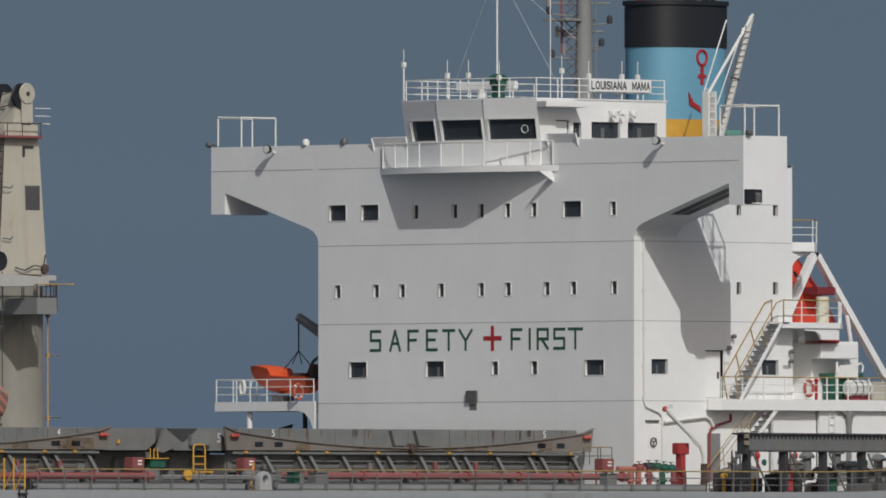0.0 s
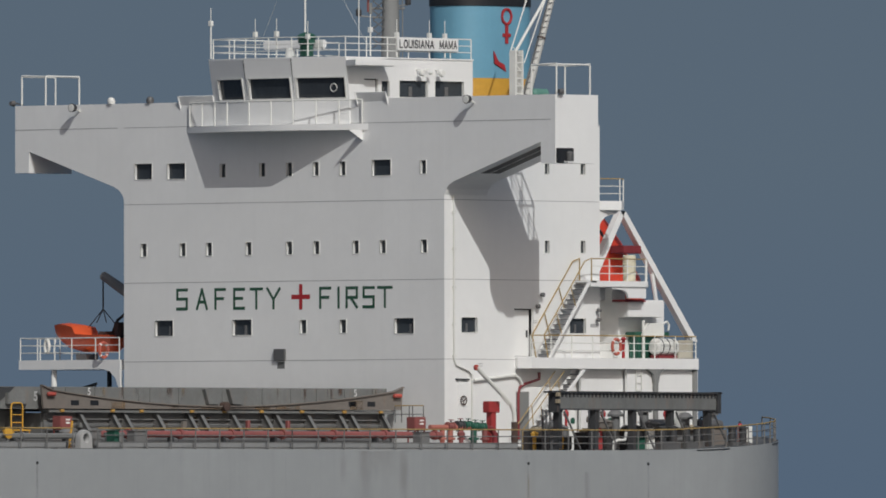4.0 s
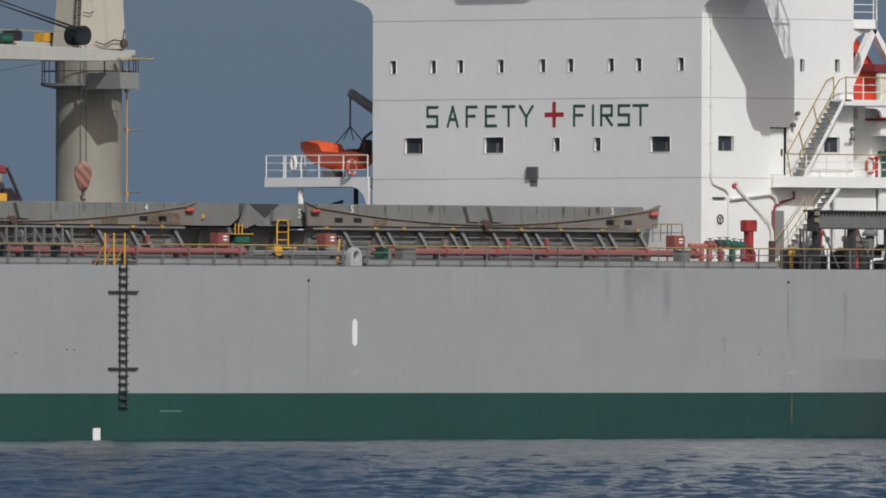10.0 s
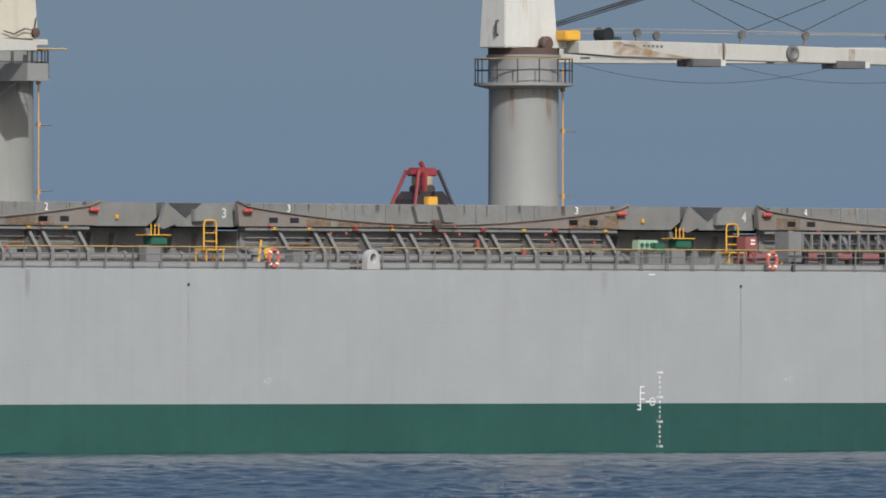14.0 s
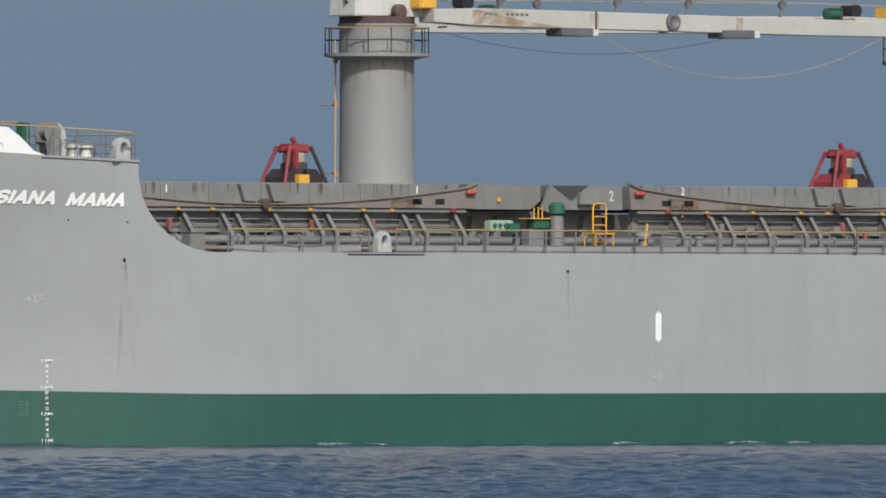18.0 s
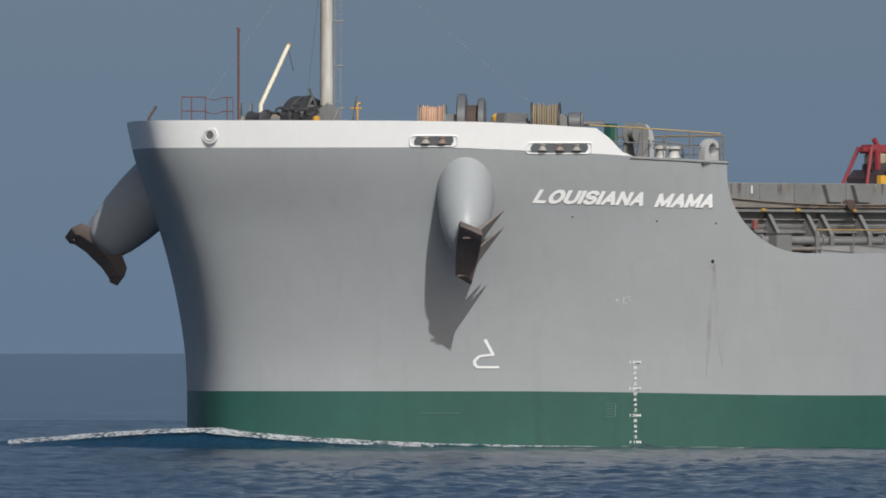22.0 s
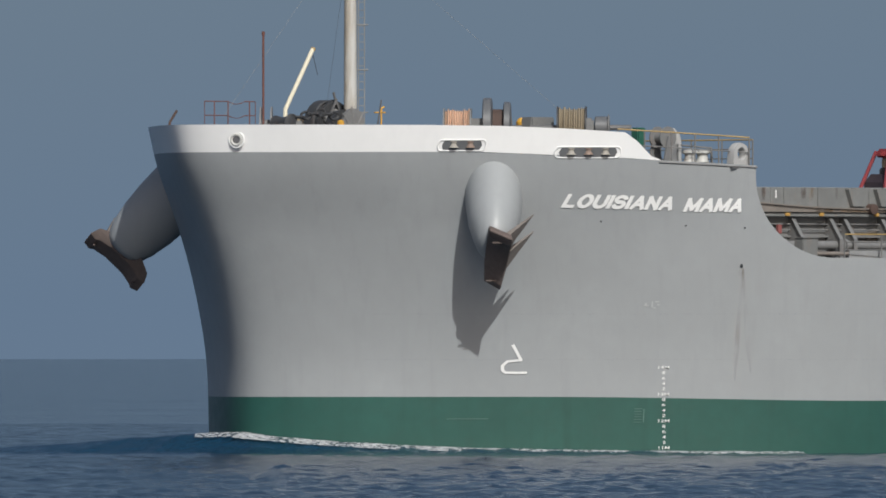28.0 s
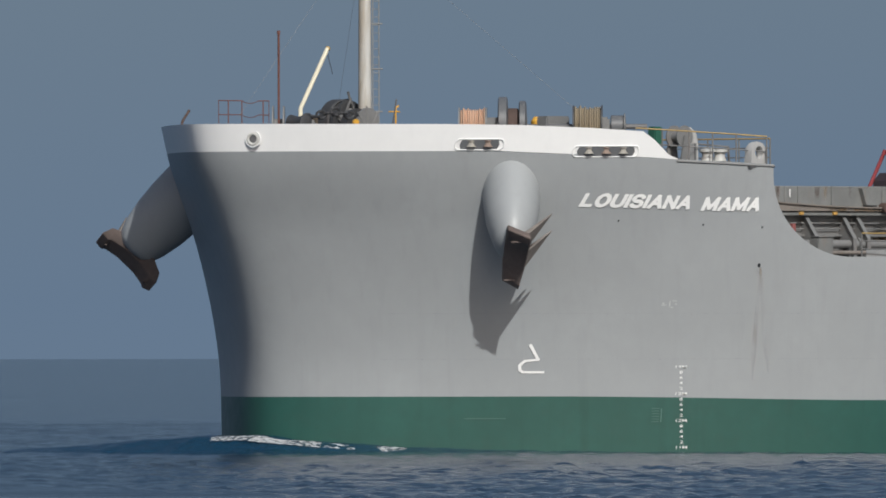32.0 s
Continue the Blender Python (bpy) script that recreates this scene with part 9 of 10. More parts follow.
bmesh.ops.recalc_face_normals(bm, faces=bm.faces)
part("hull", bm, ORANGE, rb, "", 50)
part("console", bevelled(box(B(), 28.2, 28.6, -11.6, -11.2, 12.2, 12.9), 0.06), RUST, rb)
part("engine_cover", bevelled(box(B(), 28.0, 28.8, -12.4, -11.7, 12.1, 12.5), 0.06), RUST, rb)
part("frame", pipe(B(), [(28.4, -11.9, 12.3), (28.4, -11.5, 13.0), (28.4, -10.9, 13.35), (28.4, -10.5, 13.35)], 0.07), DARK, rb, "dark roll frame")
part("frame", pipe(B(), [(28.0, -11.2, 12.3), (28.1, -11.1, 13.2)], 0.06), DARK, rb)
part("bow_line", pipe(B(), [(28.5, -15.1, 12.6), (29.0, -14.9, 11.7), (29.7, -14.2, 11.5)], 0.02), RAIL_WHITE, rb)
cradle = solo("boat_chock", box(B(), 28.0, 28.8, -13.7, -13.1, 11.2, 11.5), STEEL, (28.4, -13.4, 11.2), "grey boat chock under the rescue boat", "chock")
dvt = thing("boat_davit", (28.4, -9.9, 11.2), "grey crane davit holding the rescue boat falls", "davit")
part("arm", tube(B(), (28.4, -9.9, 13.7), (28.4, -12.4, 15.0), 0.26, 10, 0.2), CRANE_GREY, dvt)
part("post", tube(B(), (28.4, -10.2, 11.2), (28.4, -10.2, 14.0), 0.3, 10), CRANE_GREY, dvt)
part("fall", tube(B(), (28.4, -12.4, 15.0), (28.4, -12.4, 13.5), 0.04, 6), WIRE, dvt)
for dy in (-0.9, -0.2, 0.4, 0.9):
    part("sling", tube(B(), (28.4, -12.4, 13.5), (28.4, -12.4 - dy, 12.7 if abs(dy) > 0.5 else 12.9), 0.025, 5), WIRE, dvt)
coil = thing("rope_coil", (29.9, -14.3, 11.5), "white rope coil hung on the railing", "rope")
for k in range(3):
    bm = B()
    for j in range(14):
        a_, c_ = j * math.tau / 14, (j + 1) * math.tau / 14
        tube(bm, (29.95 + 0.04 * k, -14.35 + 0.13 * math.cos(a_), 11.85 + 0.3 * math.sin(a_)), (29.95 + 0.04 * k, -14.35 + 0.13 * math.cos(c_), 11.85 + 0.3 * math.sin(c_)), 0.045, 6)
    part("loop", bm, RAIL_WHITE, coil)

# stowed side gangway at the quarter
gg = thing("side_gangway", (22, 14.5, 8.9), "dark grey side gangway stowed on its edge above the deck", "gangway")
P0, P1 = Vector((28.9, 15.55, 0)), Vector((15.95, 13.46, 0))
def along(f, off=0.0):
    d = (P1 - P0)
    nrm = Vector((-d.y, d.x, 0)).normalized()
    return P0 + d * f + nrm * off
def beam(f0, f1, o0, o1, z0, z1):
    q = [along(f0, o0), along(f1, o0), along(f1, o1), along(f0, o1)]
    bm = hexa(B(), [(p.x, p.y, z0) for p in q] + [(p.x, p.y, z1) for p in q])
    bmesh.ops.recalc_face_normals(bm, faces=bm.faces)
    return bm
part("side_beam", beam(0, 1, -0.05, 0.05, 8.92, 9.6), HATCH_GREY, gg, "grey gangway side plate")
part("top_flange", beam(-0.03, 1, -0.15, 0.35, 9.6, 9.68), DARK, gg)
part("bottom_flange", beam(0, 1, -0.08, 0.3, 8.86, 8.92), DARK, gg)
for k in range(44):
    f = (k + 0.5) / 44
    part("tread_end", beam(f - 0.004, f + 0.004, -0.09, -0.05, 9.42, 9.58), DARK, gg)
for f in (0.0, 0.98):
    part("end_bracket", beam(f - 0.008, f + 0.012, -0.15, 0.3, 8.75, 9.7), DARK, gg)
for z in (9.15, 9.45):
    part("end_lamp", beam(-0.012, 0.0, -0.26, -0.1, z, z + 0.18), ROPE_TAN, gg)
for f in (0.02, 0.24, 0.47, 0.7, 0.93):
    part("support", beam(f, f + 0.02, 0.0, 0.3, 7.15, 8.9), DARK, gg, "dark gangway support")
    part("brace", tube(B(), tuple(along(f + 0.02, -0.1).xy) + (8.8,), tuple(along(f + 0.09, -0.35).xy) + (7.15,), 0.05, 6), STEEL, gg)
RED_PUMP = mat("pump_red_paint", (0.42, 0.06, 0.06), 0.5, var=0.15)
for k, (f, m) in enumerate(((0.12, STEEL), (0.2, COAM_GREY), (0.33, DARK), (0.4, RED_PUMP), (0.52, COAM_GREY), (0.6, STEEL), (0.66, GREEN), (0.78, COAM_GREY), (0.28, YELLOW), (0.72, RAIL_WHITE))):
    p = along(f, 1.4 + 0.5 * (k % 3))
    u = thing("deck_machine", (p.x, p.y, DECK), "dark deck machinery standing under the boat deck", "machinery", "quarter deck machinery")
    part("body", bevelled(box(B(), p.x - 0.26, p.x + 0.26, p.y - 0.25, p.y + 0.25, 7.1, 7.75 + 0.35 * (k % 2)), 0.06), m, u)
    part("top", lathe(B(), [(0.2, 7.75 + 0.35 * (k % 2)), (0.17, 8.0 + 0.35 * (k % 2)), (0.05, 8.05 + 0.35 * (k % 2))], (p.x, p.y, 0), seg=12), STEEL, u)
    part("pipe", tube(B(), (p.x + 0.4, p.y, 7.15), (p.x + 0.4, p.y, 8.9), 0.05, 6), STEEL, u)

# deck gear abreast the deckhouse
RED_VALVE = mat("fire_main_red", (0.40, 0.05, 0.05), 0.5, var=0.15, rust=0.1)
mon = thing("fire_monitor_box", (29.2, 12.0, DECK), "bright red fire cabinet on a post", "fire cabinet")
part("post", box(B(), 29.05, 29.35, 11.85, 12.15, 7.1, 8.75), RED_VALVE, mon)
part("cabinet", bevelled(box(B(), 28.85, 29.55, 11.8, 12.2, 8.75, 9.25), 0.03), RED_VALVE, mon)
sd = thing("store_davit", (27.9, 12.6, DECK), "slanting rust-stained white davit", "davit")
part("column", tube(B(), (28.35, 12.6, 7.1), (28.35, 12.6, 8.35), 0.15, 10), RUST, sd)
part("arm", pipe(B(), [(28.35, 12.6, 8.35), (28.38, 12.6, 8.75), (28.6, 12.6, 9.15), (30.55, 12.6, 10.55), (30.75, 12.6, 10.75)], 0.1, 10), RAIL_WHITE, sd)
part("brace", tube(B(), (28.75, 12.6, 9.1), (30.45, 12.6, 10.62), 0.045, 6), RAIL_WHITE, sd)
part("hook_eye", lathe(B(), [(0.12, -0.06), (0.12, 0.06)], (30.8, 12.6, 10.72), "Y", 12), LIGHT_RED, sd)
SALMON = mat("faded_salmon_primer", (0.48, 0.17, 0.13), 0.6, var=0.2, rust=0.15)
man = thing("valve_manifold", (32, 13.0, DECK), "salmon and green pipe manifold with valve wheels", "manifold")
part("header", tube(B(), (34.2, 13.0, 8.1), (31.6, 13.0, 8.1), 0.11, 12), SALMON, man)
for x, r, m in ((33.4, 0.11, SALMON), (32.9, 0.13, SALMON), (32.2, 0.1, PIPE_RED), (31.4, 0.14, GREEN), (30.7, 0.12, PIPE_RED)):
    part("riser", tube(B(), (x, 13.0, 7.1), (x, 13.0, 8.0), r, 12), m, man)
    part("flange", lathe(B(), [(r * 1.7, 7.55), (r * 1.7, 7.65)], (x, 13.0, 0), seg=14), m, man)
for x, z, m in ((32.9, 8.15, PIPE_RED), (32.3, 8.2, DARK), (31.8, 8.2, GREEN), (31.35, 8.15, GREEN), (30.9, 8.12, GREEN)):
    body = part("valve", lathe(B(), [(0.1, -0.22), (0.19, -0.2), (0.19, -0.14), (0.13, -0.1), (0.17, 0.0), (0.13, 0.1), (0.19, 0.14), (0.19, 0.2), (0.1, 0.22)], (x, 13.0, z), "X", 14), m, man)
    part("stem", tube(B(), (x, 13.0, z), (x, 13.05, z + 0.26), 0.03, 6), DARK, body)
    part("handwheel", lathe(B(), [(0.12, z + 0.25), (0.13, z + 0.28), (0.05, z + 0.29)], (x, 13.05, 0), seg=14), m if m is not DARK else RED, body)
part("bend", pipe(B(), [(31.0, 13.0, 8.1), (30.3, 13.0, 8.05), (30.05, 13.0, 7.8), (30.05, 13.0, 7.1)], 0.13, 12), RED, man)
part("drip_tray", box(B(), 30.2, 34.2, 12.8, 13.3, 7.12, 7.2), SALMON, man)
hr = railing([(34.4, 11.5, 8.3), (33.0, 11.5, 8.3), (33.0, 9.8, 8.3)], 0.75, "thin tan guard rail beside the hatch end", STEEL, RAIL_YELLOW, 0.9, 2, 0.022)
for x, y, m in ((33.5, 14.2, PIPE_RED), (27.5, 13.0, YELLOW), (24.6, 14.0, COAM_GREY)):
    v = thing("air_pipe_head", (x, y, DECK), "short deck air pipe with a capped head", "air pipe", "air pipe heads")
    part("pipe", tube(B(), (x, y, 7.1), (x, y, 7.7), 0.09, 10), m, v)
    part("cap", lathe(B(), [(0.16, 7.7), (0.18, 7.85), (0.05, 7.95)], (x, y, 0), seg=12), m, v)
wb = solo("white_bend_pipe", pipe(B(), [(25.2, 15.6, 7.1), (25.2, 15.6, 7.45), (25.0, 15.65, 7.55), (24.6, 15.7, 7.55), (24.5, 15.7, 7.9)], 0.07, 10), RAIL_WHITE, (25, 15.6, 7.1), "white bent overflow pipe at the rail", "pipe")
for x in (23.4, 21.0, 16.9):
    v = thing("fire_hydrant", (x, 11.1, DECK), "red fire hydrant pipe on the quarter deck", "hydrant", "quarter deck hydrants")
    part("pipe", tube(B(), (x, 11.1, 7.1), (x, 11.1, 8.6), 0.06, 10), LETTER_RED, v)
    part("head", lathe(B(), [(0.09, 8.6), (0.12, 8.66), (0.12, 8.8), (0.05, 8.9)], (x, 11.1, 0), seg=12), LETTER_RED, v)
    part("handwheel", lathe(B(), [(0.14, 0.0), (0.15, 0.03), (0.05, 0.05)], (x - 0.3, 11.2, 8.42), "Y", 12), GREEN, v, "green valve wheel")
pipe_run(21.1, 16.0, 12.6, 7.62, 0.14, COAM_GREY, "thick grey pipe along the quarter deck on supports")
# low lockers, rope bins and pumps that crowd the quarter deck
for k, (x, y, a, h, m, nm, lb) in enumerate((
        (26.9, 12.6, 0.55, 0.85, DARK, "rope_bin", "dark open rope bin on the quarter deck"),
        (25.3, 12.2, 0.5, 1.0, COAM_GREY, "deck_locker", "grey steel deck locker with a sloped lid"),
        (23.9, 12.9, 0.6, 0.8, DARK, "rope_bin", "dark open rope bin on the quarter deck"),
        (22.5, 12.3, 0.45, 1.25, RUSTY_BAND, "deck_locker", "rust-stained steel deck locker with a sloped lid"),
        (20.6, 12.4, 0.7, 0.95, DARK, "rope_bin", "dark open rope bin on the quarter deck"),
        (18.9, 12.7, 0.5, 1.15, STEEL, "deck_locker", "grey steel deck locker with a sloped lid"),
        (17.4, 11.9, 0.5, 0.9, COAM_GREY, "deck_locker", "grey steel deck locker with a sloped lid"))):
    b0 = thing(nm, (x, y, DECK), lb, "bin" if nm == "rope_bin" else "locker", "quarter deck lockers")
    part("body", bevelled(box(B(), x - a, x + a, y - 0.35, y + 0.35, 7.1, 7.1 + h), 0.03), m, b0)
    if nm == "rope_bin":
        for j in range(3):
            bm = B()
            for i in range(12):
                p, q = i * math.tau / 12, (i + 1) * math.tau / 12
                tube(bm, (x + (a - 0.12 - 0.1 * j) * math.cos(p), y + 0.26 * math.cos(0.2 * j) * math.sin(p), 7.14 + h + 0.05 * j), (x + (a - 0.12 - 0.1 * j) * math.cos(q), y + 0.26 * math.cos(0.2 * j) * math.sin(q), 7.14 + h + 0.05 * j), 0.045, 5)
            part("rope_turn", bm, ROPE_TAN if k != 4 else DARK, b0)
    else:
        part("lid", hexa(B(), [(x - a - 0.03, y - 0.4, 7.1 + h), (x + a + 0.03, y - 0.4, 7.1 + h), (x + a + 0.03, y + 0.4, 7.1 + h), (x - a - 0.03, y + 0.4, 7.1 + h), (x - a, y - 0.38, 7.35 + h), (x + a, y - 0.38, 7.35 + h), (x + a, y + 0.3, 7.16 + h), (x - a, y + 0.3, 7.16 + h)]), m, b0)
        part("lid_handle", pipe(B(), [(x - 0.12, y + 0.4, 7.12 + h), (x - 0.12, y + 0.46, 7.12 + h), (x + 0.12, y + 0.46, 7.12 + h), (x + 0.12, y + 0.4, 7.12 + h)], 0.015, 5), DARK, b0)
blk = thing("deck_power_pack", (15.5, 12.2, DECK), "brownish grey hydraulic power pack on the poop deck", "machinery")
part("tank", bevelled(box(B(), 14.4, 16.6, 11.9, 12.5, 7.1, 8.05), 0.04), RUSTY_BAND, blk)
part("motor", lathe(B(), [(0.1, -0.5), (0.2, -0.46), (0.22, 0.4), (0.12, 0.5)], (15.0, 12.2, 8.27), "X", 16), STEEL, blk, "grey motor")
part("gauge_panel", bevelled(box(B(), 15.8, 16.3, 12.4, 12.5, 8.05, 8.5), 0.02), STEEL, blk)
part("hose", pipe(B(), [(15.6, 12.4, 8.1), (15.7, 12.45, 8.5), (16.0, 12.4, 8.6), (16.2, 12.35, 8.3)], 0.04, 6), BLACK, blk)
for xa, xb in ((20.4, 18.1), (13.5, 11.9), (166.3, 162.3)):
    bm = B()
    pts = [xa + (xb - xa) * k / 6 for k in range(7)]
    pipe(bm, [(x, half(x, deck_edge(x)) + 0.03, deck_edge(x) - 0.06) for x in pts], 0.02, 6)
    part("rubbing_bar", bm, DARK, ship, "dark bar below the deck edge")
# stern mooring gear
for x, y, lb in ((14.6, 10.4, "grey mooring winch with coiled rope on the poop"), (11.5, 8.5, "grey mooring winch on the poop")):
    w = thing("stern_winch", (x, y, 7.5), lb, "winch", "stern winches")
    part("drum", lathe(B(), [(0.42, -0.7), (0.42, -0.62), (0.25, -0.62), (0.25, 0.62), (0.42, 0.62), (0.42, 0.7)], (x, y, 7.95), "X", 18), DARK, w)
    part("rope", lathe(B(), [(0.33, -0.6), (0.36, 0), (0.33, 0.6)], (x, y, 7.95), "X", 18), ROPE_TAN, w)
    part("bed", box(B(), x - 0.9, x + 0.9, y - 0.4, y + 0.4, 7.3, 7.75), DARK, w)
ext = thing("fire_extinguisher", (14.0, 12.9, 7.45), "red fire extinguisher standing by the stern rail", "extinguisher")
part("bottle", lathe(B(), [(0.13, 7.45), (0.14, 7.5), (0.14, 8.2), (0.06, 8.32)], (14.0, 12.9, 0), seg=14), LETTER_RED, ext)
part("valve", lathe(B(), [(0.04, 8.3), (0.07, 8.36), (0.04, 8.42)], (14.0, 12.9, 0), seg=8), DARK, ext)
for k, (x, y) in enumerate(((12.0, 9.5), (13.6, 12.4), (15.6, 14.2), (20.6, 14.6), (18.6, 14.2))):
    bl = thing("mooring_bollard", (x, y, 7.3), "dark twin mooring bollard on the poop deck", "bollard", "stern bollards")
    part("plinth", bevelled(box(B(), x - 0.6, x + 0.6, y - 0.25, y + 0.25, 7.1, 7.5), 0.03), STEEL, bl)
    for dx in (-0.35, 0.35):
        part("barrel", lathe(B(), [(0.17, 7.5), (0.17, 8.05), (0.22, 8.08), (0.22, 8.15), (0.05, 8.2)], (x + dx, y, 0), seg=14), DARK, bl)
for k, (x, y, h) in enumerate(((12.6, 8.4, 1.1), (13.4, 10.6, 1.4), (16.4, 11.8, 1.2), (19.2, 11.9, 1.5), (21.4, 12.2, 1.3))):
    vt = thing("deck_vent", (x, y, 7.3), "grey mushroom ventilator on the poop deck", "vent", "stern vents")
    part("trunk", lathe(B(), [(0.2, 7.1), (0.2, 7.3 + h)], (x, y, 0), seg=14), COAM_GREY, vt)
    part("cowl", lathe(B(), [(0.34, 7.3 + h), (0.36, 7.4 + h), (0.2, 7.58 + h), (0.03, 7.62 + h)], (x, y, 0), seg=16), COAM_GREY, vt)
cabn = solo("white_cabinet", bevelled(box(B(), 13.1, 13.5, 12.55, 12.85, 7.4, 8.2), 0.03), RAIL_WHITE, (13.3, 12.7, 7.5), "small white locker at the stern rail", "locker")

# ---- sea ----
def sea():
    cx, cy = 655.0, 550.0
    ang = np.concatenate([np.arange(0, 214, 6.0), np.arange(214, 239, 0.035), np.arange(240, 360, 6.0)])
    rad = np.concatenate([np.array([2.0, 60, 160, 280, 380]), np.arange(420, 930, 0.7), np.geomspace(932, 4650, 140)])
    a, r = np.meshgrid(np.radians(ang), rad)
    x, y = cx + r * np.cos(a), cy + r * np.sin(a)
    rng = np.random.default_rng(4)
    z = np.zeros_like(x)
    for k in range(46):
        lam = 1.5 * 1.075 ** k if k < 34 else 18 * 1.12 ** (k - 34)
        th = np.radians(25) + rng.normal(0, 0.75)
        amp = 0.015 * lam ** 0.3 if lam < 4 else 0.0085
        kx, ky = np.cos(th) * math.tau / lam, np.sin(th) * math.tau / lam
        ph = rng.uniform(0, math.tau)
        fade = np.clip(lam * 170 / np.maximum(r, 1) , 0, 1)
        s = np.sin(kx * x + ky * y + ph)
        z += amp * fade * (1.0 - 2.0 * np.abs(s) ** 0.8 if lam < 7 else s)
    z -= z.mean()
    near = np.clip((r - 300) / 120, 0, 1) * np.clip((4650 - r) / 3200, 0, 1)
    inner = ((a > np.radians(213.9)) & (a < np.radians(239.1)))
    z = 0.8 * z * near * inner + WATER_Z
    n, m = x.shape
    co = np.stack([x, y, z], -1).reshape(-1, 3)
    idx = np.arange(n * m).reshape(n, m)
    nxt = np.roll(idx, -1, axis=1)
    quads = np.stack([idx[:-1], nxt[:-1], nxt[1:], idx[1:]], -1).reshape(-1, 4)
    me = bpy.data.meshes.new("water")
    me.vertices.add(len(co))
    me.vertices.foreach_set("co", co.ravel())
    me.loops.add(quads.size)
    me.loops.foreach_set("vertex_index", quads.ravel().astype(np.int32))
    me.polygons.add(len(quads))
    me.polygons.foreach_set("loop_start", np.arange(0, quads.size, 4, dtype=np.int32))
    me.polygons.foreach_set("loop_total", np.full(len(quads), 4, dtype=np.int32))
    me.polygons.foreach_set("use_smooth", np.ones(len(quads), dtype=bool))
    me.update()
    me.validate()
    m_ = bpy.data.materials.new("sea_water")
    m_.use_nodes = True
    nn, ll = m_.node_tree.nodes, m_.node_tree.links
    bs = nn["Principled BSDF"]
    bs.inputs["Base Color"].default_value = (0.008, 0.037, 0.072, 1)
    bs.inputs["Roughness"].default_value = 0.16
    bs.inputs["IOR"].default_value = 1.33
    tc = nn.new("ShaderNodeTexCoord")
    n1, n2 = nn.new("ShaderNodeTexNoise"), nn.new("ShaderNodeTexNoise")
    n1.inputs["Scale"].default_value, n1.inputs["Detail"].default_value = 2.0, 8
    n2.inputs["Scale"].default_value, n2.inputs["Detail"].default_value = 0.05, 4
    ll.new(tc.outputs["Object"], n1.inputs["Vector"])
    ll.new(tc.outputs["Object"], n2.inputs["Vector"])
    bp = nn.new("ShaderNodeBump")
    bp.inputs["Strength"].default_value, bp.inputs["Distance"].default_value = 0.5, 0.2
    ll.new(n1.outputs["Fac"], bp.inputs["Height"])
    ll.new(bp.outputs[0], bs.inputs["Normal"])
    mr = nn.new("ShaderNodeMapRange")
    mr.inputs["To Min"].default_value, mr.inputs["To Max"].default_value = 0.06, 0.16
    ll.new(n2.outputs["Fac"], mr.inputs["Value"])
    ll.new(mr.outputs[0], bs.inputs["Roughness"])
    me.materials.append(m_)
    return tagged(new("water", me), "dark blue choppy open sea reaching the horizon", "water", kind="structure")


water = sea()
SEA = water.data.materials[0]

# ---- bow wave ----
TIP_X = sum(bow(0.0))
CREST = [(x, half(x, 0.0)) for x in [160 + (TIP_X - 160) * (1 - (1 - k / 50) ** 1.8) for k in range(51)]]


def crest_point(s):
    """A place on the waterline s metres aft of the stem along the port side; ahead of the stem for s < 0."""
    if s <= 0:
        p = Vector((TIP_X, 0.0)) - Vector((0.45, -0.89)) * s
        return p, Vector((0.74, 0.67))
    left = s
    for a, b_ in zip(CREST[::-1], CREST[-2::-1]):
        a, b_ = Vector(a), Vector(b_)
        d = (b_ - a).length
        if left <= d:
            t = (b_ - a) / d
            return a + t * left, Vector((-t.y, t.x)) if (-t.y * 0.74 + t.x * 0.67) > 0 else Vector((t.y, -t.x))
        left -= d
    return Vector(CREST[0]), Vector((0, 1))


def crest_height(s):
    if s < 0:
        return 0.74 * math.exp(-(s / 8.5) ** 2) + 0.06
    return 0.74 * math.exp(-s / 6.0) + 0.06


def bow_wave():
    bm = B()
    rng = random.Random(12)
    rows = []
    outs = [-3.0, -1.2, -0.4] + [0.2 * k for k in range(30)] + [6.6, 7.4, 8.4]
    for k in range(221):
        s = -14 + 34 * k / 220
        p, n = crest_point(s)
        h = crest_height(s) + 0.02 * math.sin(2.1 * s)
        row = []
        for o in outs:
            q = Vector((p.x + n.x * o, p.y + n.y * o, 0))
            chop = 0.10 * noise.noise(q * 0.9) + 0.07 * noise.noise(q * 2.3 + Vector((3, 1, 0)))
            fall = math.exp(-(o / (1.5 if o > 0 else 1.2)) ** 2)
            fade = min(1.0, max(0.0, (8.4 - o) / 3)) * min(1.0, (s + 14) / 4, (20 - s) / 4)
            z = h * fall * fade + chop * fade * (1 - 0.6 * fall) - 0.12 * (1 - fade) - 0.03
            row.append(bm.verts.new((q.x, q.y, WATER_Z + z)))
        rows.append(row)
    for a, b_ in zip(rows, rows[1:]):
        for j in range(len(a) - 1):
            bm.faces.new((a[j], b_[j], b_[j + 1], a[j + 1]))
    bmesh.ops.recalc_face_normals(bm, faces=bm.faces)
    return solo("bow_wave", bm, SEA, (TIP_X, 0, WATER_Z), "dark blue swell of water pushed up by the ship's bow", "wave", smooth=80)


swell = bow_wave()
FOAM = mat("sea_foam", (0.60, 0.62, 0.63), 0.9, var=0.22, grain=5, bump=0.04)
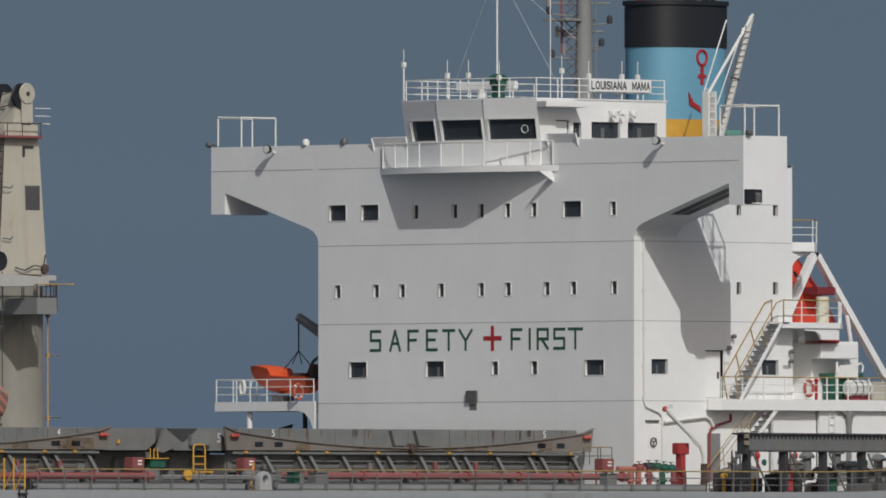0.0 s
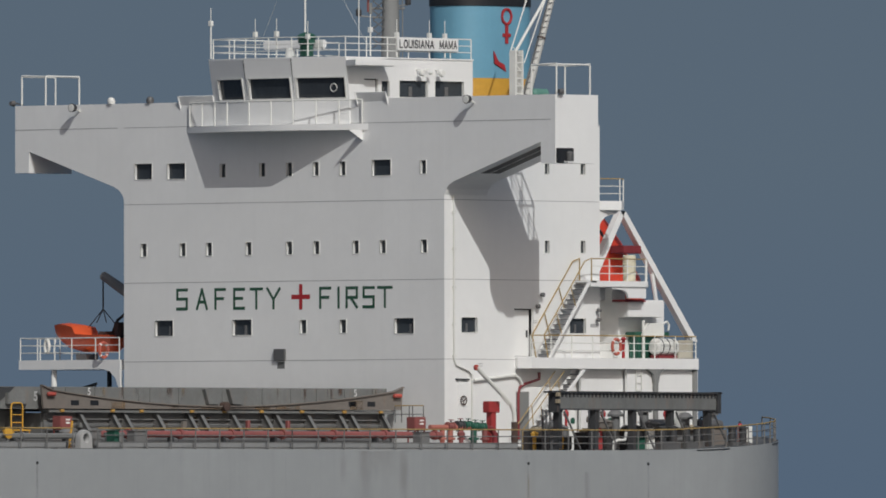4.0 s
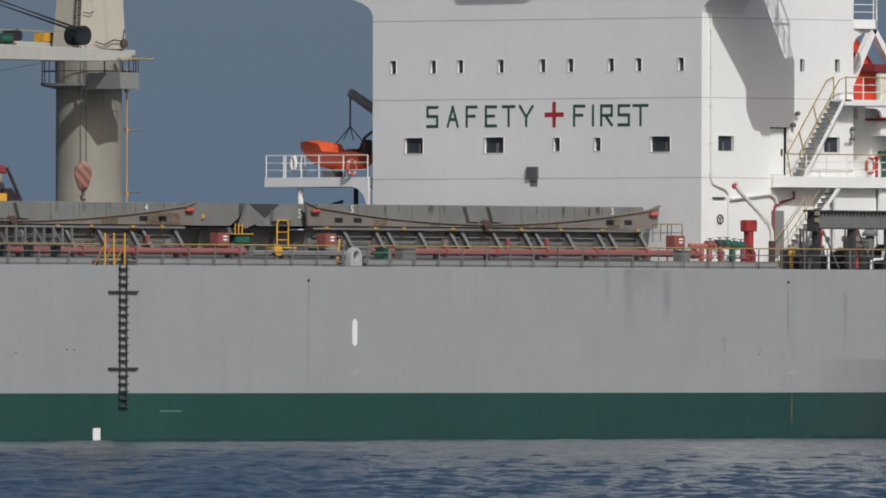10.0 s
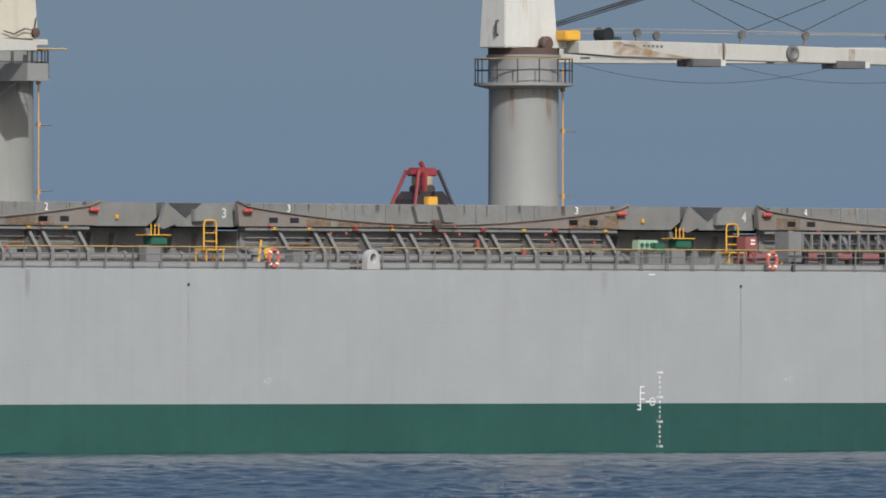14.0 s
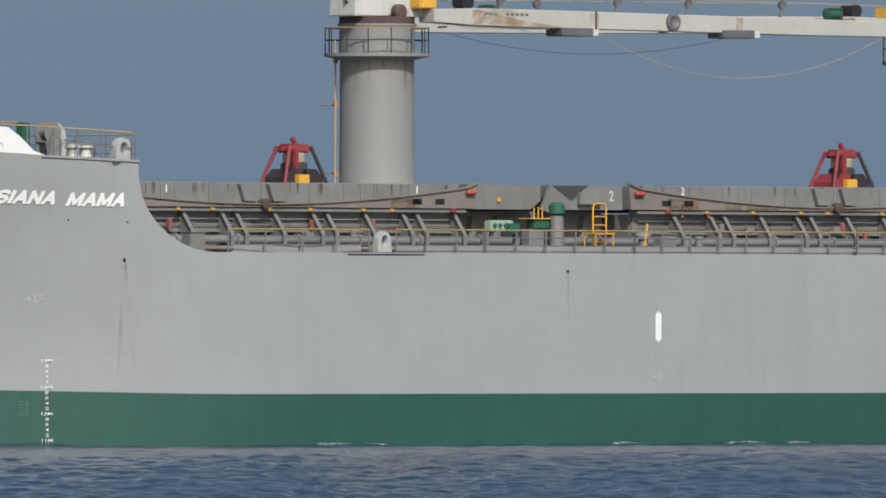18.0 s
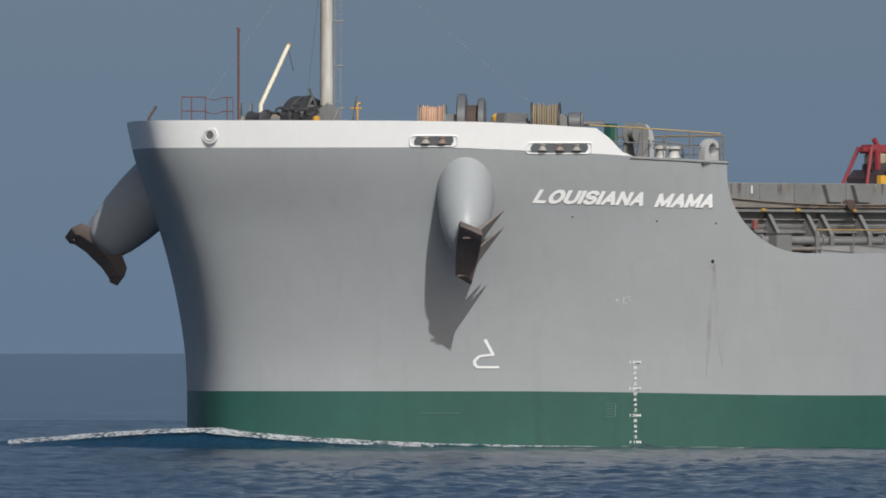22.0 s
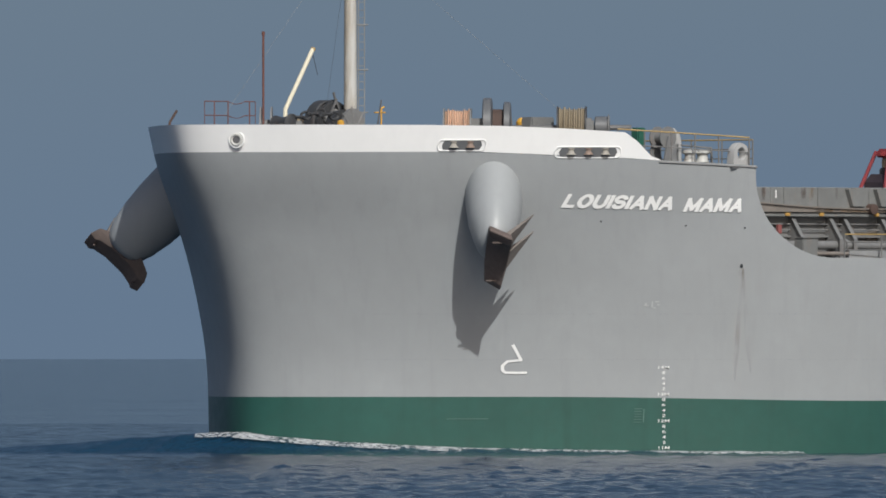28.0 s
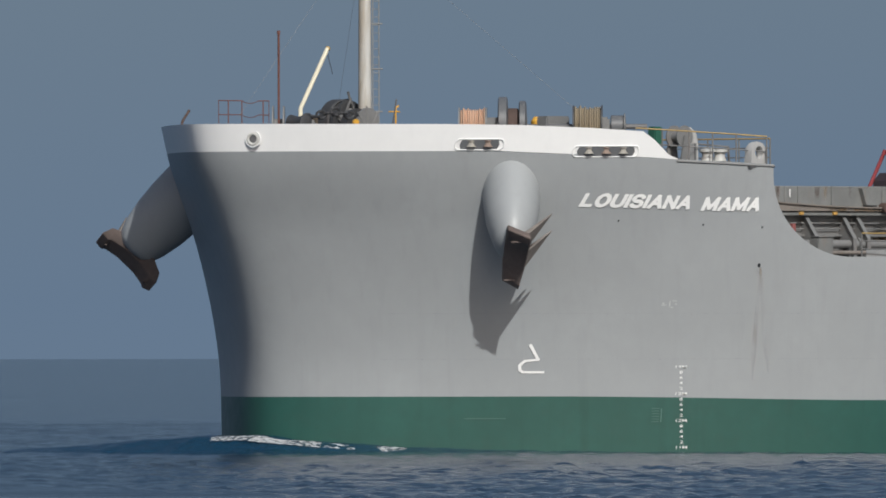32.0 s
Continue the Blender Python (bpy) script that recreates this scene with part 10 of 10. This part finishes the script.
# lacy, broken white water
_n, _l = FOAM.node_tree.nodes, FOAM.node_tree.links
_t, _m, _w, _r = _n.new("ShaderNodeTexCoord"), _n.new("ShaderNodeMapping"), _n.new("ShaderNodeTexNoise"), _n.new("ShaderNodeMapRange")
_m.inputs["Scale"].default_value = (1.0, 1.0, 4.0)
_w.inputs["Scale"].default_value, _w.inputs["Detail"].default_value = 5.5, 7
_r.inputs["From Min"].default_value, _r.inputs["From Max"].default_value = 0.36, 0.66
_r.inputs["To Min"].default_value, _r.inputs["To Max"].default_value = 0.0, 0.85
_l.new(_t.outputs["Object"], _m.inputs["Vector"])
_l.new(_m.outputs[0], _w.inputs["Vector"])
_l.new(_w.outputs["Fac"], _r.inputs["Value"])
_l.new(_r.outputs[0], _n["Principled BSDF"].inputs["Alpha"])


def foam_strip(s0, s1, height, seed):
    """A ragged streak of white water along the crest."""
    rng = random.Random(seed)
    bm = B()
    n = max(6, int((s1 - s0) / 0.16))
    rows = []
    for k in range(n + 1):
        f = k / n
        s = s0 + (s1 - s0) * f
        p, nn = crest_point(s)
        end = min(1.0, 8 * f, 8 * (1 - f)) * 0.3 + 0.7
        up = height * end * (0.7 + 0.12 * math.sin(1.9 * s + seed) + 0.08 * math.sin(4.1 * s) + 0.1 * rng.random())
        base = WATER_Z + crest_height(s) - 0.04
        prof = ((-0.1, -0.1), (0.08, up * 0.9), (0.25, up), (0.55, up * 0.6), (0.95 + 0.2 * rng.random(), -0.12))
        rows.append([bm.verts.new((p.x + nn.x * o, p.y + nn.y * o, base + z + 0.008 * rng.uniform(-1, 1))) for o, z in prof])
    for a, b_ in zip(rows, rows[1:]):
        for j in range(4):
            bm.faces.new((a[j], b_[j], b_[j + 1], a[j + 1]))
    bmesh.ops.recalc_face_normals(bm, faces=bm.faces)
    p, _ = crest_point((s0 + s1) / 2)
    return solo("foam_streak", bm, FOAM, (p.x, p.y, WATER_Z), "streak of white foam breaking along the bow", "foam", "bow foam streaks", smooth=70)


STREAKS = []
for k in range(13):
    a = -8 + 2.2 * k
    STREAKS.append((a + 1.1, foam_strip(a - 0.6, a + 2.8, 0.065 if a < 6 else 0.045, 30 + k)))


def fleck(x, seed, length):
    rng = random.Random(seed)
    bm = B()
    n = int(length / 0.12)
    rows = []
    for k in range(n + 1):
        f = k / n
        up = 0.08 * min(1, 4 * f, 4 * (1 - f)) * rng.uniform(0.3, 1)
        xx = x - length * f
        rows.append([bm.verts.new((xx, half(xx, 0.0) + o, WATER_Z + z + 0.05)) for o, z in ((0.15, -0.2), (0.4, up), (0.7, up * 0.7), (1.1, -0.2))])
    for a, b_ in zip(rows, rows[1:]):
        for j in range(3):
            bm.faces.new((a[j], b_[j], b_[j + 1], a[j + 1]))
    bmesh.ops.recalc_face_normals(bm, faces=bm.faces)
    return solo("foam_fleck", bm, FOAM, (x - length / 2, half(x - length / 2, 0.0) + 0.6, WATER_Z), "small fleck of foam drifting along the waterline", "foam", "drifting foam flecks", smooth=70)


# place abreast at a time, drifting aft with the water
FLECKS = [(t, x, fleck(x, 60 + k, ln)) for k, (t, x, ln) in enumerate(((17.0, 158.5, 1.7), (17.0, 171.5, 1.6), (17.0, 149.0, 1.2), (18.0, 147.0, 2.4), (18.5, 166.0, 2.6)))]
DRIFT = 5.5
# seconds, first and last metre of white water along the bow, and its strength
SPANS = ((0, -1, 1, 0), (18.6, -6, 3, 0.2), (19.4, -7, 8, 0.9), (20.2, -8, 12, 0.95), (21.0, -9, 19, 1), (22.0, -9, 21, 1), (23.0, -8, 12, 1), (23.6, -6, 7, 0.85),
         (24.1, -6, 1, 0.8), (24.6, -5, 5, 0.8), (25.0, -4, 19, 0.9), (25.6, -5, 10, 0.85), (26.5, -4, 6, 0.7), (27.4, -4, 6, 0.7), (28.0, -2, 21, 0.95), (28.6, -3, 21, 0.9),
         (29.0, -5, 4, 0.9), (29.5, -3, 7, 0.85), (30.0, -1, 19, 0.95), (30.6, -1, 15, 0.85), (31.1, -1, 7, 0.85), (32.0, -1, 5, 0.7))


def motions():
    walk(water, [(0.0, pose(16 * DRIFT, 0, 0)), (32.0, pose(-16 * DRIFT, 0, 0))])
    walk(swell, [(t, pose(*(swell.location + Vector((0, 0, 0.06 * math.sin(1.9 * t)))))) for t in range(0, 33)])
    for mid, ob in STREAKS:
        rows = []
        for t, a, b_, k in SPANS:
            up = k if a <= mid <= b_ else 0.0
            p = ob.location
            rows.append((float(t), pose(p.x, p.y, p.z - 0.5 * (1 - up) ** 1.7 + 0.06 * math.sin(1.9 * t))))
        walk(ob, rows)
    for t0, x, ob in FLECKS:
        x = ob.location.x
        walk(ob, [(0.0, pose(x + DRIFT * t0, ob.location.y, ob.location.z)), (32.0, pose(x - DRIFT * (32 - t0), ob.location.y, ob.location.z))])


motions()
